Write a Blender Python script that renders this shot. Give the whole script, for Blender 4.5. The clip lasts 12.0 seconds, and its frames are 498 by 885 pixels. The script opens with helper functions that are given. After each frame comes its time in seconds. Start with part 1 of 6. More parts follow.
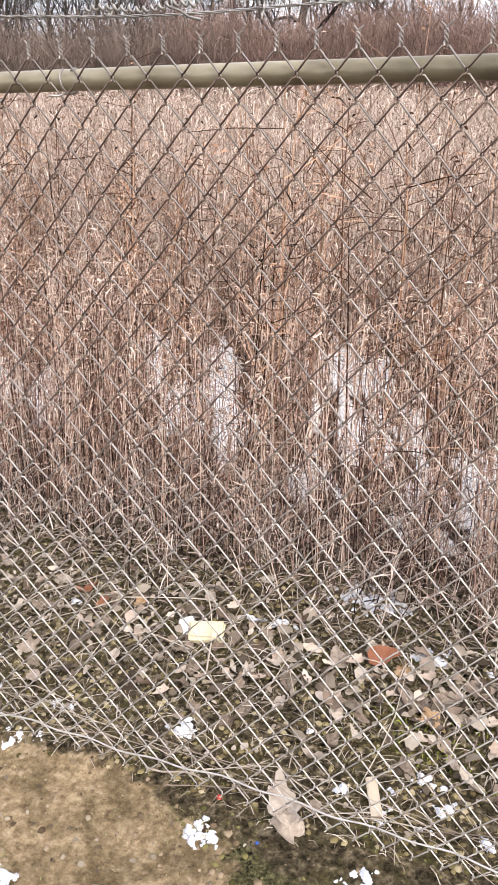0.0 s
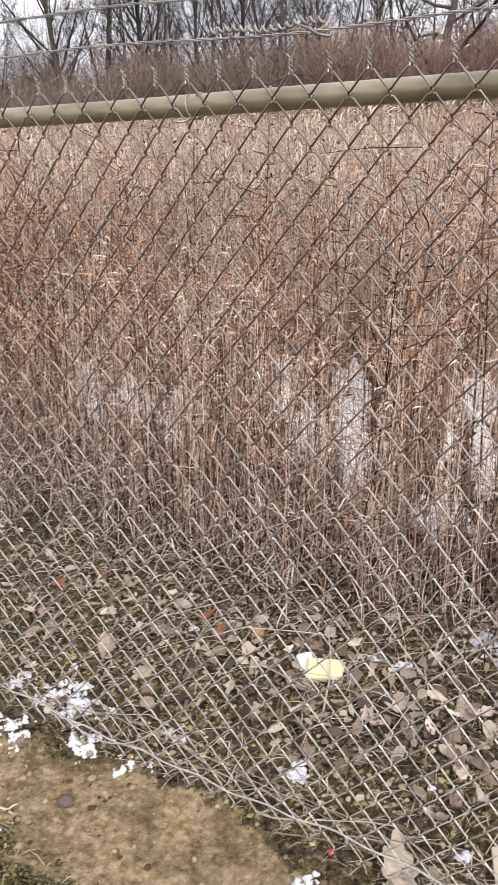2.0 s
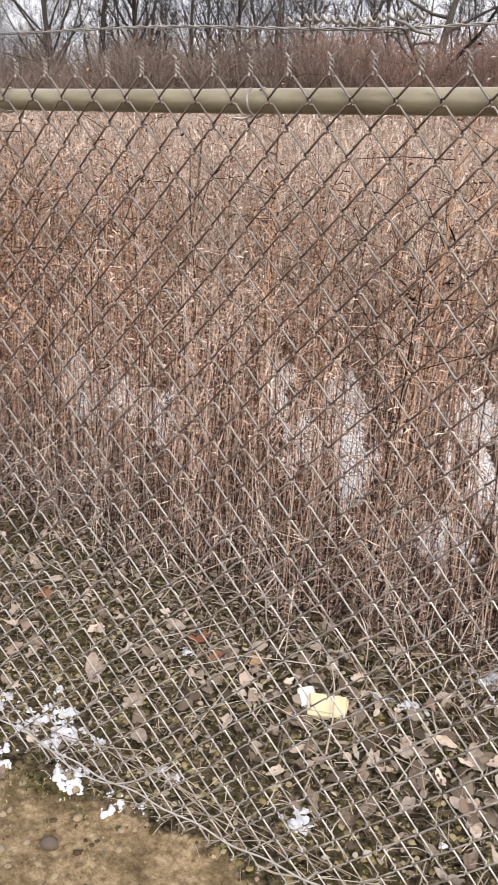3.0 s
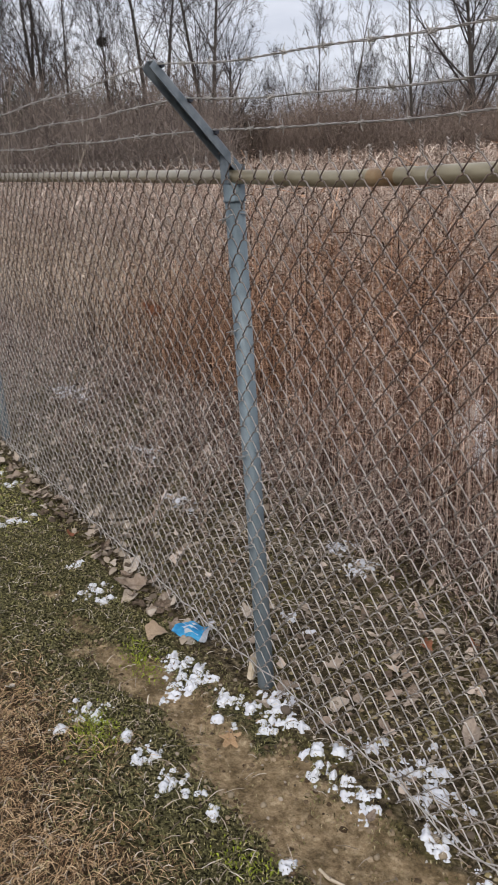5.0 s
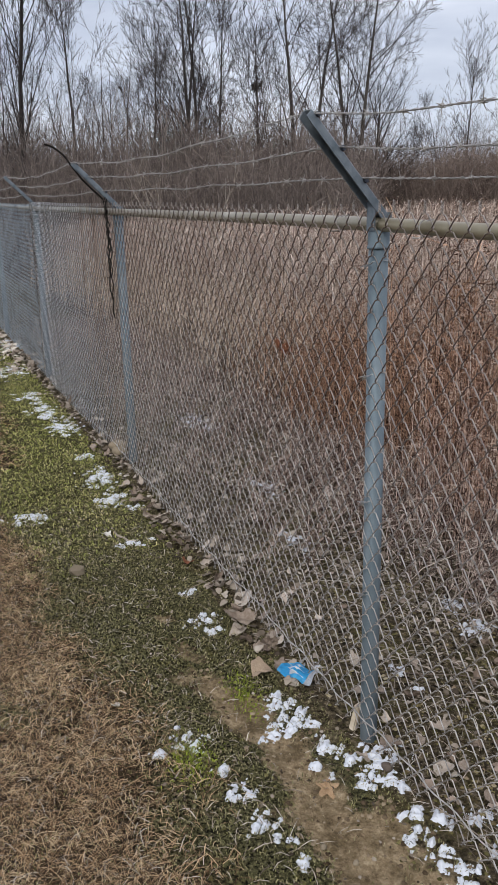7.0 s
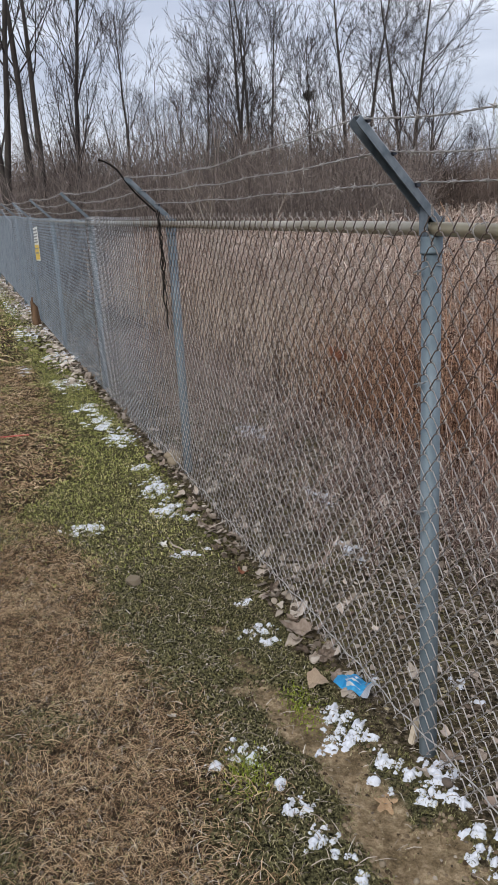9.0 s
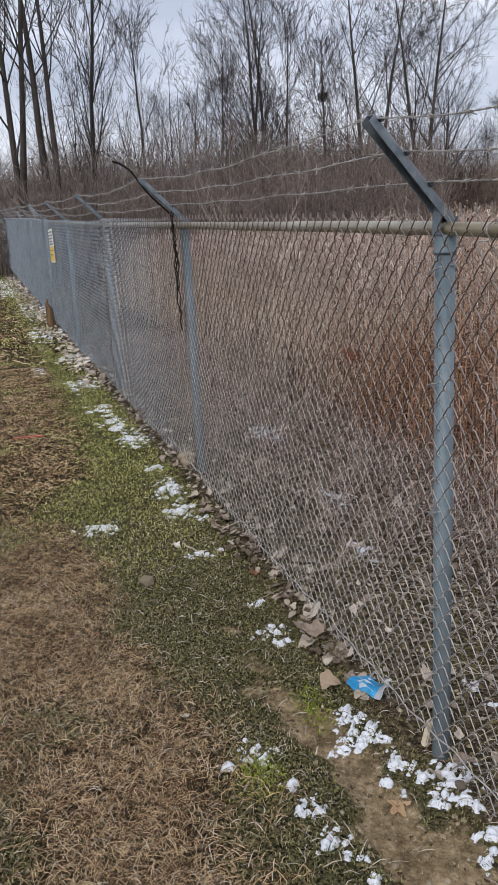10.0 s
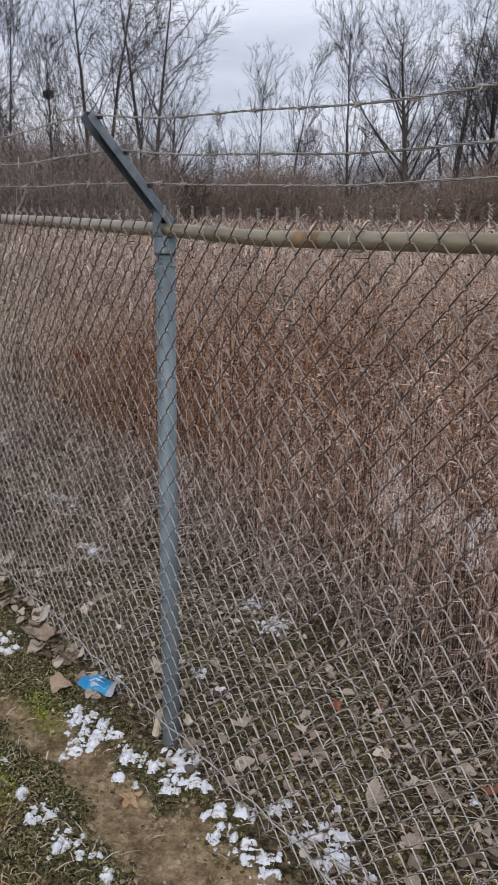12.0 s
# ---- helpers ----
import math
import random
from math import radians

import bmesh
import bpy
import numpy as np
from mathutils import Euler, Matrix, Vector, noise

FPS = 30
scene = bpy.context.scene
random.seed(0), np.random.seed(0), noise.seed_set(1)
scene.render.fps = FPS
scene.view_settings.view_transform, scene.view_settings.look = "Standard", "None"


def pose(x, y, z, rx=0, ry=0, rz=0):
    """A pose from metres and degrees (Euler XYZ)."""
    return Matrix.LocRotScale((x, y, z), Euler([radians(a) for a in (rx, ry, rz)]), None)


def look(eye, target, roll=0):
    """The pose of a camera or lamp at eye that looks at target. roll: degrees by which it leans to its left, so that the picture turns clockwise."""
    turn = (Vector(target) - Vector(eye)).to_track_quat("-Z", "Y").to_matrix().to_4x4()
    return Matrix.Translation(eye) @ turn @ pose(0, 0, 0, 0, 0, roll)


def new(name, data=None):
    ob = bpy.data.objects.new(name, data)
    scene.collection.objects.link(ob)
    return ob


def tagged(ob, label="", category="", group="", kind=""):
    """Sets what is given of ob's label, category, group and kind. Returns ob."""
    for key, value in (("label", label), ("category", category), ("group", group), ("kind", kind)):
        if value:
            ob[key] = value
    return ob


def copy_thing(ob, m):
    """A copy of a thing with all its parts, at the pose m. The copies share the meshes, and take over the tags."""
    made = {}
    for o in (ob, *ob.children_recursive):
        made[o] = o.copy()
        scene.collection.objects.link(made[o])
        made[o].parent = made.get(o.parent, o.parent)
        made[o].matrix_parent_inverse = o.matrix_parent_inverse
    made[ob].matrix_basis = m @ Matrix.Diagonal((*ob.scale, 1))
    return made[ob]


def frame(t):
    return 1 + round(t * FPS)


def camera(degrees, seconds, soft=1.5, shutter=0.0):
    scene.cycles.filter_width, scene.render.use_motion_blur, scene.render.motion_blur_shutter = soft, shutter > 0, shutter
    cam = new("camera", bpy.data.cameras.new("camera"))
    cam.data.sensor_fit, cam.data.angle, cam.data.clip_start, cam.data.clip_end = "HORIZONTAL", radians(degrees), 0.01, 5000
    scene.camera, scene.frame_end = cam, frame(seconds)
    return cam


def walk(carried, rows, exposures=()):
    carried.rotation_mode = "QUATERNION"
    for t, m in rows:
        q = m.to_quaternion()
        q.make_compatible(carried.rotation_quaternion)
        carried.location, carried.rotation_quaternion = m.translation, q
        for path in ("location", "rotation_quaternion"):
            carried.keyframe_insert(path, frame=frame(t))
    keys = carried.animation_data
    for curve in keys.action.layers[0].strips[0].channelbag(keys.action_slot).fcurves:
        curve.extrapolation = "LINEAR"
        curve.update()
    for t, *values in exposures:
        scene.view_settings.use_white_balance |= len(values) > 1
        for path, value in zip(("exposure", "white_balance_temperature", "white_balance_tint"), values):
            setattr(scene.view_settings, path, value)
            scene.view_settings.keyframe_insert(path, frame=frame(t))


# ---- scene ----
cam = camera(33.7, 12.0, soft=0.65, shutter=0.2)
PATH = [
    (0, (1.994, -1.271, 1.495), (1.284, 0.421, 0.699), -0.5),
    (0.5, (2.001, -1.273, 1.492), (1.272, 0.416, 0.707), -0.6),
    (0.8, (2.002, -1.264, 1.490), (1.242, 0.416, 0.712), -1.3),
    (1, (2.007, -1.255, 1.494), (1.209, 0.409, 0.724), -1.7),
    (1.3, (2.026, -1.228, 1.505), (1.101, 0.371, 0.740), -3.3),
    (1.5, (2.031, -1.225, 1.502), (1.026, 0.329, 0.745), -4.3),
    (1.7, (2.015, -1.220, 1.496), (0.975, 0.310, 0.742), -4.8),
    (2, (1.975, -1.187, 1.494), (0.975, 0.376, 0.746), -2.6),
    (2.2, (1.938, -1.155, 1.503), (1.023, 0.456, 0.750), -0.2),
    (2.5, (1.868, -1.14, 1.5), (0.991, 0.495, 0.753), 1.0),
    (2.8, (1.813, -1.114, 1.509), (0.919, 0.501, 0.744), 1.5),
    (3, (1.799, -1.116, 1.499), (0.862, 0.48, 0.742), 1.5),
    (3.5, (1.79, -1.104, 1.503), (0.665, 0.364, 0.74), -0.5),
    (3.7, (1.787, -1.105, 1.502), (0.575, 0.293, 0.74), -1.4),
    (5.3, (1.785, -1.134, 1.551), (0.117, -0.223, 0.927), -3.3),
    (5.5, (1.781, -1.136, 1.551), (0.091, -0.257, 0.94), -2.8),
    (6, (1.782, -1.14, 1.552), (0.053, -0.319, 0.972), -1.6),
    (6.5, (1.783, -1.143, 1.553), (0.025, -0.37, 0.994), -1.6),
    (7, (1.783, -1.145, 1.555), (0.006, -0.408, 1.007), -1.3),
    (9, (1.773, -1.132, 1.554), (-0.058, -0.519, 1.031), -3.0),
    (9.5, (1.774, -1.135, 1.554), (-0.065, -0.546, 1.034), -3.2),
    (10, (1.774, -1.128, 1.551), (-0.069, -0.547, 1.033), -3.2),
    (10.5, (1.775, -1.125, 1.548), (-0.024, -0.423, 1.027), -2.2),
    (11, (1.774, -1.124, 1.546), (0.045, -0.266, 1.022), -1.0),
    (11.5, (1.791, -1.121, 1.537), (0.146, -0.111, 1.015), 0.0),
    (12, (1.803, -1.12, 1.533), (0.253, 0.03, 1.013), 0.8),
]
walk(cam, [(t, look(e, g, r)) for t, e, g, r in PATH],
     [(0, 1.15, 6780, 12), (1.5, 1.15, 6800, 12), (2.0, 0.84, 6880, 12), (2.5, 0.73, 6880, 12), (3.0, 0.82, 6980, 12), (3.7, 0.89, 7050, 11), (5.3, 0.05, 6600, 10), (6.5, 0.03, 6380, 9), (9.0, 0.11, 6350, 9), (12, -0.04, 6400, 11)])

# ---- light: overcast winter sky, weak wide sun ----
SUN_EL, SUN_AZ = radians(40), radians(130)
world = bpy.data.worlds.new("overcast_sky")
scene.world = world
world.use_nodes = True
wn, wl = world.node_tree.nodes, world.node_tree.links
wn.clear()
w_out, w_bg = wn.new("ShaderNodeOutputWorld"), wn.new("ShaderNodeBackground")
w_sky = wn.new("ShaderNodeTexSky")
w_sky.sky_type, w_sky.sun_disc, w_sky.sun_elevation, w_sky.sun_rotation = "NISHITA", False, SUN_EL, SUN_AZ
w_dim = wn.new("ShaderNodeVectorMath")
w_dim.operation = "SCALE"
w_dim.inputs["Scale"].default_value = 0.1
w_co, w_map = wn.new("ShaderNodeTexCoord"), wn.new("ShaderNodeMapping")
w_map.inputs["Scale"].default_value = (1.6, 1.6, 7.0)
w_noise = wn.new("ShaderNodeTexNoise")
w_noise.inputs["Scale"].default_value, w_noise.inputs["Detail"].default_value = 1.7, 6
w_ramp = wn.new("ShaderNodeValToRGB")
w_ramp.color_ramp.elements[0].position, w_ramp.color_ramp.elements[0].color = 0.36, (0.47, 0.50, 0.60, 1)
w_ramp.color_ramp.elements[1].position, w_ramp.color_ramp.elements[1].color = 0.66, (0.80, 0.82, 0.90, 1)
w_mix = wn.new("ShaderNodeMixRGB")
w_mix.inputs[0].default_value = 0.88
wl.new(w_sky.outputs[0], w_dim.inputs[0])
wl.new(w_co.outputs["Generated"], w_map.inputs[0])
wl.new(w_map.outputs[0], w_noise.inputs["Vector"])
wl.new(w_noise.outputs["Fac"], w_ramp.inputs[0])
wl.new(w_dim.outputs[0], w_mix.inputs[1])
wl.new(w_ramp.outputs[0], w_mix.inputs[2])
wl.new(w_mix.outputs[0], w_bg.inputs[0])
w_sep, w_rise = wn.new("ShaderNodeSeparateXYZ"), wn.new("ShaderNodeMapRange")
w_rise.inputs[1].default_value, w_rise.inputs[2].default_value, w_rise.inputs[3].default_value, w_rise.inputs[4].default_value = 0.0, 0.8, 1.12, 1.32
wl.new(w_co.outputs["Generated"], w_sep.inputs[0])
wl.new(w_sep.outputs["Z"], w_rise.inputs[0])
wl.new(w_rise.outputs[0], w_bg.inputs[1])
wl.new(w_bg.outputs[0], w_out.inputs[0])

sun = new("sun", bpy.data.lights.new("sun", "SUN"))
sun.data.energy, sun.data.angle, sun.data.color = 2.0, radians(24), (1.0, 0.97, 0.92)
sun.matrix_world = look((30 * math.sin(SUN_AZ) * math.cos(SUN_EL), 30 * math.cos(SUN_AZ) * math.cos(SUN_EL), 30 * math.sin(SUN_EL)), (0, 0, 0))


# ---- materials ----
def material(name, stops, scale=20.0, detail=5.0, rough=0.85, metal=0.0, bump=0.2, bump_scale=90.0, island=0.0, stretch=(1, 1, 1), second=0.25, second_scale=2.0, by_object=False, spec=0.0):
    """A procedural surface: a colour ramp over two noises and, where asked, over a random value a piece; bump on top."""
    m = bpy.data.materials.new(name)
    m.use_nodes = True
    n, l = m.node_tree.nodes, m.node_tree.links
    b = n["Principled BSDF"]
    b.inputs["Roughness"].default_value, b.inputs["Metallic"].default_value = rough, metal
    b.inputs["Specular IOR Level"].default_value = spec or (0.3 if metal else 0.08)
    co, mp = n.new("ShaderNodeTexCoord"), n.new("ShaderNodeMapping")
    mp.inputs["Scale"].default_value = stretch
    l.new(co.outputs["Object"], mp.inputs[0])
    fine, broad = n.new("ShaderNodeTexNoise"), n.new("ShaderNodeTexNoise")
    for tex, sc, de in ((fine, scale, detail), (broad, second_scale, 3)):
        tex.inputs["Scale"].default_value, tex.inputs["Detail"].default_value = sc, de
        l.new(mp.outputs[0], tex.inputs["Vector"])
    mix = n.new("ShaderNodeMix")
    mix.inputs[0].default_value = second
    l.new(fine.outputs["Fac"], mix.inputs[2])
    l.new(broad.outputs["Fac"], mix.inputs[3])
    value = mix.outputs[0]
    if island:
        geo = n.new("ShaderNodeObjectInfo" if by_object else "ShaderNodeNewGeometry")
        mix2 = n.new("ShaderNodeMix")
        mix2.inputs[0].default_value = island
        l.new(value, mix2.inputs[2])
        l.new(geo.outputs["Random" if by_object else "Random Per Island"], mix2.inputs[3])
        value = mix2.outputs[0]
    ramp = n.new("ShaderNodeValToRGB")
    els = ramp.color_ramp.elements
    els[0].position, els[0].color = stops[0][0], (*stops[0][1], 1)
    els[1].position, els[1].color = stops[-1][0], (*stops[-1][1], 1)
    for pos, col in stops[1:-1]:
        els.new(pos).color = (*col, 1)
    l.new(value, ramp.inputs[0])
    l.new(ramp.outputs[0], b.inputs["Base Color"])
    if bump:
        tex, bp = n.new("ShaderNodeTexNoise"), n.new("ShaderNodeBump")
        tex.inputs["Scale"].default_value, tex.inputs["Detail"].default_value = bump_scale, 4
        bp.inputs["Strength"].default_value, bp.inputs["Distance"].default_value = bump, 0.01
        l.new(mp.outputs[0], tex.inputs["Vector"])
        l.new(tex.outputs["Fac"], bp.inputs["Height"])
        l.new(bp.outputs[0], b.inputs["Normal"])
    return m


def browned_wire(name, stops, reach, rust):
    """Zinc-coated wire: browner over the upper half of the fabric, pale over the lower half."""
    m = material(name, stops, 60, rough=0.42, metal=0.75, bump=0.1, bump_scale=300, island=0.3, by_object=True)
    n, l = m.node_tree.nodes, m.node_tree.links
    b = n["Principled BSDF"]
    pale = b.inputs["Base Color"].links[0].from_socket
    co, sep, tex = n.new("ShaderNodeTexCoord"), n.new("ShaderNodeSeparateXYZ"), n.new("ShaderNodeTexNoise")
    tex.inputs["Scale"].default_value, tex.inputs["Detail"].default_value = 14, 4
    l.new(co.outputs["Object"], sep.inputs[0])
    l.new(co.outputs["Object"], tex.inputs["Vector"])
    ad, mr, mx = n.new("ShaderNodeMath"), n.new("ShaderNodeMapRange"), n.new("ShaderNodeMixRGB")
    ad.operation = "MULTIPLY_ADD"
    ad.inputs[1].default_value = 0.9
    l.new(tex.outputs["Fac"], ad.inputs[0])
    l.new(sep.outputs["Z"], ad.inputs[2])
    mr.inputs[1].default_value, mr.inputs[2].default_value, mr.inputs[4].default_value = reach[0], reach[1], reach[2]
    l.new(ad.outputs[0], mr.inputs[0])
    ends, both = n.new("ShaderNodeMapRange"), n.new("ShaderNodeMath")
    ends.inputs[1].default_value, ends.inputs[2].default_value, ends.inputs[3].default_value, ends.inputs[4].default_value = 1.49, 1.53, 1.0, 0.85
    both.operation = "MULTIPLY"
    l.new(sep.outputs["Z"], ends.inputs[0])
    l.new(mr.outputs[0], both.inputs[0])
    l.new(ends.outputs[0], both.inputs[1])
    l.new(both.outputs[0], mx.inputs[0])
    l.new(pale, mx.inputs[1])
    # rust is only the brown tone mixed in towards the top
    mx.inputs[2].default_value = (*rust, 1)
    l.new(mx.outputs[0], b.inputs["Base Color"])
    return m


M_ZINC = browned_wire("weathered_zinc_wire", [(0.3, (0.30, 0.275, 0.25)), (0.5, (0.68, 0.645, 0.60)), (0.72, (0.36, 0.315, 0.275))], (1.1, 1.75, 0.6), (0.22, 0.165, 0.135))
# darker copy for legs of one slant: their shade is put into the colour
M_ZINC_SHADED = browned_wire("shaded_slant_wire", [(0.3, (0.20, 0.178, 0.156)), (0.52, (0.47, 0.435, 0.395)), (0.72, (0.235, 0.196, 0.168))], (1.0, 1.55, 0.85), (0.115, 0.070, 0.050))
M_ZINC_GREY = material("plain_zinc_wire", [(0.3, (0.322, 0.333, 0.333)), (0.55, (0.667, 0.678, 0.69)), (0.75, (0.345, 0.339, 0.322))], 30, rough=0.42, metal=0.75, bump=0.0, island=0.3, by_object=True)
# the plain grey wire again, darkened to paint shade on one slant
M_ZINC_GREY_SHADED = material("shaded_grey_wire", [(0.3, (0.149, 0.149, 0.149)), (0.55, (0.345, 0.351, 0.356)), (0.75, (0.172, 0.161, 0.144))], 30, rough=0.45, metal=0.7, bump=0.0, island=0.3, by_object=True)
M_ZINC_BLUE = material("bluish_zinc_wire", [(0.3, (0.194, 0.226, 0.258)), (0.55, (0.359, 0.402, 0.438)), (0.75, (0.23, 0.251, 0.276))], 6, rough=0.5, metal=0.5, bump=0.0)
M_POST = material("galvanized_post_steel", [(0.3, (0.115, 0.15, 0.172)), (0.5, (0.175, 0.218, 0.245)), (0.72, (0.26, 0.298, 0.318))], 22, rough=0.62, metal=0.35, bump=0.08, bump_scale=200, second=0.45, second_scale=3, stretch=(1, 1, 0.35))
M_ARM = material("galvanized_arm_steel", [(0.3, (0.108, 0.133, 0.153)), (0.5, (0.169, 0.198, 0.223)), (0.72, (0.245, 0.27, 0.292))], 40, rough=0.45, metal=0.35, bump=0.06, bump_scale=200)
M_RAIL_OLD = material("olive_weathered_rail", [(0.3, (0.106, 0.092, 0.0611)), (0.46, (0.286, 0.245, 0.164)), (0.6, (0.392, 0.345, 0.244)), (0.75, (0.488, 0.43, 0.324))], 16, rough=0.40, metal=0.5, bump=0.05, bump_scale=150, second=0.55, second_scale=4, stretch=(0.5, 1, 1))
M_RAIL = material("tan_weathered_rail", [(0.3, (0.2, 0.168, 0.11)), (0.5, (0.37, 0.33, 0.25)), (0.7, (0.51, 0.475, 0.4))], 14, rough=0.42, metal=0.6, bump=0.06, bump_scale=150, second=0.5, second_scale=4, stretch=(0.4, 1, 1))
M_RUST = material("rusty_rail_sleeve", [(0.3, (0.17, 0.10, 0.05)), (0.5, (0.33, 0.22, 0.12)), (0.72, (0.44, 0.345, 0.22))], 14, rough=0.5, metal=0.4, bump=0.12, bump_scale=150)
M_BARB = material("dull_barbed_wire_steel", [(0.3, (0.19, 0.17, 0.15)), (0.6, (0.4, 0.375, 0.345)), (0.8, (0.23, 0.185, 0.15))], 30, rough=0.45, metal=0.6, bump=0.0)
M_TENSION = material("pale_zinc_tension_wire", [(0.3, (0.36, 0.34, 0.31)), (0.55, (0.58, 0.56, 0.53)), (0.75, (0.42, 0.38, 0.34))], 30, rough=0.45, metal=0.6, bump=0.0)
M_BOLT = material("dark_bolt_steel", [(0.3, (0.03, 0.035, 0.045)), (0.7, (0.08, 0.085, 0.1))], 60, rough=0.5, metal=0.7, bump=0.0)
M_TIE = material("bright_aluminium_tie", [(0.3, (0.30, 0.30, 0.29)), (0.7, (0.45, 0.45, 0.44))], 60, rough=0.35, metal=0.8, bump=0.0)
M_SNOW = material("granular_old_snow", [(0.3, (0.516, 0.536, 0.59)), (0.6, (0.654, 0.67, 0.713)), (0.8, (0.585, 0.601, 0.642))], 60, rough=0.6, bump=0.25, bump_scale=260, spec=0.4)
M_LEAF = material("dry_pale_leaf", [(0.2, (0.088, 0.0636, 0.047)), (0.40, (0.238, 0.185, 0.144)), (0.60, (0.378, 0.314, 0.256)), (0.85, (0.546, 0.482, 0.412))], 7, rough=0.8, bump=0.5, bump_scale=14, island=0.45, by_object=True)
M_BLEACHED = material("bleached_pale_leaf", [(0.2, (0.30, 0.27, 0.23)), (0.5, (0.56, 0.53, 0.47)), (0.8, (0.72, 0.69, 0.63))], 9, rough=0.75, bump=0.4, bump_scale=14)
M_DRIFT = material("mixed_dead_leaves", [(0.15, (0.0752, 0.0513, 0.0359)), (0.4, (0.215, 0.159, 0.12)), (0.62, (0.408, 0.324, 0.26)), (0.88, (0.644, 0.549, 0.459))], 40, rough=0.8, bump=0.3, bump_scale=120, island=0.65)
M_LEAFBITS = material("crumbled_leaf_bits", [(0.2, (0.05, 0.037, 0.026)), (0.45, (0.15, 0.118, 0.088)), (0.75, (0.34, 0.285, 0.225)), (0.95, (0.6, 0.535, 0.455))], 30, rough=0.85, bump=0.2, island=0.7)
M_ORANGE = material("rust_orange_leaf", [(0.3, (0.17, 0.065, 0.035)), (0.6, (0.3, 0.13, 0.075)), (0.8, (0.4, 0.23, 0.145))], 40, rough=0.75, bump=0.3, bump_scale=80)
M_TAN = material("tan_oak_leaf", [(0.3, (0.30, 0.18, 0.09)), (0.6, (0.44, 0.30, 0.18)), (0.8, (0.5, 0.36, 0.23))], 40, rough=0.75, bump=0.3, bump_scale=80)
M_TANPALE = material("pale_tan_leaf", [(0.3, (0.24, 0.175, 0.12)), (0.6, (0.37, 0.285, 0.205)), (0.8, (0.46, 0.37, 0.28))], 40, rough=0.8, bump=0.3, bump_scale=80)
M_STONE = material("field_stone", [(0.15, (0.12, 0.085, 0.055)), (0.5, (0.23, 0.165, 0.105)), (0.82, (0.36, 0.29, 0.20)), (0.97, (0.52, 0.46, 0.37))], 30, rough=0.8, bump=0.25, bump_scale=120, island=0.55)
M_STONE_ONE = material("single_stone", [(0.2, (0.164, 0.133, 0.0936)), (0.5, (0.279, 0.226, 0.158)), (0.8, (0.385, 0.32, 0.238))], 40, rough=0.8, bump=0.3, bump_scale=120, island=0.5, by_object=True)
M_DARKSTONE = material("wet_dark_stone", [(0.3, (0.0805, 0.0637, 0.051)), (0.7, (0.149, 0.118, 0.0935))], 40, rough=0.6, bump=0.2)
M_CLOD = material("dry_soil_crumb", [(0.2, (0.05, 0.033, 0.02)), (0.5, (0.16, 0.115, 0.072)), (0.85, (0.34, 0.265, 0.18))], 60, rough=0.95, bump=0.4, bump_scale=250, island=0.6)
M_LITTERCLOD = material("mixed_soil_moss_crumb", [(0.15, (0.0421, 0.03, 0.0163)), (0.4, (0.14, 0.107, 0.0505)), (0.65, (0.262, 0.213, 0.102)), (0.9, (0.468, 0.39, 0.26))], 60, rough=0.95, bump=0.4, bump_scale=250, island=0.7)
M_MOSSCLOD = material("dark_moss_crumb", [(0.2, (0.022, 0.020, 0.008)), (0.5, (0.085, 0.075, 0.028)), (0.85, (0.21, 0.18, 0.075))], 60, rough=0.95, bump=0.5, bump_scale=300, island=0.6)
M_THATCH = material("dry_tan_thatch", [(0.26, (0.0301, 0.0183, 0.00999)), (0.44, (0.194, 0.119, 0.0639)), (0.62, (0.494, 0.337, 0.195)), (0.88, (0.86, 0.703, 0.47))], 12, rough=0.85, bump=0.0, island=0.5, second=0.6, second_scale=3.2)
M_GREEN = material("short_green_turf", [(0.2, (0.0264, 0.0229, 0.011)), (0.4, (0.114, 0.105, 0.0464)), (0.62, (0.246, 0.236, 0.1)), (0.8, (0.372, 0.318, 0.177)), (0.95, (0.6, 0.521, 0.342))], 8, rough=0.85, bump=0.0, island=0.7)
M_LITTERGRASS = material("olive_grass_bits", [(0.2, (0.035, 0.028, 0.013)), (0.4, (0.12, 0.10, 0.042)), (0.62, (0.24, 0.208, 0.088)), (0.8, (0.38, 0.31, 0.175)), (0.95, (0.58, 0.49, 0.34))], 8, rough=0.85, bump=0.0, island=0.7)
M_LUSH = material("fresh_green_turf", [(0.2, (0.0387, 0.0348, 0.0129)), (0.36, (0.157, 0.152, 0.0485)), (0.56, (0.32, 0.341, 0.0927)), (0.76, (0.475, 0.417, 0.193)), (0.95, (0.772, 0.65, 0.414))], 4, rough=0.85, bump=0.0, island=0.6, second=0.6, second_scale=1.1)
M_MOSS = material("bright_moss", [(0.3, (0.14, 0.17, 0.02)), (0.7, (0.29, 0.33, 0.05))], 40, rough=0.9, bump=0.0, island=0.6)
M_STRAW = material("grey_fallen_straw", [(0.1, (0.12, 0.092, 0.07)), (0.45, (0.31, 0.255, 0.20)), (0.75, (0.50, 0.435, 0.36)), (0.95, (0.68, 0.62, 0.54))], 10, rough=0.85, bump=0.0, island=0.75)
M_STEM = material("brown_weed_stem", [(0.16, (0.0252, 0.0146, 0.0113)), (0.36, (0.155, 0.092, 0.0684)), (0.58, (0.427, 0.293, 0.223)), (0.80, (0.64, 0.522, 0.439)), (0.97, (0.776, 0.721, 0.65))], 8, rough=0.8, bump=0.0, island=0.8)
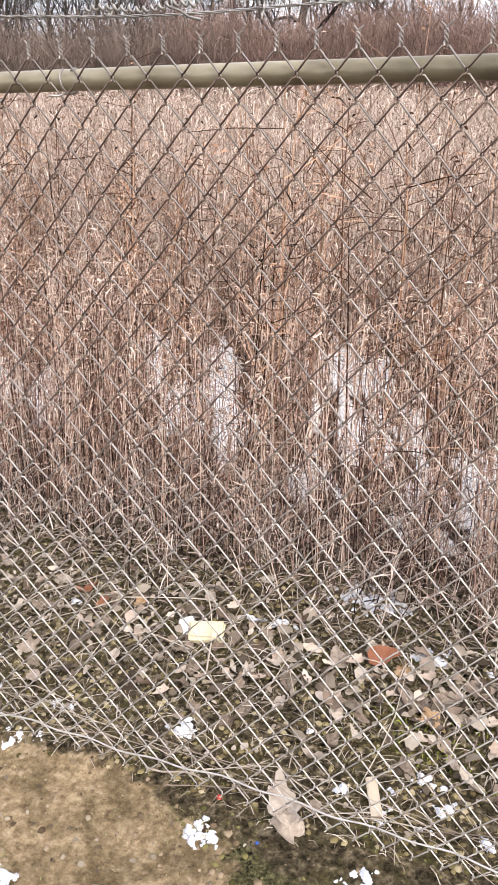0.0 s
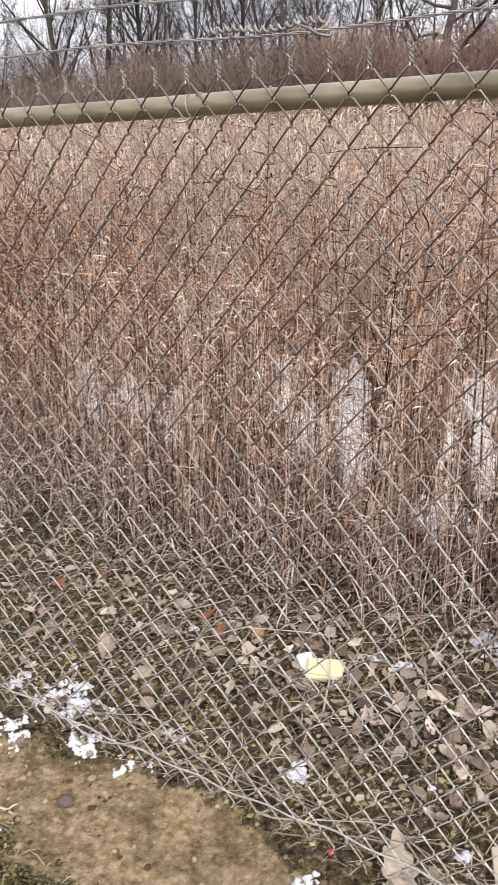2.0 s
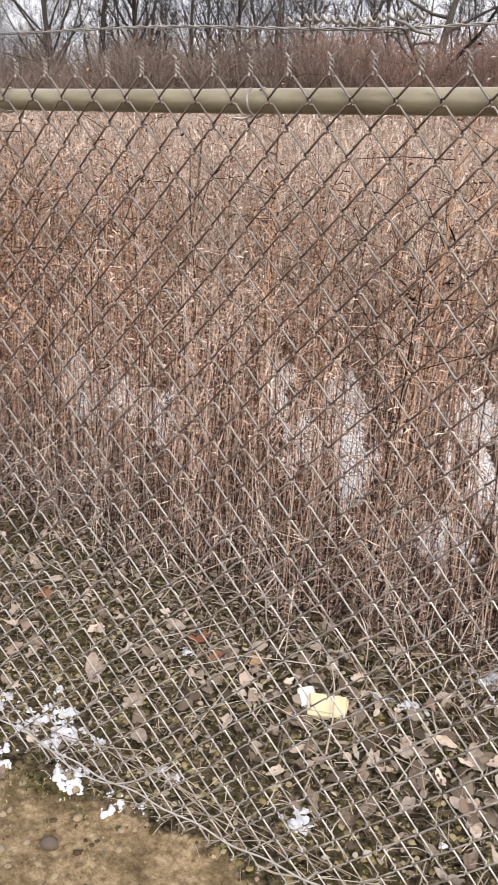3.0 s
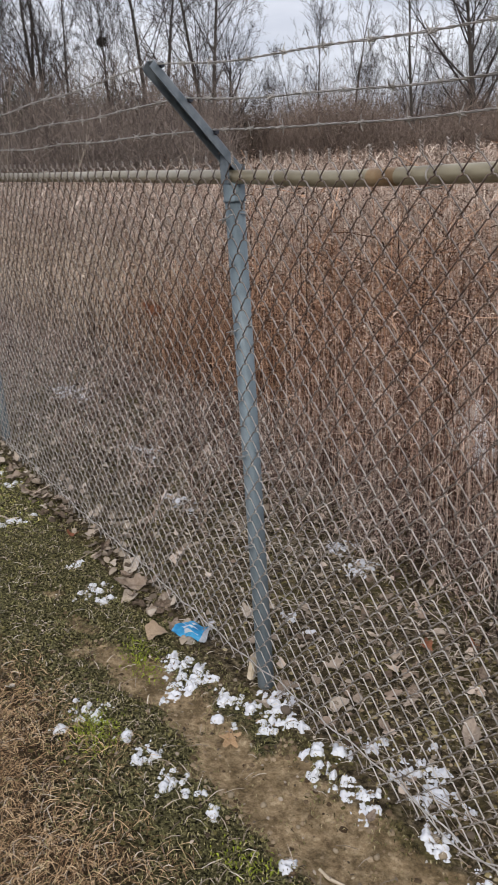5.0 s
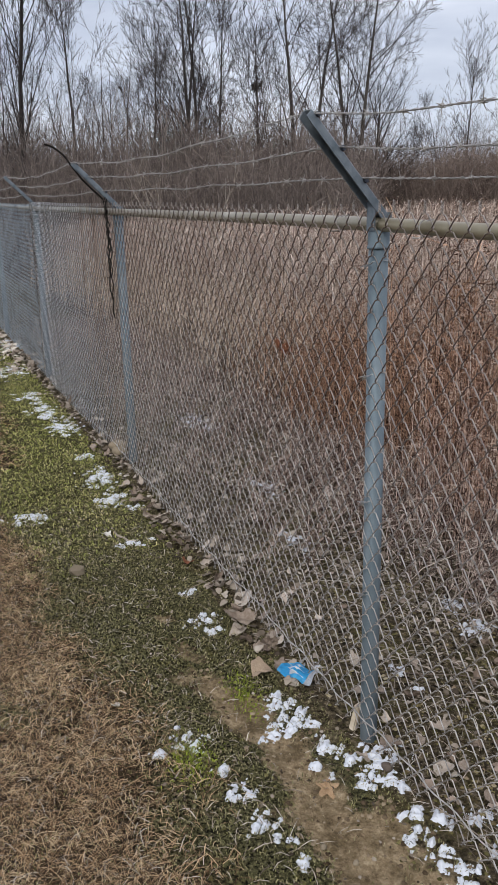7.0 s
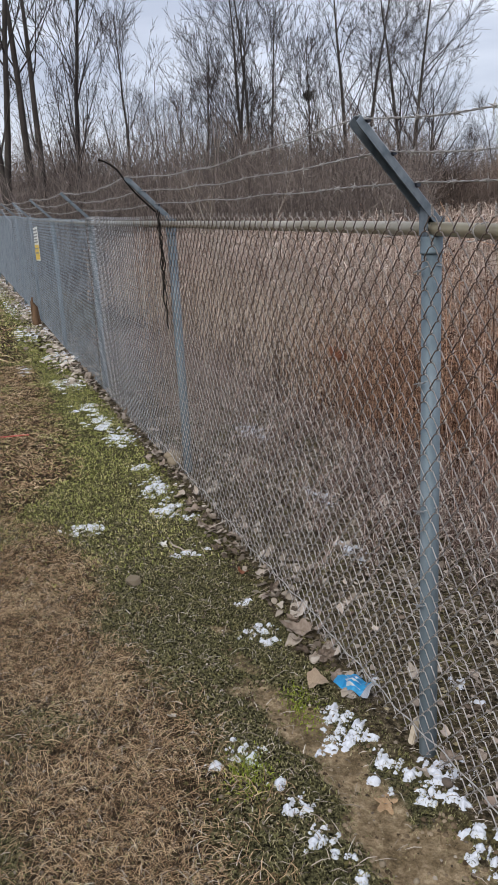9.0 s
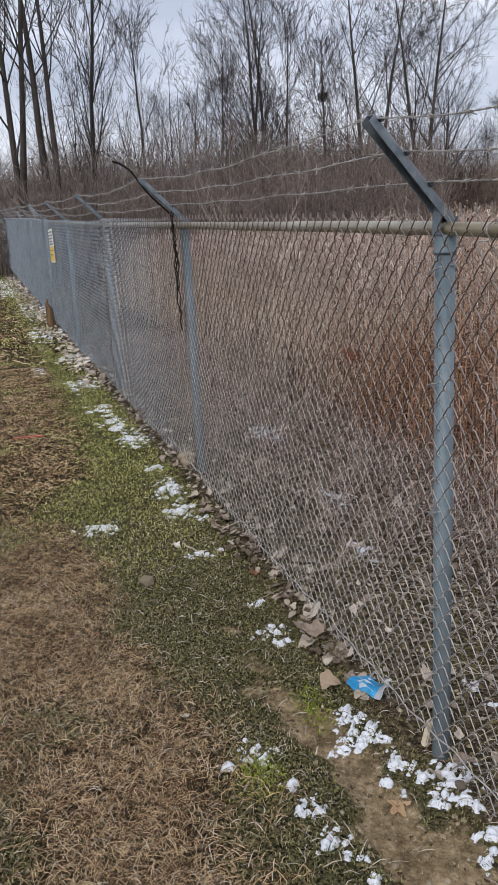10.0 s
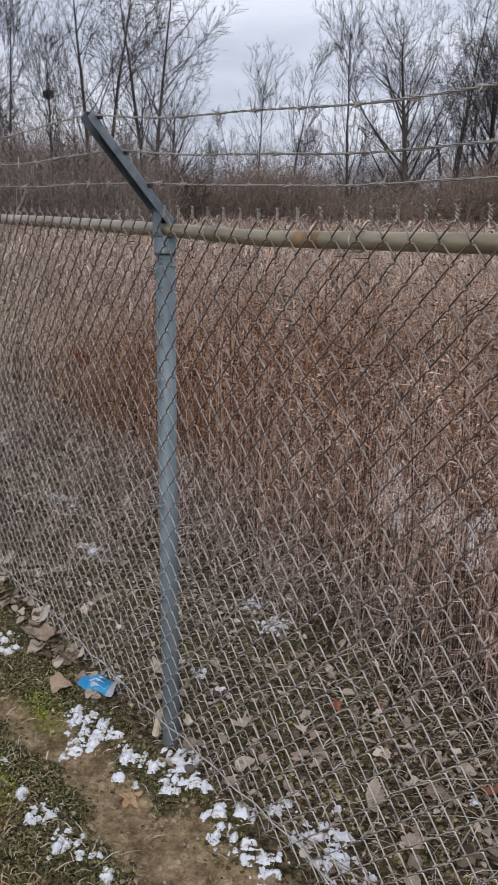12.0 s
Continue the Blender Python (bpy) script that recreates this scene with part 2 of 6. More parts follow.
M_REDSTEM = material("red_brown_weed_stem", [(0.2, (0.024, 0.013, 0.010)), (0.38, (0.18, 0.098, 0.072)), (0.58, (0.48, 0.31, 0.235)), (0.80, (0.76, 0.595, 0.485)), (0.97, (0.88, 0.79, 0.69))], 8, rough=0.8, bump=0.0, island=0.8)
M_DARKSTEM = material("dark_brush_stem", [(0.16, (0.012, 0.00594, 0.00385)), (0.40, (0.11, 0.054, 0.033)), (0.66, (0.355, 0.198, 0.123)), (0.92, (0.626, 0.408, 0.28))], 8, rough=0.8, bump=0.0, island=0.8)
M_GREYBRUSH = material("grey_brown_brush_stem", [(0.16, (0.0346, 0.0246, 0.0188)), (0.40, (0.231, 0.162, 0.12)), (0.66, (0.577, 0.448, 0.344)), (0.92, (0.877, 0.75, 0.605))], 8, rough=0.8, bump=0.0, island=0.8)
M_CANE = material("dark_purple_brown_cane", [(0.16, (0.0194, 0.0115, 0.0106)), (0.40, (0.14, 0.0894, 0.0741)), (0.66, (0.411, 0.307, 0.251)), (0.92, (0.799, 0.702, 0.609))], 8, rough=0.8, bump=0.0, island=0.8)
M_REED = material("dry_tan_reed", [(0.08, (0.0985, 0.062, 0.0468)), (0.36, (0.325, 0.235, 0.187)), (0.65, (0.522, 0.415, 0.343)), (0.95, (0.749, 0.65, 0.562))], 3, rough=0.8, bump=0.0, island=0.75)
M_PLUME = material("brown_seed_head", [(0.1, (0.16, 0.09, 0.06)), (0.5, (0.30, 0.19, 0.13)), (0.9, (0.45, 0.32, 0.23))], 8, rough=0.9, bump=0.0, island=0.8)
M_BARK = material("grey_brown_bark", [(0.25, (0.032, 0.027, 0.024)), (0.55, (0.068, 0.058, 0.052)), (0.8, (0.12, 0.106, 0.096))], 6, rough=0.9, bump=0.4, bump_scale=12, stretch=(1, 1, 0.3))
M_TWIG = material("bare_twig_bark", [(0.1, (0.03, 0.026, 0.025)), (0.6, (0.065, 0.056, 0.053)), (0.9, (0.115, 0.10, 0.095))], 4, rough=0.9, bump=0.0, island=0.6)
M_BRUSH = material("dark_undergrowth", [(0.1, (0.0885, 0.0708, 0.0624)), (0.5, (0.177, 0.142, 0.124)), (0.9, (0.307, 0.254, 0.222))], 2, rough=0.9, bump=0.0, island=0.7)
M_THICKET = material("brown_thicket_twigs", [(0.1, (0.05, 0.038, 0.032)), (0.5, (0.105, 0.080, 0.066)), (0.9, (0.18, 0.142, 0.12))], 2, rough=0.9, bump=0.0, island=0.7)
M_THICKETPALE = material("grey_brown_thicket_twigs", [(0.1, (0.102, 0.0768, 0.064)), (0.5, (0.192, 0.146, 0.122)), (0.9, (0.32, 0.25, 0.211))], 2, rough=0.9, bump=0.0, island=0.7)
M_OLIVE = material("dull_evergreen_leaf", [(0.1, (0.045, 0.05, 0.032)), (0.5, (0.085, 0.092, 0.060)), (0.9, (0.14, 0.145, 0.10))], 2, rough=0.9, bump=0.0, island=0.7)
M_RED = material("red_brown_shrub_twigs", [(0.1, (0.134, 0.0874, 0.073)), (0.5, (0.252, 0.168, 0.139)), (0.9, (0.392, 0.28, 0.234))], 2, rough=0.9, bump=0.0, island=0.7)
M_YELLOW = material("pale_yellow_foam", [(0.3, (0.588, 0.504, 0.317)), (0.6, (0.672, 0.6, 0.41)), (0.8, (0.706, 0.648, 0.482))], 30, rough=0.8, bump=0.15, bump_scale=150)
M_BLUE = material("blue_wrapper_film", [(0.35, (0.04, 0.34, 0.66)), (0.55, (0.06, 0.46, 0.80)), (0.7, (0.14, 0.56, 0.84))], 20, rough=0.3, bump=0.2, bump_scale=60, spec=0.5)
M_DARKBLUE = material("dull_blue_plastic", [(0.3, (0.03, 0.06, 0.22)), (0.7, (0.07, 0.13, 0.36))], 60, rough=0.4, bump=0.0)
M_WHITEPRINT = material("white_print", [(0.3, (0.74, 0.76, 0.78)), (0.7, (0.84, 0.85, 0.86))], 40, rough=0.4, bump=0.0)
M_FILM = material("clear_grey_film", [(0.3, (0.45, 0.47, 0.50)), (0.7, (0.62, 0.64, 0.67))], 20, rough=0.25, bump=0.3, bump_scale=60, spec=0.6)
M_WOOD = material("bleached_wood", [(0.3, (0.40, 0.33, 0.24)), (0.6, (0.58, 0.50, 0.39)), (0.8, (0.66, 0.59, 0.48))], 40, rough=0.8, bump=0.3, stretch=(0.2, 1, 1))
M_BERRY = material("red_plastic", [(0.3, (0.34, 0.04, 0.035)), (0.7, (0.50, 0.10, 0.08))], 40, rough=0.4, bump=0.0)
M_SIGNWHITE = material("white_sign_plate", [(0.3, (0.66, 0.66, 0.62)), (0.7, (0.78, 0.78, 0.75))], 8, rough=0.5, bump=0.0)
M_SIGNYELLOW = material("yellow_sign_field", [(0.3, (0.62, 0.42, 0.06)), (0.7, (0.72, 0.52, 0.10))], 8, rough=0.5, bump=0.0)
M_SIGNGREY = material("grey_sign_print", [(0.3, (0.18, 0.18, 0.18)), (0.7, (0.28, 0.28, 0.27))], 8, rough=0.5, bump=0.0)
M_CABLE = material("pale_blue_grey_cable", [(0.3, (0.20, 0.23, 0.26)), (0.7, (0.34, 0.37, 0.40))], 20, rough=0.5, bump=0.0)
M_VINE = material("black_dead_vine", [(0.3, (0.012, 0.011, 0.01)), (0.7, (0.04, 0.034, 0.029))], 40, rough=0.9, bump=0.3)
M_STAKE = material("rotten_brown_wood", [(0.3, (0.06, 0.035, 0.02)), (0.6, (0.16, 0.10, 0.06)), (0.8, (0.24, 0.17, 0.11))], 15, rough=0.9, bump=0.4, stretch=(1, 1, 0.3))


# ---- mesh helpers ----
def part(name, bm, mat, parent=None, label="", smooth=False):
    """Link a bmesh as one mesh object, under a thing where one is given."""
    me = bpy.data.meshes.new(name)
    bm.to_mesh(me)
    bm.free()
    return link(name, me, mat, parent, label, smooth)


def link(name, me, mat, parent=None, label="", smooth=False):
    if mat and not me.materials:
        me.materials.append(mat)
    if smooth:
        me.polygons.foreach_set("use_smooth", [True] * len(me.polygons))
    ob = new(name, me)
    ob.parent = parent
    if label:
        tagged(ob, label)
    return ob


def mesh_of(name, verts, faces):
    """A mesh from arrays; all faces have the same number of corners."""
    verts, faces = np.asarray(verts, np.float32), np.asarray(faces, np.int32)
    me = bpy.data.meshes.new(name)
    k = faces.shape[1]
    me.vertices.add(len(verts))
    me.vertices.foreach_set("co", verts.ravel())
    me.loops.add(faces.size)
    me.loops.foreach_set("vertex_index", faces.ravel())
    me.polygons.add(len(faces))
    me.polygons.foreach_set("loop_start", np.arange(0, faces.size, k, dtype=np.int32))
    me.update(calc_edges=True)
    return me


def tubes(paths, radii, sides):
    """Verts and quads of many round bars: paths (n, p, 3), radii (n, p)."""
    paths, radii = np.asarray(paths, float), np.asarray(radii, float)
    n, p, _ = paths.shape
    d = np.gradient(paths, axis=1)
    d /= np.linalg.norm(d, axis=2, keepdims=True) + 1e-9
    main = paths[:, -1] - paths[:, 0]
    ref = np.where(np.abs(main[:, 2:3]) > 0.6 * np.linalg.norm(main, axis=1, keepdims=True), [[1.0, 0.2, 0]], [[0.1, 0.2, 1.0]])[:, None, :]
    u = np.cross(d, ref)
    u /= np.linalg.norm(u, axis=2, keepdims=True) + 1e-9
    v = np.cross(d, u)
    a = np.arange(sides) * 2 * np.pi / sides
    ring = u[:, :, None, :] * np.cos(a)[None, None, :, None] + v[:, :, None, :] * np.sin(a)[None, None, :, None]
    verts = (paths[:, :, None, :] + ring * radii[:, :, None, None]).reshape(-1, 3)
    i = np.arange(n)[:, None, None] * p * sides
    j = np.arange(p - 1)[None, :, None] * sides
    k = np.arange(sides)[None, None, :]
    k2 = (k + 1) % sides
    quads = np.stack([i + j + k, i + j + k2, i + j + sides + k2, i + j + sides + k], axis=-1).reshape(-1, 4)
    return verts, quads


def ribbons(paths, side, widths):
    """Verts and quads of many flat blades: paths (n, p, 3), side (n, 3), widths (n, p)."""
    paths = np.asarray(paths, float)
    n, p, _ = paths.shape
    off = side[:, None, :] * np.asarray(widths)[:, :, None] * 0.5
    verts = np.stack([paths - off, paths + off], axis=2).reshape(-1, 3)
    i = np.arange(n)[:, None] * p * 2
    j = np.arange(p - 1)[None, :] * 2
    quads = np.stack([i + j, i + j + 1, i + j + 3, i + j + 2], axis=-1).reshape(-1, 4)
    return verts, quads


def joined(pieces):
    verts, quads, base = [], [], 0
    for v, q in pieces:
        verts.append(v)
        quads.append(q + base)
        base += len(v)
    return np.concatenate(verts), np.concatenate(quads)


def box(bm, x0, x1, y0, y1, z0, z1, bevel=0.0):
    made = bmesh.ops.create_cube(bm, size=1.0)["verts"]
    bmesh.ops.transform(bm, verts=made, matrix=Matrix.Translation(((x0 + x1) / 2, (y0 + y1) / 2, (z0 + z1) / 2)) @ Matrix.Diagonal((x1 - x0, y1 - y0, z1 - z0, 1)))
    if bevel:
        edges = list({e for v in made for e in v.link_edges})
        made = bmesh.ops.bevel(bm, geom=edges, offset=bevel, segments=2, affect="EDGES")["verts"]
    return made


def lathe(bm, profile, sides=20, centre=(0, 0)):
    """A turned solid about the upright line through centre: profile of (radius, z)."""
    rings = []
    for r, z in profile:
        rings.append([bm.verts.new((centre[0] + r * math.cos(2 * math.pi * k / sides), centre[1] + r * math.sin(2 * math.pi * k / sides), z)) for k in range(sides)])
    for a, b in zip(rings, rings[1:]):
        for k in range(sides):
            bm.faces.new((a[k], a[(k + 1) % sides], b[(k + 1) % sides], b[k]))
    bm.faces.new(rings[0][::-1])
    bm.faces.new(rings[-1])


def smooth_noise(x, y, scale, seed=0.0):
    """Soft noise of the plan, about -1 to 1, for arrays."""
    x, y = np.asarray(x) / scale + seed * 3.1, np.asarray(y) / scale - seed * 1.7
    s = np.sin(x * 1.9 + 1.3 * np.sin(y * 1.3 + seed)) + np.sin(y * 2.3 + 1.1 * np.sin(x * 1.7 - seed)) + 0.6 * np.sin((x + y) * 3.7 + seed) + 0.6 * np.sin((x - y) * 4.3 + 2 * seed)
    return s / 2.4


# ---- the lie of the ground ----
def rise(x):
    """The ground climbs a bank beyond the first post, then a little along the fence."""
    return np.interp(x, [-45, -20, -12, -9, -5.5, -3, -2, -1, 0], [0.5, 0.26, 0.18, 0.14, 0.115, 0.085, 0.04, 0.01, 0.0])


def fence_rise(x):
    """How far the fence's top line stands off level along its run."""
    return np.interp(x, [-45, -14.4, -11.6, -8.5, -5.6, -2.8, -0.76, 0, 0.33, 1.0, 1.35, 1.83, 6], [0.95, 0.30, 0.22, 0.15, 0.093, 0.05, 0.022, 0.006, -0.005, 0.001, 0.007, 0.014, 0.06])


def dirt_mask(x, y):
    x, y = np.asarray(x, float), np.asarray(y, float)
    upper = np.interp(x, [-1.3, -0.5, -0.1, 0.45, 0.7, 1.1, 1.27, 1.52, 1.8, 2.3], [-0.33, -0.26, -0.16, -0.155, -0.07, -0.01, -0.07, -0.17, -0.40, -0.75])
    lower = np.interp(x, [-1.3, -0.5, 0, 0.33, 0.7, 1.05, 1.3, 2], [-0.44, -0.42, -0.34, -0.37, -0.33, -0.36, -0.60, -0.90])
    d = np.minimum(upper - y, y - lower) + 0.045 * smooth_noise(x, y, 0.22, 1) + 0.045 * smooth_noise(x, y, 0.07, 2)
    d -= np.clip(-0.05 - x, 0, 3) * 0.06
    return np.clip(d / 0.11 + 0.5, 0, 1)


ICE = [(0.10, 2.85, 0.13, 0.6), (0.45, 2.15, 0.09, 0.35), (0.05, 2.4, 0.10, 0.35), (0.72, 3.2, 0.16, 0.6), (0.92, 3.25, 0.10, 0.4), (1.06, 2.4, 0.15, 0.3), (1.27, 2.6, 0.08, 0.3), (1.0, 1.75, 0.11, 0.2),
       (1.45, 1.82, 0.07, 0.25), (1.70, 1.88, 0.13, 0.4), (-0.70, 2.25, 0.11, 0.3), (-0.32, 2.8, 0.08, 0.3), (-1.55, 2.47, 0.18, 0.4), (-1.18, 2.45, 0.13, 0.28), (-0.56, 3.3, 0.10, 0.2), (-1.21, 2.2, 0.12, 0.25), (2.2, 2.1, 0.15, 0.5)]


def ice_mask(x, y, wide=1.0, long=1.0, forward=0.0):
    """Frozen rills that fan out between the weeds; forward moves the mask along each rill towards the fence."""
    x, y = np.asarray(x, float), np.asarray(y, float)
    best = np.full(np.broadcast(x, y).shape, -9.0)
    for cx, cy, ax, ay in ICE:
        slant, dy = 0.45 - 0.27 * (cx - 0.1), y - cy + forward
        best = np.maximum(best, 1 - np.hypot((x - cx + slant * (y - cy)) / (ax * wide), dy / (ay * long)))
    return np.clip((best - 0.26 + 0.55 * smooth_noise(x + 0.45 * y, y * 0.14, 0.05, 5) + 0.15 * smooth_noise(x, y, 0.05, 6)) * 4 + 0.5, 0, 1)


def ground_z(x, y):
    x, y = np.asarray(x, float), np.asarray(y, float)
    near = np.exp(-((x + 1) ** 2 / 60 + y ** 2 / 30))
    z = rise(x) + near * (0.012 * smooth_noise(x, y, 0.5, 3) + 0.006 * smooth_noise(x, y, 0.12, 4))
    z -= 0.02 * dirt_mask(x, y)
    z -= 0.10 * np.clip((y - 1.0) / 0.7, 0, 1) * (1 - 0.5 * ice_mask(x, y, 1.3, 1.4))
    z += 0.020 * np.exp(-(y / 0.12) ** 2) * np.clip((-0.5 - x) / 0.5, 0, 1)
    return z


def thatch_mask(x, y):
    x, y = np.asarray(x, float), np.asarray(y, float)
    edge = np.interp(x, [-20, -6, -3.4, -2.6, -1.9, -1.2, 0, 1], [-0.50, -0.50, -0.60, -0.95, -0.80, -0.68, -0.60, -0.62]) + 0.10 * smooth_noise(x, y, 0.40, 6) + 0.06 * smooth_noise(x, y, 0.13, 7)
    m = np.clip((edge - y) / 0.24 + 0.5, 0, 1)
    green = np.clip(smooth_noise(x, y, 0.55, 8) * 1.2 - 0.25 + 0.4 * smooth_noise(x, y, 0.17, 13), 0, 1)
    return m * (1 - 0.75 * green)


def build_ground():
    def axis(lo, hi, step, far):
        core = np.arange(lo, hi, step)
        grow = np.cumsum(step * 1.17 ** np.arange(1, 90))
        grow = np.append(grow[grow < far], far)
        return np.concatenate([lo - grow[::-1], core, core[-1] + grow])
    xs, ys = axis(-6.5, 3.2, 0.035, 900), axis(-2.6, 3.6, 0.035, 900)
    gx, gy = np.meshgrid(xs, ys, indexing="ij")
    gz = ground_z(gx, gy)
    verts = np.stack([gx, gy, gz], -1).reshape(-1, 3)
    a = (np.arange(len(xs) - 1)[:, None] * len(ys) + np.arange(len(ys) - 1)[None]).ravel()
    me = mesh_of("ground", verts, np.stack([a, a + len(ys), a + len(ys) + 1, a + 1], 1))
    fx, fy = gx.ravel(), gy.ravel()
    marsh = np.clip((fy - 0.9) / 0.5, 0, 1)
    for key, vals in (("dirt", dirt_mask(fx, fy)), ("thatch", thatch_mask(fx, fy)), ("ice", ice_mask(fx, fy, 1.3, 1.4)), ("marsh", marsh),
                      ("litter", np.clip((fy + 0.10 + 0.05 * smooth_noise(fx, fy, 0.2, 9)) / 0.1 + 0.5, 0, 1))):
        me.attributes.new(key, "FLOAT", "POINT").data.foreach_set("value", vals.astype(np.float32))
    m = bpy.data.materials.new("winter_ground")
    m.use_nodes = True
    n, l = m.node_tree.nodes, m.node_tree.links
    b = n["Principled BSDF"]
    co = n.new("ShaderNodeTexCoord")

    def noise_of(scale, detail=5):
        t = n.new("ShaderNodeTexNoise")
        t.inputs["Scale"].default_value, t.inputs["Detail"].default_value, t.inputs["Roughness"].default_value = scale, detail, 0.7
        l.new(co.outputs["Object"], t.inputs["Vector"])
        return t.outputs["Fac"]

    def ramp_of(fac, stops):
        r = n.new("ShaderNodeValToRGB")
        r.color_ramp.elements[0].position, r.color_ramp.elements[0].color = stops[0][0], (*stops[0][1], 1)
        r.color_ramp.elements[1].position, r.color_ramp.elements[1].color = stops[-1][0], (*stops[-1][1], 1)
        for p, c in stops[1:-1]:
            r.color_ramp.elements.new(p).color = (*c, 1)
        l.new(fac, r.inputs[0])
        return r.outputs[0]

    def over(fac, a, c):
        mx = n.new("ShaderNodeMixRGB")
        l.new(fac, mx.inputs[0])
        l.new(a, mx.inputs[1])
        l.new(c, mx.inputs[2])
        return mx.outputs[0]

    def mask(key, scale=25.0, amount=0.5):
        at, ad, mr = n.new("ShaderNodeAttribute"), n.new("ShaderNodeMath"), n.new("ShaderNodeMapRange")
        at.attribute_name = key
        ad.operation = "MULTIPLY_ADD"
        ad.inputs[1].default_value = amount
        l.new(noise_of(scale), ad.inputs[0])
        l.new(at.outputs["Fac"], ad.inputs[2])
        mr.inputs[1].default_value, mr.inputs[2].default_value = 0.42 + amount * 0.5 - 0.1, 0.58 + amount * 0.5
        l.new(ad.outputs[0], mr.inputs[0])
        return mr.outputs[0]

    turf = ramp_of(noise_of(95, 6), [(0.40, (0.009, 0.008, 0.004)), (0.54, (0.125, 0.115, 0.052)), (0.66, (0.27, 0.24, 0.125))])
    dirt = over(ramp_of(noise_of(9, 6), [(0.46, (0, 0, 0)), (0.62, (0.85, 0.85, 0.85))]), ramp_of(noise_of(42, 10), [(0.34, (0.112, 0.077, 0.042)), (0.5, (0.305, 0.222, 0.130)), (0.70, (0.53, 0.415, 0.268))]), ramp_of(noise_of(90, 6), [(0.35, (0.052, 0.036, 0.018)), (0.65, (0.185, 0.133, 0.070))]))
    thatch = ramp_of(noise_of(95, 6), [(0.36, (0.010, 0.007, 0.004)), (0.52, (0.045, 0.031, 0.017)), (0.68, (0.12, 0.085, 0.05))])
    litter = ramp_of(noise_of(48, 9), [(0.38, (0.016, 0.012, 0.006)), (0.53, (0.125, 0.096, 0.057)), (0.68, (0.38, 0.305, 0.20))])
    mossy = ramp_of(noise_of(60, 9), [(0.38, (0.022, 0.019, 0.007)), (0.64, (0.24, 0.20, 0.082))])
    marsh = ramp_of(noise_of(20, 6), [(0.3, (0.026, 0.018, 0.013)), (0.7, (0.13, 0.09, 0.066))])
    ice = ramp_of(noise_of(9, 5), [(0.3, (0.88, 0.89, 0.91)), (0.6, (0.95, 0.955, 0.965))])
    litter = over(ramp_of(noise_of(5, 4), [(0.5, (0, 0, 0)), (0.62, (0.75, 0.75, 0.75))]), litter, mossy)
    col = over(mask("thatch"), turf, thatch)
    col = over(mask("litter"), col, litter)
    dirt_f = mask("dirt", 38, 1.1)
    col = over(dirt_f, col, dirt)
    col = over(mask("marsh"), col, marsh)
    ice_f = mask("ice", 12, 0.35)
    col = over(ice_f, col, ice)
    l.new(col, b.inputs["Base Color"])
    rg = n.new("ShaderNodeMapRange")
    rg.inputs[3].default_value, rg.inputs[4].default_value = 0.92, 0.55
    l.new(ice_f, rg.inputs[0])
    l.new(rg.outputs[0], b.inputs["Roughness"])
    b.inputs["Specular IOR Level"].default_value = 0.1
    bp = n.new("ShaderNodeBump")
    bp.inputs["Strength"].default_value, bp.inputs["Distance"].default_value = 1.0, 0.02
    calm = n.new("ShaderNodeMapRange")
    calm.inputs[3].default_value, calm.inputs[4].default_value = 1.0, 0.08
    smoother, trod = n.new("ShaderNodeMath"), n.new("ShaderNodeMath")
    trod.operation, smoother.operation = "MULTIPLY", "MAXIMUM"
    trod.inputs[1].default_value = 0.45
    l.new(dirt_f, trod.inputs[0])
    l.new(trod.outputs[0], smoother.inputs[0])
    l.new(ice_f, smoother.inputs[1])
    l.new(smoother.outputs[0], calm.inputs[0])
    l.new(calm.outputs[0], bp.inputs["Strength"])
    l.new(noise_of(95, 8), bp.inputs["Height"])
    dents = n.new("ShaderNodeBump")
    dents.inputs["Distance"].default_value = 0.05
    l.new(calm.outputs[0], dents.inputs["Strength"])
    l.new(noise_of(22, 6), dents.inputs["Height"])
    l.new(dents.outputs[0], bp.inputs["Normal"])
    l.new(bp.outputs[0], b.inputs["Normal"])
    tagged(link("ground", me, m, smooth=True), "uneven winter ground of dirt, turf, moss and marsh", "ground", kind="structure")


build_ground()

# ---- the chain-link fence ----
POSTS = [2.86, -0.082, -2.84, -5.62, -8.5] + [-11.45 - 2.9 * k for k in range(10)]
RAIL_Z, MESH_Y, CELL_H = 1.5005, -0.030, 0.0718
fence = tagged(new("chain_link_fence"), "galvanized chain-link fence with tan top rail and barbed wire", "fence")


def post_mesh():
    bm = bmesh.new()
    lathe(bm, [(0.0255, -0.6), (0.0255, 1.46)], 20)
    return bm


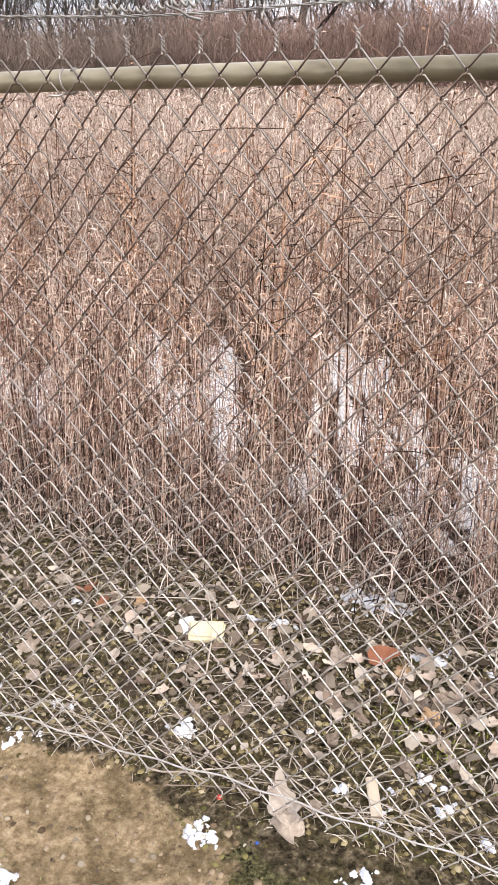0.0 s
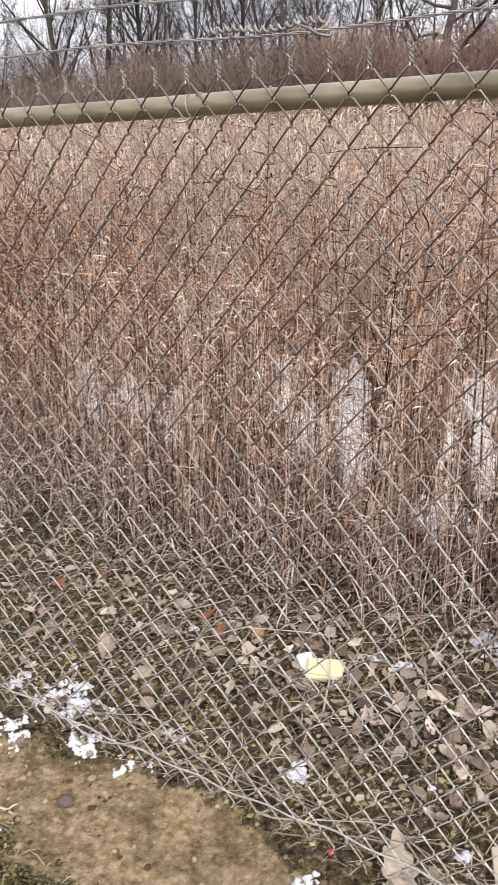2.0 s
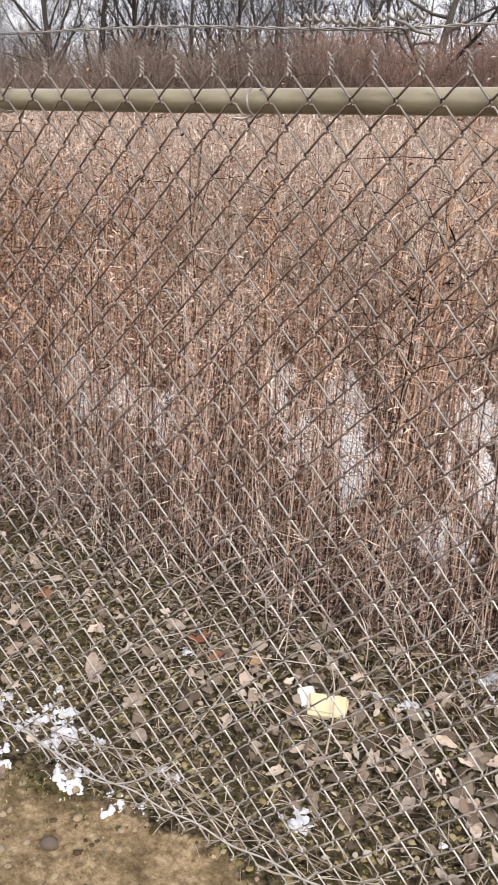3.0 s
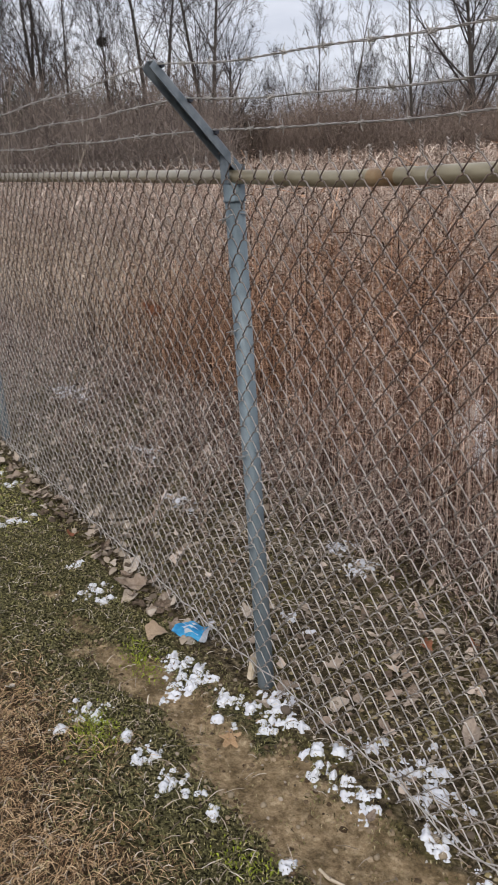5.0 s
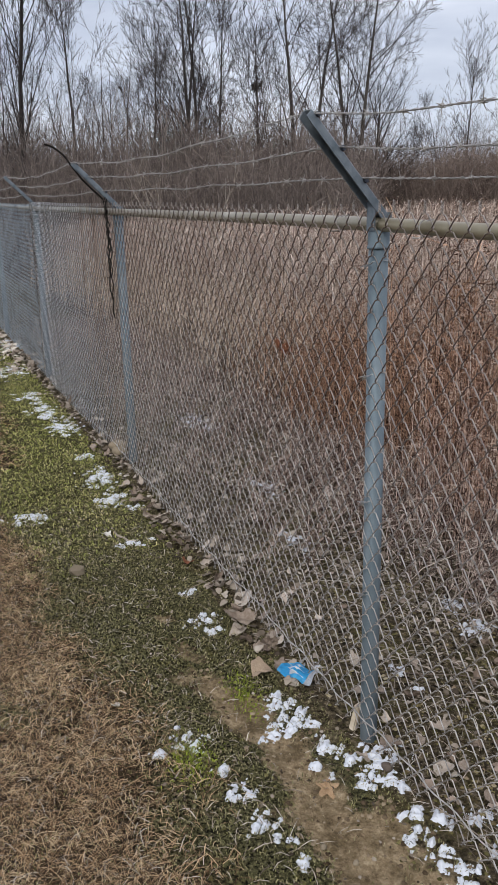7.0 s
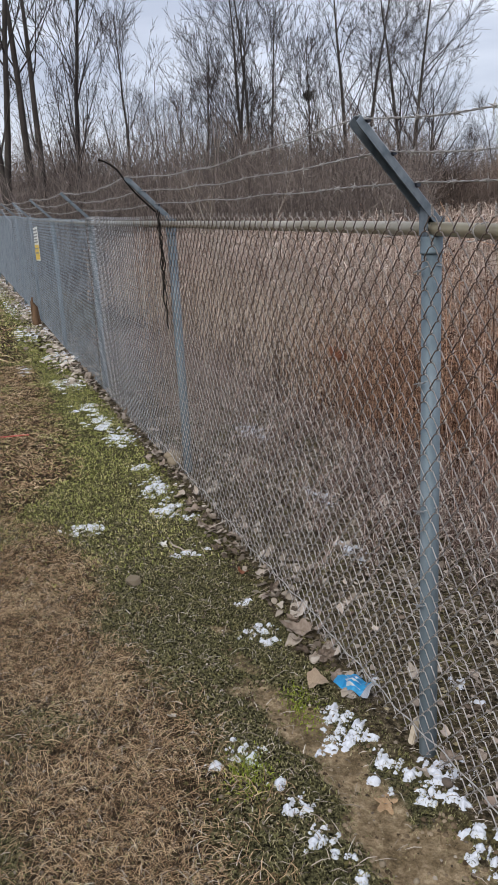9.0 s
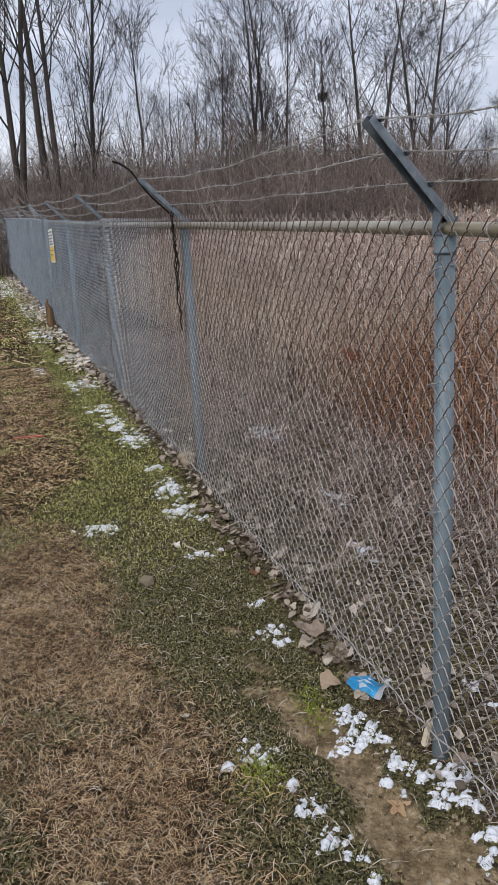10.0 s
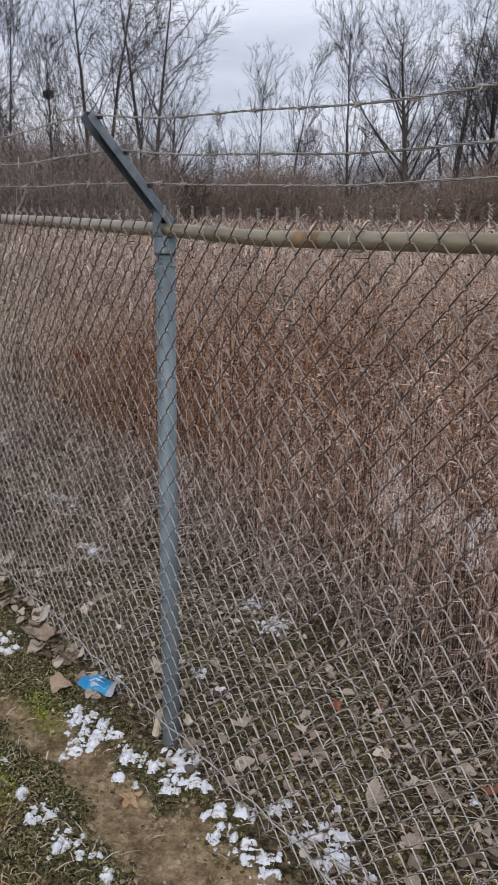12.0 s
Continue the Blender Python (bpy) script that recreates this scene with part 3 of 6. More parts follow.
def arm_mesh():
    """A pressed steel channel that leans over the lawn, with the two cheeks that straddle the rail."""
    bm = bmesh.new()
    d = Vector((0, -0.245, 0.242)).normalized()
    up = Vector((0, 0.242, 0.245)).normalized()
    base = Vector((0, 0.022, 1.522))
    length, w, dep, th = 0.345, 0.017, 0.024, 0.003
    section = [(-w, -dep), (-w, -0.003), (-w + 0.003, 0), (w - 0.003, 0), (w, -0.003), (w, -dep), (w - th, -dep), (w - th, -th), (-w + th, -th), (-w + th, -dep)]
    rings = []
    for s in (0.0, 0.012, length - 0.012, length):
        k = 0.9 if s in (0.0, length) else 1.0
        rings.append([bm.verts.new(base + d * s + Vector((x * k, 0, 0)) + up * (y if k == 1 else y * 0.9)) for x, y in section])
    for a, b in zip(rings, rings[1:]):
        for k in range(len(section)):
            bm.faces.new((a[k], a[(k + 1) % len(section)], b[(k + 1) % len(section)], b[k]))
    bm.faces.new(rings[0][::-1])
    bm.faces.new(rings[-1])
    box(bm, -0.016, 0.016, -0.0285, -0.0255, 1.485, 1.560, 0.001)
    box(bm, -0.016, 0.016, 0.0255, 0.0285, 1.485, 1.530, 0.001)
    bmesh.ops.recalc_face_normals(bm, faces=bm.faces)
    return bm


def cap_mesh():
    bm = bmesh.new()
    lathe(bm, [(0.0275, 1.440), (0.0295, 1.4405), (0.0295, 1.446), (0.0280, 1.4475), (0.0280, 1.478), (0.026, 1.486), (0.015, 1.489)], 24)
    return bm


def bolt_mesh(y, z):
    bm = bmesh.new()
    n = Vector((1, 0, 0))
    bmesh.ops.create_cone(bm, cap_ends=True, segments=6, radius1=0.0075, radius2=0.0065, depth=0.009)
    rot = n.to_track_quat("Z", "Y").to_matrix().to_4x4()
    bmesh.ops.transform(bm, verts=bm.verts, matrix=Matrix.Translation(Vector((0.020, y - 0.004, z - 0.004))) @ rot)
    return bm


def tie_mesh(z):
    """A tie wire: a loop behind the post, its ends twisted together over the mesh in front."""
    a = np.linspace(1.25, 5.03, 12)
    p = np.stack([0.0285 * np.sin(a), -0.0285 * np.cos(a), np.full(12, z) + 0.012 * np.cos(a * 0.5)], 1)
    s = np.linspace(0, 1, 10)
    knot = np.stack([0.027 - 0.040 * s, -0.036 - 0.004 * np.sin(s * 3.1) + 0.0022 * np.cos(s * 19), z + 0.008 - 0.020 * s + 0.0022 * np.sin(s * 19)], 1)
    back = np.stack([-0.027 + 0.038 * s, -0.035 - 0.003 * np.sin(s * 3.1), z - 0.008 + 0.010 * s], 1)
    return mesh_of("wire_tie", *joined([tubes(p[None], np.full((1, 12), 0.0014), 5), tubes(np.stack([knot, back]), np.full((2, 10), 0.0017), 5)]))


BOLTS = [(-0.205, 1.757), (-0.131, 1.684), (-0.059, 1.611)]
first_post = part("post", post_mesh(), M_POST, fence, smooth=True)
part("barbed_wire_arm", arm_mesh(), M_ARM, first_post, "leaning galvanized steel arm")
part("post_cap", cap_mesh(), M_POST, first_post, smooth=True)
for y, z in BOLTS:
    part("bolt", bolt_mesh(y, z), M_BOLT, first_post, "dark hex bolt")
for z in (1.403, 1.113, 0.76, 0.48):
    link("wire_tie", tie_mesh(z), M_TIE, first_post, "bright twisted tie wire", True)
first_post.location = (POSTS[0], 0, 0)
LEAN = [0, 0, 1.5, 0.8, -0.6, 0.5, -1.0, 0.4, 0.6, -0.4, 0.3, 0, 0, 0, 0]
TURN = [10, 0, 2, -3, 1, -2, 3] + [0] * 8
for x, lean, turn in zip(POSTS[1:], LEAN, TURN):
    copy_thing(first_post, Matrix.Translation((x, 0.02 * (x == -2.84), float(fence_rise(x)))) @ Matrix.Rotation(radians(turn), 4, "Z") @ Matrix.Rotation(radians(lean), 4, "Y"))


def rail_mesh(x0, x1, r):
    n = max(3, int((x1 - x0) / 0.08))
    xs = np.linspace(x0, x1, n)
    p = np.stack([xs, np.zeros(n), RAIL_Z + fence_rise(xs) + 0.002 * np.sin(xs * 1.3)], 1)
    return mesh_of("rail", *tubes(p[None], np.full((1, n), r), 28))


link("top_rail", rail_mesh(0.534, 3.46, 0.0172), M_RAIL_OLD, fence, smooth=True)
link("rail_sleeve", rail_mesh(0.452, 0.534, 0.0175), M_RUST, fence, "rusty brown rail sleeve", True)
link("top_rail", rail_mesh(-0.062, 0.452, 0.0172), M_RAIL_OLD, fence, smooth=True)
x1 = -0.062
for x0 in (-5.9, -12.3, -18.7, -25.1, -31.5, -37.9):
    link("top_rail", rail_mesh(x0, x1, 0.0178), M_RAIL, fence, smooth=True)
    x1 = x0
for xr in (0.64, 1.146, 0.143, 2.3, -0.256, -1.5):
    a = np.linspace(0.3, 2 * np.pi + 0.6, 22)
    zc = RAIL_Z + float(fence_rise(xr))
    p = np.stack([xr + 0.0030 * a - 0.008, -0.006 - 0.0235 * np.sin(a), zc + 0.0195 * np.cos(a)], 1)
    tail = np.array([[[xr - 0.004, -0.012, zc - 0.0185], [xr - 0.012, -0.030, zc - 0.022], [xr - 0.024, -0.034, zc - 0.021]]])
    link("rail_tie", mesh_of("rail_tie", *joined([tubes(p[None], np.full((1, 22), 0.0018), 5), tubes(tail, np.full((1, 3), 0.0018), 5)])), M_BARB, fence, "dull twisted tie wire", True)


def wire_mesh(phase, points, sides, rows=21, turns=12):
    """One wire of the fabric, half a cell wide: legs one way lie in front, the other way behind; ends twisted at the top."""
    out = []
    half = 0.5
    for k in range(2 * rows + 1):
        z = 1.536 - (k * 0.5) * CELL_H
        s = 1 if (k + phase) % 2 == 0 else -1
        if points == "fine":
            lap = 0.0046
            out += [(s * half * 0.78, s * 0.0052, z + CELL_H * 0.055), (s * half * 0.96, s * 0.0040, z + lap), (s * half * 1.06, 0, z), (s * half * 0.96, -s * 0.0040, z - lap), (s * half * 0.78, -s * 0.0052, z - CELL_H * 0.055)]
        else:
            out.append((s * half, 0, z))
    top = 1 if phase % 2 == 0 else -1
    if points == "fine":
        turn = [q * 0.72 for q in range(turns, -1, -1)]
        twist = [(top * half - 0.072 * top * math.cos(a), 0.0023 * top * math.sin(a), 1.5365 + a * 0.0020) for a in turn]
        tip = [(top * half - top * 0.27, 0.003 * top, 1.5375 + 0.00196 * turns), (top * half - top * 0.13, 0.002 * top, 1.5365 + 0.0017 * turns)]
        out = tip + twist + out[3:]
    p = np.array(out, float)
    p[:, 0] *= 0.0322
    me = mesh_of("mesh_wire", *tubes(p[None], np.full((1, len(p)), 0.00165 if points == "fine" else 0.0019), sides))
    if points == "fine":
        # second material slot: legs of this slant get shade painted in by colour
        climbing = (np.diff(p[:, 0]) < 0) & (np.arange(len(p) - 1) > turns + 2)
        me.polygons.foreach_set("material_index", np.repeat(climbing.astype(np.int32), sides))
    return me


# where the twisted wire ends stand along the rail, then on at an even pitch to both sides
KNUCKLES = [1.46, 1.398, 1.334, 1.271, 1.207, 1.145, 1.083, 1.018, 0.952, 0.886, 0.820, 0.755, 0.69, 0.622, 0.554, 0.483]
right = [1.46 + 0.0613 * k for k in range(36, 0, -1)]
left = [0.483 - 0.0643 * k for k in range(1, 640)]
knuckles = right + KNUCKLES + left
wire_a, wire_b = wire_mesh(0, "fine", 5), wire_mesh(1, "fine", 5)
low_wire = {wire_a: wire_mesh(0, "fine", 5, turns=6), wire_b: wire_mesh(1, "fine", 5, turns=6)}
plain_wire = {me: low_wire[me].copy() for me in (wire_a, wire_b)}
far_a, far_b = wire_mesh(0, "coarse", 3), wire_mesh(1, "coarse", 3)
far_pieces = []
for k, xk in enumerate(knuckles[:-1]):
    pitch = xk - knuckles[k + 1]
    for near_me, far_me, off in ((wire_a, far_a, -0.25), (wire_b, far_b, -0.75)):
        x = xk + off * pitch
        z = float(fence_rise(x)) + 0.004 * math.sin(x * 2.1)
        y = MESH_Y + 0.006 * math.sin(x * 1.7) * (1 - math.exp(-((x / 0.5) ** 2)))
        if 3.4 > x > -5.7:
            old = x > -3.3 + 0.5 * math.sin(k * 2.3)
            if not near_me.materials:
                for mat in (M_ZINC, M_ZINC_SHADED):
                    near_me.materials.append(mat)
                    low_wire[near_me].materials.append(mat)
                for mat in (M_ZINC_GREY, M_ZINC_GREY_SHADED):
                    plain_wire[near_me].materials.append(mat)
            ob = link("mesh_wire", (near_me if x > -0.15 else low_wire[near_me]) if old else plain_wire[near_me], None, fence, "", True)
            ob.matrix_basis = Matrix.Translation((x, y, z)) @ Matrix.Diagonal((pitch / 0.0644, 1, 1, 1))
        else:
            n = len(far_me.vertices)
            v = np.empty(n * 3, np.float32)
            far_me.vertices.foreach_get("co", v)
            q = np.empty(len(far_me.loops), np.int32)
            far_me.loops.foreach_get("vertex_index", q)
            far_pieces.append((v.reshape(-1, 3) * (pitch / 0.0644, 1, 1) + (x, y, z), q.reshape(-1, 4)))
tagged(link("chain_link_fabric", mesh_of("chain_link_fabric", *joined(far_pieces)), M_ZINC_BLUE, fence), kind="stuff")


def barbed_wire(level, sag_by_span):
    """Two twisted strands with four-point barbs, bolted to every arm."""
    y0, z0 = BOLTS[level]
    pts = []
    for i, (xa, xb) in enumerate(zip(POSTS, POSTS[1:])):
        sag = sag_by_span[i] if i < len(sag_by_span) else 0.03
        m = 60 if i < 3 else 24
        for u in np.linspace(0, 1, m, endpoint=False):
            x = xa + (xb - xa) * u
            drop = sag * 4 * u * (1 - u) + 0.004 * math.sin(x * 9 + level) * (u * (1 - u) * 4)
            pts.append((x, y0 - 0.006 + 0.010 * math.sin(x * 2.7 + level * 2) * u * (1 - u) * 4, z0 + 0.003 + fence_rise(min(x, 0.3)) - drop))
    p = np.array(pts)
    x = p[:, 0]
    fine = np.arange(len(p) * 4) / 4
    q = np.stack([np.interp(fine, np.arange(len(p)), p[:, k]) for k in range(3)], 1)
    a = q[:, 0] * 2 * np.pi / 0.055
    off = np.stack([np.zeros_like(a), np.cos(a), np.sin(a)], 1) * 0.0014
    pieces = [tubes((q + off)[None], np.full((1, len(q)), 0.0012), 4), tubes((q - off)[None], np.full((1, len(q)), 0.0012), 4)]
    r = random.Random(level)
    xb = 2.95 - level * 0.03
    barbs, coils = [], []
    while xb > -24:
        c = np.array([np.interp(-xb, -q[:, 0], q[:, k]) for k in range(3)])
        t0 = r.random() * 3
        for k in range(4):
            ang = t0 + k * 1.57 + r.uniform(-0.3, 0.3)
            way = np.array([r.uniform(-0.35, 0.35), math.cos(ang), math.sin(ang)])
            barbs.append([c + (0.006 * (k % 2) - 0.003, 0, 0), c + way * 0.008 + (0.006 * (k % 2) - 0.003, 0, 0), c + way * 0.017 + (0.004 * (k % 2), 0, 0)])
        s = np.linspace(0, 4 * np.pi, 12)
        coils.append(np.stack([c[0] + (s / (4 * np.pi) - 0.5) * 0.014, c[1] + 0.0042 * np.cos(s), c[2] + 0.0042 * np.sin(s)], 1))
        xb -= 0.125 + r.uniform(-0.01, 0.01)
    nb = len(barbs)
    pieces.append(tubes(np.array(barbs), np.tile([0.0014, 0.0013, 0.0005], (nb, 1)), 4))
    pieces.append(tubes(np.array(coils), np.full((len(coils), 12), 0.0012), 3))
    link("barbed_wire", mesh_of("barbed_wire", *joined(pieces)), M_BARB, fence, "twisted barbed wire strand")


barbed_wire(0, [0.056, 0.040, 0.04])
barbed_wire(1, [0.046, 0.024, 0.03])
barbed_wire(2, [0.014, 0.008, 0.02])

# the mended splice in the lowest strand, with its bent loose end
s = np.linspace(0, 1, 120)
splice = np.stack([1.225 + 0.19 * s, -0.071 + 0.0036 * np.cos(s * 95), 1.602 + 0.0036 * np.sin(s * 95) + 0.003 * np.sin(s * 9)], 1)
loose = np.array([[[1.375, -0.071, 1.600], [1.392, -0.078, 1.595], [1.408, -0.082, 1.586], [1.428, -0.084, 1.582]]])
link("wire_splice", mesh_of("wire_splice", *joined([tubes(splice[None], np.full((1, 120), 0.0022), 4), tubes(loose, np.full((1, 4), 0.0020), 4)])), M_BARB, fence, "wrapped wire splice with loose end")

# the slack tension wire threaded through the foot of the fabric, and a second loop of it sprung loose
xs = np.linspace(-3.5, 3.4, 260)
p = np.stack([xs, MESH_Y - 0.006 + 0.004 * np.sin(xs * 37), 0.090 + 0.007 * np.sin(xs * 5.2) + 0.004 * np.sin(xs * 13.7 + 1) + np.maximum(0, rise(xs))], 1)
u = np.linspace(0, 1, 26)
sprung = np.stack([0.62 + 0.36 * u, MESH_Y - 0.010 - 0.012 * np.sin(u * 3.1), 0.100 - 0.12 * u * (1 - u) + 0.11 * u ** 3], 1)
link("tension_wire", mesh_of("tension_wire", *tubes(p[None], np.full((1, 260), 0.0021), 5)), M_TENSION, fence, "slack pale tension wire along the fence foot", True)
link("tension_wire", mesh_of("tension_wire", *tubes(sprung[None], np.full((1, 26), 0.0019), 5)), M_TENSION, fence, "sprung end of pale tension wire", True)

# ---- woods: bare trees ----
def grow(r, kind):
    """Branch paths of one bare tree of unit height 1, by order: lists of (paths, radii)."""
    orders = [[], [], [], [], []]
    points = [10, 7, 5, 4, 3]

    def limb(start, way, length, rad, order):
        n = points[order]
        p, d = [np.array(start, float)], np.array(way, float)
        d /= np.linalg.norm(d)
        for _ in range(n - 1):
            d = d + r.normal(0, kind["wiggle"] * (1 + 0.4 * order), 3) + (0, 0, kind["up"] * (1 if order else 0.3))
            d /= np.linalg.norm(d)
            p.append(p[-1] + d * length / (n - 1))
        p = np.array(p)
        rads = rad * np.linspace(1, 0.14 if order < 4 else 0.5, n)
        orders[order].append((p, rads))
        if order + 1 >= len(orders):
            return
        count = kind["count"][order]
        lo = kind["clear"] if order == 0 else 0.18
        for _ in range(count):
            f = lo + (1 - lo) * r.random() ** 0.85
            i = min(int(f * (n - 1)), n - 2)
            here = p[i] + (p[i + 1] - p[i]) * (f * (n - 1) - i)
            along = p[i + 1] - p[i]
            along /= np.linalg.norm(along)
            side = np.cross(along, r.normal(0, 1, 3))
            side /= np.linalg.norm(side)
            tilt = radians(kind["angle"]) * r.uniform(0.65, 1.25)
            w = along * math.cos(tilt) + side * math.sin(tilt)
            reach = kind["reach"][order] * r.uniform(0.6, 1.15) * (1.15 - 0.65 * f if order == 0 else 1.05 - 0.45 * f)
            limb(here, w, reach, max(rads[i] * kind["thin"], 0.0007), order + 1)

    for k in range(kind["stems"]):
        a = r.random() * 6.28
        lean = kind["lean"] * (0.3 + r.random())
        limb((0.01 * math.cos(a) * kind["stems"], 0.01 * math.sin(a) * kind["stems"], -0.02), (lean * math.cos(a), lean * math.sin(a), 1), r.uniform(0.85, 1.0), kind["girth"], 0)
    return orders


KINDS = {
    "slim": dict(stems=1, lean=0.05, girth=0.0088, wiggle=0.045, up=0.10, clear=0.2, count=[22, 7, 3, 2], reach=[0.34, 0.15, 0.075, 0.045], angle=32, thin=0.36),
    "multi": dict(stems=2, lean=0.13, girth=0.0105, wiggle=0.035, up=0.035, clear=0.24, count=[15, 7, 4, 2], reach=[0.40, 0.17, 0.08, 0.045], angle=38, thin=0.36),
    "tall": dict(stems=2, lean=0.07, girth=0.0105, wiggle=0.04, up=0.08, clear=0.22, count=[12, 6, 3, 2], reach=[0.32, 0.15, 0.08, 0.045], angle=36, thin=0.34),
    "broad": dict(stems=1, lean=0.03, girth=0.019, wiggle=0.05, up=0.07, clear=0.14, count=[26, 8, 4, 2], reach=[0.56, 0.23, 0.11, 0.05], angle=40, thin=0.44),
    "thicket": dict(stems=5, lean=0.28, girth=0.0065, wiggle=0.05, up=0.05, clear=0.25, count=[7, 5, 3, 1], reach=[0.33, 0.17, 0.08, 0.05], angle=34, thin=0.55),
    "spread": dict(stems=1, lean=0.04, girth=0.026, wiggle=0.08, up=0.03, clear=0.14, count=[13, 8, 4, 2], reach=[0.85, 0.33, 0.13, 0.06], angle=68, thin=0.48),
}
HEIGHTS = {"tall": 14.0, "slim": 11.0, "multi": 12.0, "broad": 12.0, "thicket": 8.5, "spread": 12.0}


def tree_meshes(kind, seed):
    r = np.random.default_rng(seed)
    o = grow(r, KINDS[kind])
    h = HEIGHTS[kind]
    pieces = [[], []]
    for order, sides in enumerate((8, 5, 4, 3, 3)):
        if o[order]:
            p, q = np.array([a for a, _ in o[order]]) * h, np.array([b for _, b in o[order]]) * h
            if order < 4:
                pieces[0 if order == 0 else 1].append(tubes(p, np.maximum(q, 0.0042), sides))
            else:
                w = p[:, -1] - p[:, 0]
                side = np.cross(w, r.normal(0, 1, w.shape))
                side /= np.linalg.norm(side, axis=1, keepdims=True)
                pieces[1].append(ribbons(p, side, np.maximum(q, 0.0042) * 2))
    return mesh_of("trunk", *joined(pieces[0])), mesh_of("crown", *joined(pieces[1]))


TREES = {(k, s): tree_meshes(k, 11 * s + len(k)) for k in KINDS for s in range(3 if k in ("slim", "multi") else 2)}
TREE_LABEL = {"tall": "tall bare tree with dark straight twin trunks", "slim": "slender bare tree with upright grey branches at the wood's edge", "multi": "tall bare tree with several spreading grey trunks",
              "broad": "broad bare tree with a dense rounded crown", "thicket": "bare many-stemmed young tree among undergrowth", "spread": "dark old bare tree with low heavy limbs"}
STAND = (1.78, -1.13)


def tree(kind, seed, bearing, far, height, turn=0.0, lean=(0, 0)):
    """One bare tree, by its bearing and distance from where the lawn meets the fence."""
    x, y = STAND[0] + far * math.cos(radians(bearing)), STAND[1] + far * math.sin(radians(bearing))
    ob = tagged(new("bare_tree"), TREE_LABEL[kind], "tree", "trees at the edge of the wood")
    s = height / HEIGHTS[kind]
    ob.matrix_basis = Matrix.Translation((x, y, float(ground_z(x, y)) - 0.05)) @ Euler((radians(lean[0]), radians(lean[1]), radians(turn))).to_matrix().to_4x4() @ Matrix.Scale(s, 4)
    trunk, crown = TREES[kind, seed]
    link("trunk", trunk, M_BARK, ob)
    link("crown", crown, M_TWIG, ob)
    return ob


EDGE_TREES_WEST = (
    ("tall", 0, 174.5, 33, 15.5, 20), ("tall", 1, 176.4, 30, 14, 140, (0, -7)), ("slim", 0, 172.0, 36, 14.5, 70), ("tall", 1, 179.2, 36, 15, 10), ("thicket", 0, 171.6, 38, 8, 0),
    ("slim", 1, 168.7, 42, 12.2, 200), ("thicket", 1, 167.2, 44, 8, 40), ("thicket", 0, 165.6, 43, 8.5, 120), ("slim", 2, 163.4, 46, 12.6, 90), ("multi", 1, 161.6, 45, 13.2, 250),
    ("slim", 0, 160.2, 44, 13.0, 10), ("slim", 1, 158.7, 46, 12.6, 50), ("slim", 2, 156.5, 43, 11.4, 300), ("thicket", 1, 155.9, 44, 8.4, 210), ("multi", 0, 153.1, 42, 13.4, 330),
    ("multi", 2, 150.6, 41, 12.8, 110), ("broad", 1, 149.0, 48, 8.4, 30), ("slim", 2, 145.9, 66, 8.2, 150))
EDGE_TREES_MIDDLE = (
    ("slim", 0, 144.4, 64, 8.0, 260), ("slim", 1, 142.8, 60, 11.4, 15), ("slim", 0, 141.1, 60, 11.6, 120), ("slim", 2, 139.6, 62, 8.6, 220), ("slim", 1, 137.0, 50, 13.4, 300),
    ("broad", 0, 133.7, 52, 12.4, 80), ("slim", 0, 130.5, 50, 13.5, 40), ("broad", 1, 127.9, 54, 12.2, 200), ("multi", 0, 128.1, 50, 12.5, 190), ("slim", 2, 126.4, 52, 12, 70),
    ("multi", 1, 124.8, 47, 12, 300), ("slim", 1, 123.2, 50, 11, 160), ("broad", 0, 121.6, 54, 12, 250), ("multi", 2, 120.1, 45, 12.5, 60), ("slim", 0, 118.4, 52, 11, 80),
    ("slim", 2, 117.2, 49, 12, 180), ("multi", 0, 115.9, 46, 12, 260), ("slim", 1, 114.1, 51, 11, 0))
EDGE_TREES_NORTH = (
    ("multi", 1, 112.3, 50, 12, 110), ("spread", 0, 109.3, 44, 12, 0), ("slim", 0, 106.8, 50, 11, 300), ("broad", 1, 104.4, 52, 12, 30), ("slim", 2, 102.0, 47, 12, 210),
    ("multi", 2, 99.6, 50, 12, 80), ("slim", 1, 97.0, 49, 12, 30), ("thicket", 0, 136.7, 57, 7, 70), ("thicket", 1, 133.6, 56, 7, 170), ("thicket", 1, 162.5, 52, 9, 310),
    ("thicket", 0, 159.3, 52, 9, 20), ("thicket", 1, 170.3, 47, 8.5, 110), ("thicket", 0, 152.6, 50, 8.6, 190), ("thicket", 0, 164.6, 50, 9, 260), ("thicket", 0, 127.3, 58, 7, 0),
    ("thicket", 1, 118.0, 56, 7, 50), ("thicket", 0, 111.0, 57, 7, 130), ("multi", 1, 133.2, 60, 12, 20))
BACK_TREES = (
    ("multi", 2, 130.9, 64, 12, 80), ("multi", 0, 127.2, 62, 12, 140), ("broad", 1, 123.9, 66, 12, 10), ("multi", 1, 119.3, 60, 12, 170), ("multi", 2, 116.6, 64, 12, 220),
    ("broad", 0, 113.2, 66, 12, 140), ("multi", 0, 110.4, 61, 12, 30), ("multi", 2, 107.9, 63, 12, 310), ("multi", 1, 105.5, 60, 12, 250), ("multi", 0, 103.1, 62, 12, 190),
    ("multi", 2, 121.0, 70, 12, 280), ("multi", 1, 129.0, 72, 12, 120))
for row in EDGE_TREES_WEST + EDGE_TREES_MIDDLE + EDGE_TREES_NORTH + BACK_TREES:
    tree(*row)


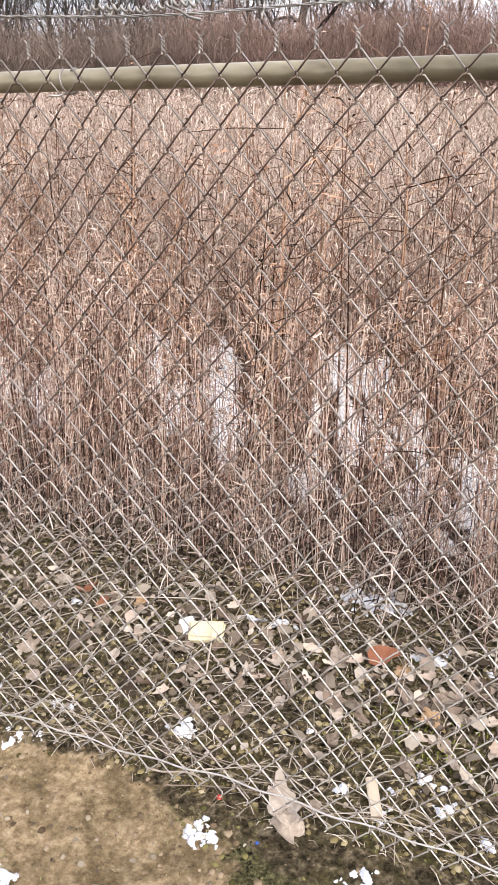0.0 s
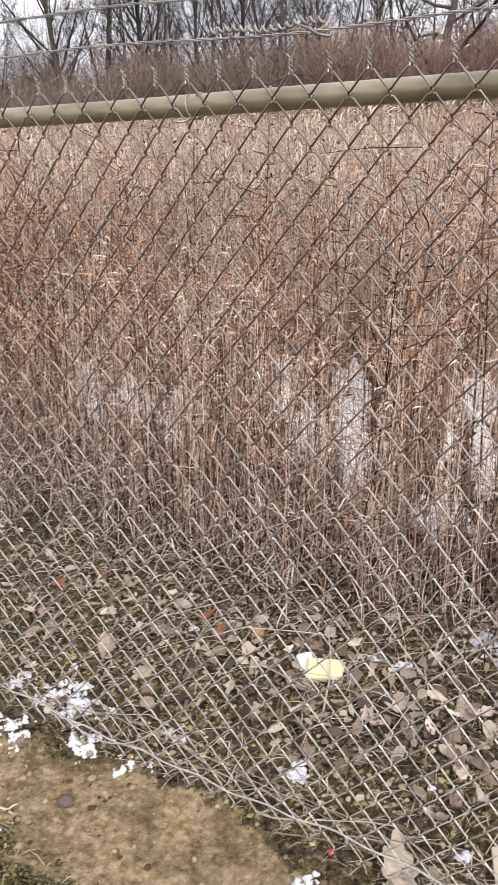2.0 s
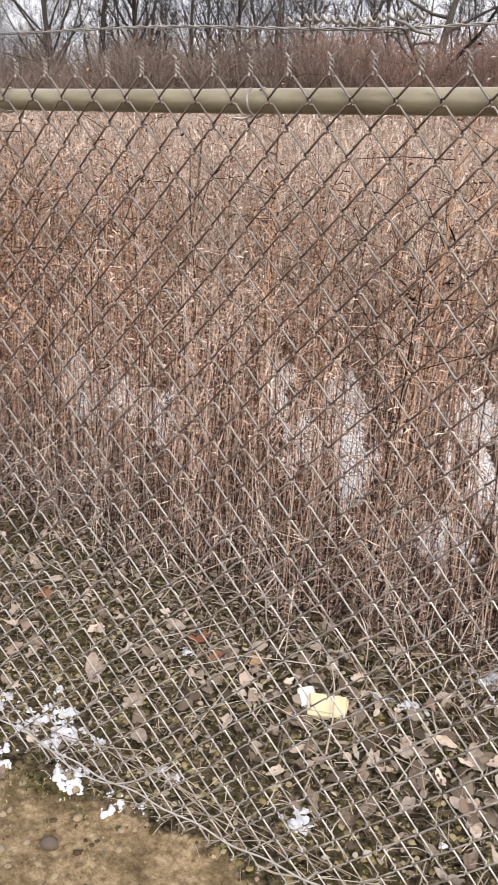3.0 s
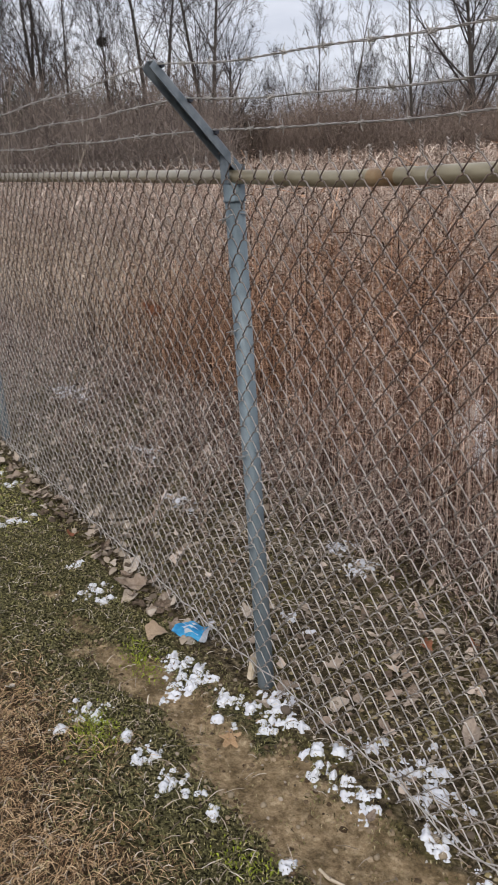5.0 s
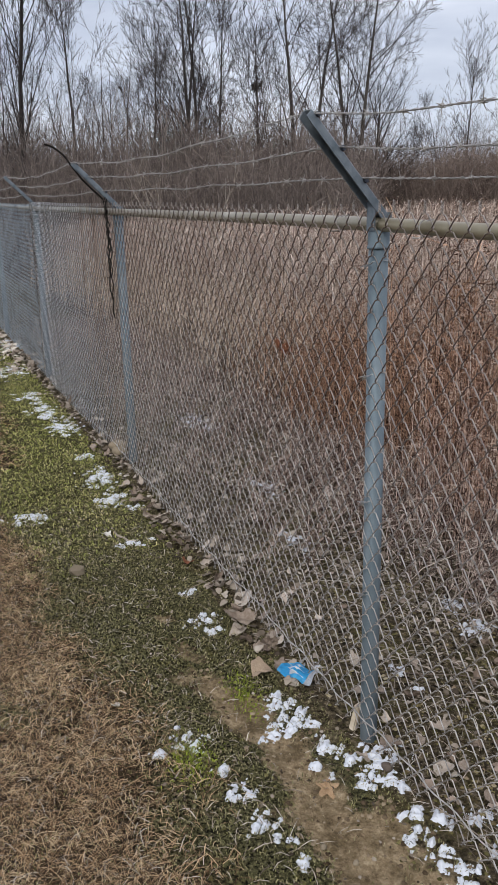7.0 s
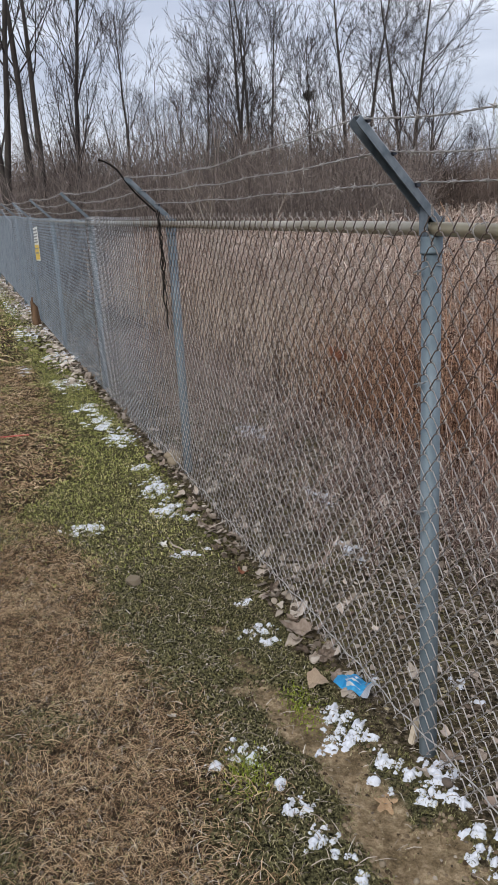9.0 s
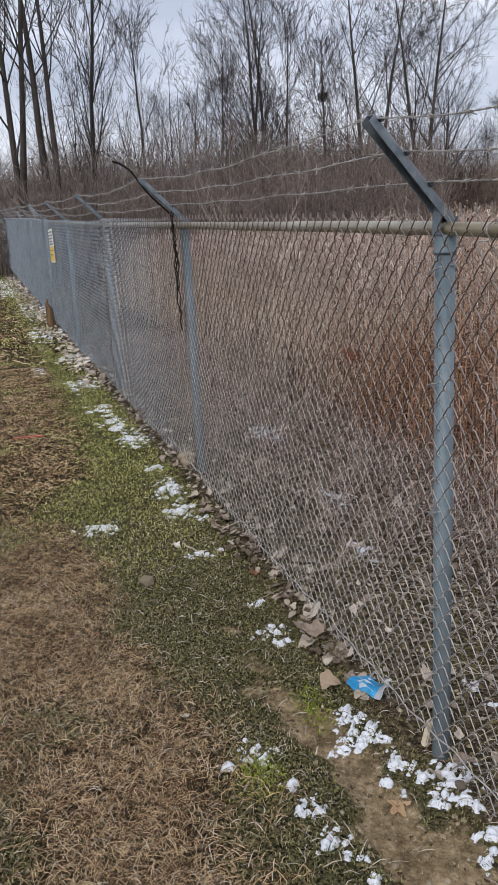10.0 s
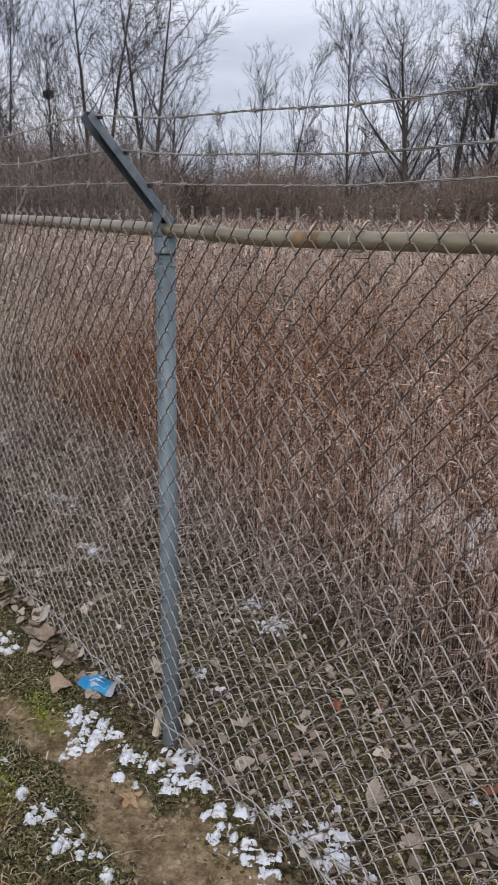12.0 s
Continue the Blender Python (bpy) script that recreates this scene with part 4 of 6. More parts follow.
# undergrowth: dark brush at the foot of the wood, red-brown shrubs beyond the reeds
def brush(name, n, bearings, distance, heights, mat, label, spread, seed, rad=0.011, twigs=12):
    r = np.random.default_rng(seed)
    b = np.radians(r.uniform(*bearings, n))
    d = distance[0] + (distance[1] - distance[0]) * r.random(n) ** 1.2
    x, y = STAND[0] + d * np.cos(b), STAND[1] + d * np.sin(b)
    h = r.uniform(*heights, n) * (0.8 + 0.25 * smooth_noise(x, y, 4.0, 2))
    way = r.normal(0, spread, (n, 2))
    u = np.linspace(0, 1, 5)
    p = np.stack([x[:, None] + way[:, :1] * h[:, None] * u ** 1.3, y[:, None] + way[:, 1:] * h[:, None] * u ** 1.3, ground_z(x, y)[:, None] + h[:, None] * u - 0.1], -1)
    p[:, 1:] += r.normal(0, 0.05, (n, 4, 3)) * (h[:, None, None] / 3)
    pieces = [tubes(p, rad * np.array([1.3, 1.1, 0.9, 0.7, 0.4])[None] * r.uniform(0.6, 1.3, (n, 1)), 3)]
    m = n * twigs
    src = r.integers(0, n, m)
    f = r.uniform(0.15, 1.0, m) * 3.99
    i = f.astype(int)
    a = p[src, i] + (p[src, i + 1] - p[src, i]) * (f - i)[:, None]
    ln = h[src] * r.uniform(0.10, 0.32, m)
    w = np.concatenate([r.normal(0, 0.6, (m, 2)), np.abs(r.normal(0.6, 0.35, (m, 1)))], 1)
    w /= np.linalg.norm(w, axis=1, keepdims=True)
    tw = np.stack([a, a + w * ln[:, None] * 0.5 + r.normal(0, 0.04, (m, 3)), a + w * ln[:, None] + (0, 0, 0.06)], 1)
    side = np.cross(w, r.normal(0, 1, (m, 3)))
    side /= np.linalg.norm(side, axis=1, keepdims=True)
    pieces.append(ribbons(tw, side, rad * np.array([[1.3, 1.1, 0.6]]) * r.uniform(0.7, 1.3, (m, 1))))
    tagged(link(name, mesh_of(name, *joined(pieces)), mat), label, "undergrowth", kind="stuff")


brush("undergrowth", 5200, (149, 184), (26, 54), (2.0, 5.0), M_BRUSH, "dense dark bare undergrowth at the foot of the wood", 0.2, 21, 0.011, 10)
brush("undergrowth", 1700, (150, 184), (36, 56), (3.4, 6.8), M_BRUSH, "tall grey twiggy saplings in the wood", 0.12, 24, 0.0095, 14)
brush("undergrowth", 4200, (147, 184), (42, 60), (3.0, 5.6), M_THICKET, "dense brown brush closing the foot of the wood", 0.22, 29, 0.018, 11)
brush("shrub_thicket", 6400, (90, 117), (42, 58), (3.9, 5.9), M_RED, "red-brown leafless shrubs beyond the reed field", 0.25, 22, 0.015, 10)
brush("shrub_thicket", 3800, (114, 130), (42, 58), (3.3, 4.9), M_THICKETPALE, "dark brown leafless shrubs beyond the reed field", 0.25, 30, 0.016, 10)
brush("shrub_thicket", 4400, (128, 150), (44, 60), (2.7, 4.4), M_THICKETPALE, "low brown leafless shrubs beyond the reed field", 0.25, 26, 0.014, 11)
brush("undergrowth", 1300, (92, 137), (56, 72), (4.0, 7.5), M_BRUSH, "grey twiggy saplings behind the shrubs", 0.14, 25, 0.010, 12)
brush("undergrowth", 2600, (124, 151), (58, 76), (4.0, 7.2), M_BRUSH, "low grey saplings beyond the shrubs", 0.14, 27, 0.011, 10)
brush("far_woods", 1300, (88, 184), (75, 130), (3.0, 6.5), M_BRUSH, "distant bare woods behind the field", 0.1, 23, 0.02, 7)

brush("evergreen_thicket", 420, (153.5, 163.5), (47, 56), (4.4, 6.6), M_OLIVE, "dull green evergreen growth among the bare trees", 0.18, 28, 0.012, 30)


# ---- the marsh: weeds near the fence, reeds behind ----
def scatter(r, n, x0, x1, y0, y1, keep):
    x, y = r.uniform(x0, x1, n), r.uniform(y0, y1, n)
    k = r.random(n) < keep(x, y)
    return x[k], y[k]


def weeds(name, n, area, heights, mat, label, seed, keep, rad=0.0019, twigs=6, lean=0.06, heads=True, leaves=5, reach=(0.03, 0.16)):
    """Upright dead weed stems with thin side twigs, curled leaves and ragged seed heads; some lean across the others."""
    r = np.random.default_rng(seed)
    x, y = scatter(r, n, *area, keep)
    n = len(x)
    h = r.uniform(*heights, n) * (1 + 0.14 * smooth_noise(x, y, 0.8, seed)) * (1 - 0.45 * r.random(n) ** 4)
    way = r.normal(0, lean, (n, 2)) * np.where(r.random((n, 1)) < 0.24, 4.5, 1.0)
    u = np.linspace(0, 1, 5)
    p = np.stack([x[:, None] + way[:, :1] * h[:, None] * u ** 1.5, y[:, None] + np.abs(way[:, 1:]) * h[:, None] * u ** 1.5, (ground_z(x, y) - 0.02)[:, None] + h[:, None] * u * (1 - 0.25 * np.minimum(1, np.hypot(way[:, :1], way[:, 1:])) * u)], -1)
    p[:, 1:, :2] += r.normal(0, 0.012, (n, 4, 2))
    pieces = [tubes(p, rad * np.array([[1.2, 1.05, 0.9, 0.75, 0.45]]) * r.uniform(0.55, 1.4, (n, 1)), 3)]
    m = n * twigs
    src = r.integers(0, n, m)
    f = r.uniform(0.2, 1.0, m) * 3.99
    i = f.astype(int)
    a = p[src, i] + (p[src, i + 1] - p[src, i]) * (f - i)[:, None]
    ln = r.uniform(*reach, m)
    az = r.uniform(0, 6.28, m)
    el = r.uniform(0.0, 1.1, m)
    w = np.stack([np.cos(az) * np.cos(el), np.sin(az) * np.cos(el), np.sin(el)], 1)
    tw = np.stack([a, a + w * ln[:, None] * 0.5, a + w * ln[:, None] + np.stack([np.zeros(m), np.zeros(m), r.normal(0, 0.025, m)], 1)], 1)
    side = np.cross(w, r.normal(0, 1, (m, 3)))
    side /= np.linalg.norm(side, axis=1, keepdims=True)
    pieces.append(ribbons(tw, side, rad * np.array([[1.3, 1.1, 0.6]]) * np.ones((m, 1))))
    m = n * leaves
    src = r.integers(0, n, m)
    f = r.uniform(0.08, 1.0, m) * 3.99
    i = f.astype(int)
    a = p[src, i] + (p[src, i + 1] - p[src, i]) * (f - i)[:, None]
    az = r.uniform(0, 6.28, m)
    ln = r.uniform(0.025, 0.10, m)[:, None]
    out = np.stack([np.cos(az), np.sin(az), np.zeros(m)], 1)
    up = r.normal(0.15, 0.5, m)[:, None] * np.array([[0, 0, 1.0]])
    curl = r.uniform(-0.9, 0.2, m)[:, None] * np.array([[0, 0, 1.0]])
    bl = np.stack([a, a + (out * 0.4 + up * 0.5) * ln, a + (out * 0.75 + up * 0.7 + curl * 0.35) * ln, a + (out * 0.8 + up * 0.7 + curl) * ln], 1)
    side = np.stack([-np.sin(az), np.cos(az), r.normal(0, 0.8, m)], 1)
    side /= np.linalg.norm(side, axis=1, keepdims=True)
    pieces.append(ribbons(bl, side, rad * np.array([[0.8, 2.6, 2.2, 0.5]]) * r.uniform(0.5, 1.3, (m, 1))))
    if heads:
        m = n * 7
        src = r.integers(0, n, m)
        a = p[src, 4] + r.normal(0, 1, (m, 3)) * (0.022, 0.022, 0.05)
        w = r.normal(0, 1, (m, 3)) * (1, 1, 0.6)
        w /= np.linalg.norm(w, axis=1, keepdims=True)
        ln = r.uniform(0.010, 0.03, m)
        side = np.cross(w, r.normal(0, 1, (m, 3)))
        side /= np.linalg.norm(side, axis=1, keepdims=True)
        bl = np.stack([a, a + w * ln[:, None] * 0.5 + (0, 0, 0.003), a + w * ln[:, None]], 1)
        pieces.append(ribbons(bl, side, rad * np.array([[1, 3.0, 1]]) * r.uniform(0.6, 1.3, (m, 1))))
    tagged(link(name, mesh_of(name, *joined(pieces)), mat), label, "weeds", kind="stuff")


def reeds(name, n, area, heights, mat, label, seed, keep, rad, blades, width):
    """Dry reed stalks with long drooping leaves."""
    r = np.random.default_rng(seed)
    x, y = scatter(r, n, *area, keep)
    n = len(x)
    h = r.uniform(*heights, n) * (1 + 0.10 * smooth_noise(x, y, 2.5, seed))
    way = r.normal(0, 0.10, (n, 2)) * np.where(r.random((n, 1)) < 0.12, 3.5, 1.0)
    u = np.linspace(0, 1, 4)
    z0 = ground_z(x, y) - 0.02
    p = np.stack([x[:, None] + way[:, :1] * h[:, None] * u ** 1.6, y[:, None] + way[:, 1:] * h[:, None] * u ** 1.6, z0[:, None] + h[:, None] * u], -1)
    pieces = [tubes(p, rad * np.array([[1.2, 1.0, 0.8, 0.4]]) * r.uniform(0.7, 1.3, (n, 1)), 3)]
    m = n * blades
    src = r.integers(0, n, m)
    f = r.uniform(0.1, 0.95, m) * 2.99
    i = f.astype(int)
    a = p[src, i] + (p[src, i + 1] - p[src, i]) * (f - i)[:, None]
    ln = r.uniform(0.12, 0.42, m) * (h[src] / 1.2)
    az = r.uniform(0, 6.28, m)
    out = np.stack([np.cos(az), np.sin(az), np.zeros(m)], 1)
    lift = r.uniform(0.2, 1.0, m)[:, None]
    droop = r.uniform(-0.1, 0.9, m)[:, None]
    e1 = a + (out * 0.35 + np.array([0, 0, 1.0]) * lift * 0.5) * ln[:, None]
    e2 = a + (out * 0.80 + np.array([0, 0, 1.0]) * (lift * 0.75 - droop * 0.35)) * ln[:, None]
    side = np.stack([-np.sin(az), np.cos(az), np.full(m, 0.3)], 1)
    pieces.append(ribbons(np.stack([a, e1, e2], 1), side, width * np.array([[0.8, 1.0, 0.15]]) * r.uniform(0.6, 1.3, (m, 1))))
    tagged(link(name, mesh_of(name, *joined(pieces)), mat), label, "reeds", kind="stuff")


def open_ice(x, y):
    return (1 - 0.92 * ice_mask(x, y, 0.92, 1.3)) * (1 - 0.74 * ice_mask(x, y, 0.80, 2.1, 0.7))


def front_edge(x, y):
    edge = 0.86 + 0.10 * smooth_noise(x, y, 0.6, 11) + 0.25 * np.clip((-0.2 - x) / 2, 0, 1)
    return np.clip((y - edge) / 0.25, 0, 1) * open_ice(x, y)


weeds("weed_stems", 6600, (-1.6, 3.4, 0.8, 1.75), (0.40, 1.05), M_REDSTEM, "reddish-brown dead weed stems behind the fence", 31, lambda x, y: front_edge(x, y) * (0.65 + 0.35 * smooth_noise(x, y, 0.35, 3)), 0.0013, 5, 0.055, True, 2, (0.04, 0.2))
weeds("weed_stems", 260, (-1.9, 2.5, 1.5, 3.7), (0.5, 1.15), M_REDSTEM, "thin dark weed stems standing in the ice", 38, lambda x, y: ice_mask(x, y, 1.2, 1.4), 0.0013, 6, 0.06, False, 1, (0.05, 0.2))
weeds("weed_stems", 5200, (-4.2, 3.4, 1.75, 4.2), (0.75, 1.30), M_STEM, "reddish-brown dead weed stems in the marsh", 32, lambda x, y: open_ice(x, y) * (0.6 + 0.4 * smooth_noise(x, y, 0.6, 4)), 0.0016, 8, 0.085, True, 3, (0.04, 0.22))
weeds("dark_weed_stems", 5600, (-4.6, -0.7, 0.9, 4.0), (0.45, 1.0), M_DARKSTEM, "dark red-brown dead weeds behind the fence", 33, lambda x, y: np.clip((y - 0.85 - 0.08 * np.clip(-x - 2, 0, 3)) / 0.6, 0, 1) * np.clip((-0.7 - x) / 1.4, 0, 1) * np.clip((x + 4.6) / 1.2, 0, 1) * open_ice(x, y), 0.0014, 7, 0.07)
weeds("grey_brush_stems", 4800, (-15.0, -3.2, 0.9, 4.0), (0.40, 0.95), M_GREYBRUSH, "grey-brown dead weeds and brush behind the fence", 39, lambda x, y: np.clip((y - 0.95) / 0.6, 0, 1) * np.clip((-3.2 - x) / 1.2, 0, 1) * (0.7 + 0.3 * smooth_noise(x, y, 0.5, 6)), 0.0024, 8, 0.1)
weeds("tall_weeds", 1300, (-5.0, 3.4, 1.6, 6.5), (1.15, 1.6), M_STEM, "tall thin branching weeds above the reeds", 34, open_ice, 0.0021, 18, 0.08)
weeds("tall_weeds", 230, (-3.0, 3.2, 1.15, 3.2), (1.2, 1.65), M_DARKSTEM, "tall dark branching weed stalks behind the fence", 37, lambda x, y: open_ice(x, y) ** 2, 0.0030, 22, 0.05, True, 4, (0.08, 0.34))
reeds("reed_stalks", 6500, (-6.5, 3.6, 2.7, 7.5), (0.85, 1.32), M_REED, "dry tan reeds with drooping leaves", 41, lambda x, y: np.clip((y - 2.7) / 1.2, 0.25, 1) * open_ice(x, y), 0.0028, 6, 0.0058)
weeds("weed_stems", 2600, (3.3, 8.0, 0.9, 4.2), (0.6, 1.2), M_STEM, "reddish-brown dead weed stems in the marsh", 40, lambda x, y: np.clip((y - 0.9) / 0.4, 0, 1), 0.002, 6, 0.08)
reeds("reed_stalks", 4200, (3.5, 10.0, 2.7, 16.0), (0.9, 1.35), M_REED, "dry tan reeds filling the marsh", 46, lambda x, y: np.full(x.shape, 1.0), 0.004, 6, 0.009)
reeds("reed_stalks", 5600, (-15.0, 4.0, 7.5, 16.0), (1.0, 1.40), M_REED, "dry tan reeds filling the marsh", 42, lambda x, y: np.full(x.shape, 1.0), 0.0042, 6, 0.0095)
reeds("reed_stalks", 8200, (-22.0, -4.0, 2.0, 9.0), (0.95, 1.4), M_REED, "dry tan reeds beside the dark brush", 43, lambda x, y: np.clip((y - 2.2) / 1.5, 0.12, 1), 0.0036, 6, 0.011)
reeds("reed_field", 11000, (-46.0, 6.0, 15.0, 44.0), (1.1, 1.5), M_REED, "wide field of dry tan reeds", 44, lambda x, y: np.clip((47 - np.hypot(x - STAND[0], y - STAND[1])) / 3, 0, 1), 0.009, 5, 0.032)
weeds("seed_heads", 1800, (-40.0, 5.0, 10.0, 42.0), (1.25, 1.5), M_PLUME, "dark seed heads standing over the reed field", 45, lambda x, y: np.clip((46 - np.hypot(x - STAND[0], y - STAND[1])) / 3, 0, 1), 0.005, 3)


# ---- straw, turf and thatch ----
def blades(name, n, area, lengths, width, mat, label, category, seed, keep, flat=0.25, lift=0.004):
    """Short blades that lie or stand on the ground."""
    r = np.random.default_rng(seed)
    x, y = scatter(r, n, *area, keep)
    n = len(x)
    az = r.uniform(0, 6.28, n)
    el = np.abs(r.normal(0, flat, n))
    ln = r.uniform(*lengths, n)
    w = np.stack([np.cos(az) * np.cos(el), np.sin(az) * np.cos(el), np.sin(el)], 1) * ln[:, None]
    bend = np.stack([-np.sin(az), np.cos(az), np.zeros(n)], 1) * (r.normal(0, 0.05, n) * ln)[:, None]
    a = np.stack([x, y, ground_z(x, y) + lift * r.random(n) * 2], 1)
    p = np.stack([a, a + w * 0.5 + bend * 0.5 + (0, 0, 0.004), a + w + (np.array([[0, 0, -1.0]]) * (w[:, 2:3] * 0.5))], 1)
    p[:, 2] = a + w * (1, 1, 0.6)
    side = np.stack([-np.sin(az), np.cos(az), r.normal(0, 0.5, n)], 1)
    side /= np.linalg.norm(side, axis=1, keepdims=True)
    tagged(link(name, mesh_of(name, *ribbons(p, side, width * np.array([[0.9, 1.0, 0.3]]) * r.uniform(0.6, 1.4, (n, 1)))), mat), label, category, kind="stuff")


blades("dry_grass", 125000, (-2.6, 1.0, -1.9, -0.35), (0.015, 0.058), 0.0015, M_THATCH, "matted dry tan grass on the lawn", "grass", 51, lambda x, y: thatch_mask(x, y) * (1 - dirt_mask(x, y)), 0.32)
blades("dry_grass", 46000, (-7.5, -2.6, -2.6, -0.5), (0.025, 0.07), 0.0036, M_THATCH, "matted dry tan grass on the lawn", "grass", 52, lambda x, y: thatch_mask(x, y))
blades("dry_grass", 24000, (-26.0, -7.5, -5.0, -0.3), (0.05, 0.13), 0.010, M_THATCH, "matted dry tan grass on the lawn", "grass", 53, lambda x, y: thatch_mask(x, y))
blades("dry_grass", 60000, (-9.0, 8.0, -8.0, -0.5), (0.04, 0.10), 0.006, M_THATCH, "matted dry tan grass on the wide lawn", "grass", 66, lambda x, y: thatch_mask(x, y) * ((x > 0.9) | (y < -1.85)) * (1 - dirt_mask(x, y)))
blades("green_grass", 14000, (1.4, 7.0, -0.9, 0.9), (0.01, 0.03), 0.004, M_GREEN, "short dark green turf along the fence", "grass", 67, lambda x, y: (1 - 0.6 * thatch_mask(x, y)) * (1 - dirt_mask(x, y)) * np.clip((x - 2.4) / 0.6, 0, 1), 0.7)
blades("green_grass", 120000, (-3.0, 1.4, -1.9, -0.06), (0.005, 0.015), 0.0021, M_GREEN, "short dark green turf along the fence", "grass", 54, lambda x, y: (1 - 0.58 * thatch_mask(x, y)) * (1 - 0.97 * dirt_mask(x, y)), 0.8)
blades("green_grass", 115000, (-9.0, -1.5, -2.6, -0.1), (0.010, 0.03), 0.0042, M_LUSH, "short green turf along the fence", "grass", 55, lambda x, y: (1 - 0.85 * thatch_mask(x, y)) * np.clip((-1.4 - x) / 1.2, 0, 1), 0.8)
blades("green_grass", 42000, (-26.0, -8.8, -3.0, -0.1), (0.02, 0.06), 0.012, M_LUSH, "short green turf along the far fence", "grass", 65, lambda x, y: 1 - 0.8 * thatch_mask(x, y), 0.7)
blades("dry_grass", 5000, (-2.4, 1.0, -1.6, -0.15), (0.02, 0.06), 0.002, M_STRAW, "stray pale straws on the turf", "grass", 56, lambda x, y: 1 - 0.9 * dirt_mask(x, y))
blades("fallen_straw", 4600, (-2.2, 3.0, 0.0, 1.4), (0.03, 0.11), 0.0022, M_STRAW, "grey fallen straw behind the fence", "straw", 57, lambda x, y: np.clip((y + 0.1) / 0.7, 0.12, 1) * (1 - dirt_mask(x, y)), 0.18, 0.012)
blades("fallen_straw", 8000, (-10.0, -1.5, 0.0, 2.2), (0.05, 0.16), 0.0032, M_LEAFBITS, "grey fallen straw behind the fence", "straw", 58, lambda x, y: np.clip((y + 0.3) / 0.6, 0.3, 1), 0.2, 0.015)
blades("green_grass", 13000, (-1.8, 2.8, 0.0, 0.95), (0.006, 0.018), 0.0019, M_LITTERGRASS, "sparse olive grass behind the fence", "grass", 63, lambda x, y: np.clip(0.55 + 0.6 * smooth_noise(x, y, 0.45, 12), 0.1, 1) * np.clip((1.0 - y) / 0.4, 0, 1), 0.6)
blades("fallen_straw", 8500, (-2.0, 2.8, -0.05, 1.1), (0.012, 0.06), 0.0016, M_STRAW, "fine pale straw bits behind the fence", "straw", 64, lambda x, y: 1 - 0.9 * dirt_mask(x, y), 0.25, 0.006)
blades("moss_patch", 3200, (-0.36, -0.02, -0.66, -0.40), (0.006, 0.016), 0.003, M_MOSS, "bright green moss beside the dirt path", "moss", 59, lambda x, y: np.exp(-((x + 0.19) / 0.07) ** 2 - ((y + 0.53) / 0.055) ** 2), 0.8)
blades("moss_patch", 3200, (-0.65, -0.28, -0.40, -0.14), (0.006, 0.016), 0.003, M_MOSS, "bright green moss beside the fence", "moss", 60, lambda x, y: np.exp(-((x + 0.46) / 0.08) ** 2 - ((y + 0.25) / 0.04) ** 2), 0.8)
blades("moss_patch", 1500, (0.3, 0.75, -0.55, -0.3), (0.006, 0.016), 0.003, M_MOSS, "bright green moss beside the dirt path", "moss", 61, lambda x, y: np.exp(-((x - 0.5) / 0.1) ** 2 - ((y + 0.42) / 0.04) ** 2), 0.8)
blades("moss_patch", 2200, (1.4, 2.1, 0.15, 0.6), (0.006, 0.018), 0.003, M_MOSS, "green moss and weeds among the leaves", "moss", 62, lambda x, y: 0.5 * np.exp(-((x - 1.78) / 0.14) ** 2 - ((y - 0.36) / 0.1) ** 2), 0.8)


def fallen_stems(name, n, area, lengths, rad, mat, label, seed, along):
    """Long thin stems lying along the foot of the fence or fallen out of the thicket."""
    r = np.random.default_rng(seed)
    x, y = r.uniform(area[0], area[1], n), r.uniform(area[2], area[3], n)
    az = r.normal(0, 0.13, n) + np.pi * r.integers(0, 2, n) if along else r.uniform(0, 6.28, n)
    ln = r.uniform(*lengths, n)
    u = np.linspace(-0.5, 0.5, 7)
    curve = np.clip(r.normal(0, 0.35, n), -0.45, 0.45)
    px = x[:, None] + np.cos(az)[:, None] * ln[:, None] * u - np.sin(az)[:, None] * curve[:, None] * ln[:, None] * u ** 2
    py = y[:, None] + np.sin(az)[:, None] * ln[:, None] * u + np.cos(az)[:, None] * curve[:, None] * ln[:, None] * u ** 2
    pz = ground_z(px, py) + 0.006 + (r.uniform(0.0, 0.09, n)[:, None] * (0.5 - np.abs(u)) * 2) + np.abs(r.normal(0, 0.004, px.shape))
    p = np.stack([px, py, pz], -1)
    tagged(link(name, mesh_of(name, *tubes(p, rad * np.linspace(1.1, 0.5, 7)[None] * r.uniform(0.6, 1.3, (n, 1)), 4)), mat), label, "dead stems", kind="stuff")


weeds("bramble_canes", 1450, (-2.4, 3.2, 0.60, 1.25), (0.16, 0.5), M_CANE, "low tangled purple-brown canes at the thicket's edge", 35, lambda x, y: np.clip((y - 0.56) / 0.34, 0, 1), 0.0015, 8, 0.3, False, 4)
fallen_stems("dead_stems", 30, (0.4, 2.5, 0.01, 0.08), (0.25, 0.6), 0.0017, M_STRAW, "pale dead stems woven along the foot of the fence", 71, True)
fallen_stems("dead_stems", 160, (-1.5, 2.8, 0.4, 1.2), (0.15, 0.6), 0.0018, M_STRAW, "tangled grey stems at the edge of the weeds", 72, False)
weeds("bramble_canes", 1500, (-9.0, -1.2, 0.15, 1.3), (0.08, 0.32), M_CANE, "low dark tangled canes on the ground behind the fence", 36, lambda x, y: np.clip((y + 0.1) / 0.7, 0.2, 1), 0.0022, 7, 0.4, False, 4)
fallen_stems("dead_stems", 90, (-6.0, -0.3, 0.02, 1.1), (0.2, 0.7), 0.0020, M_STRAW, "tangled grey stems behind the fence", 73, False)


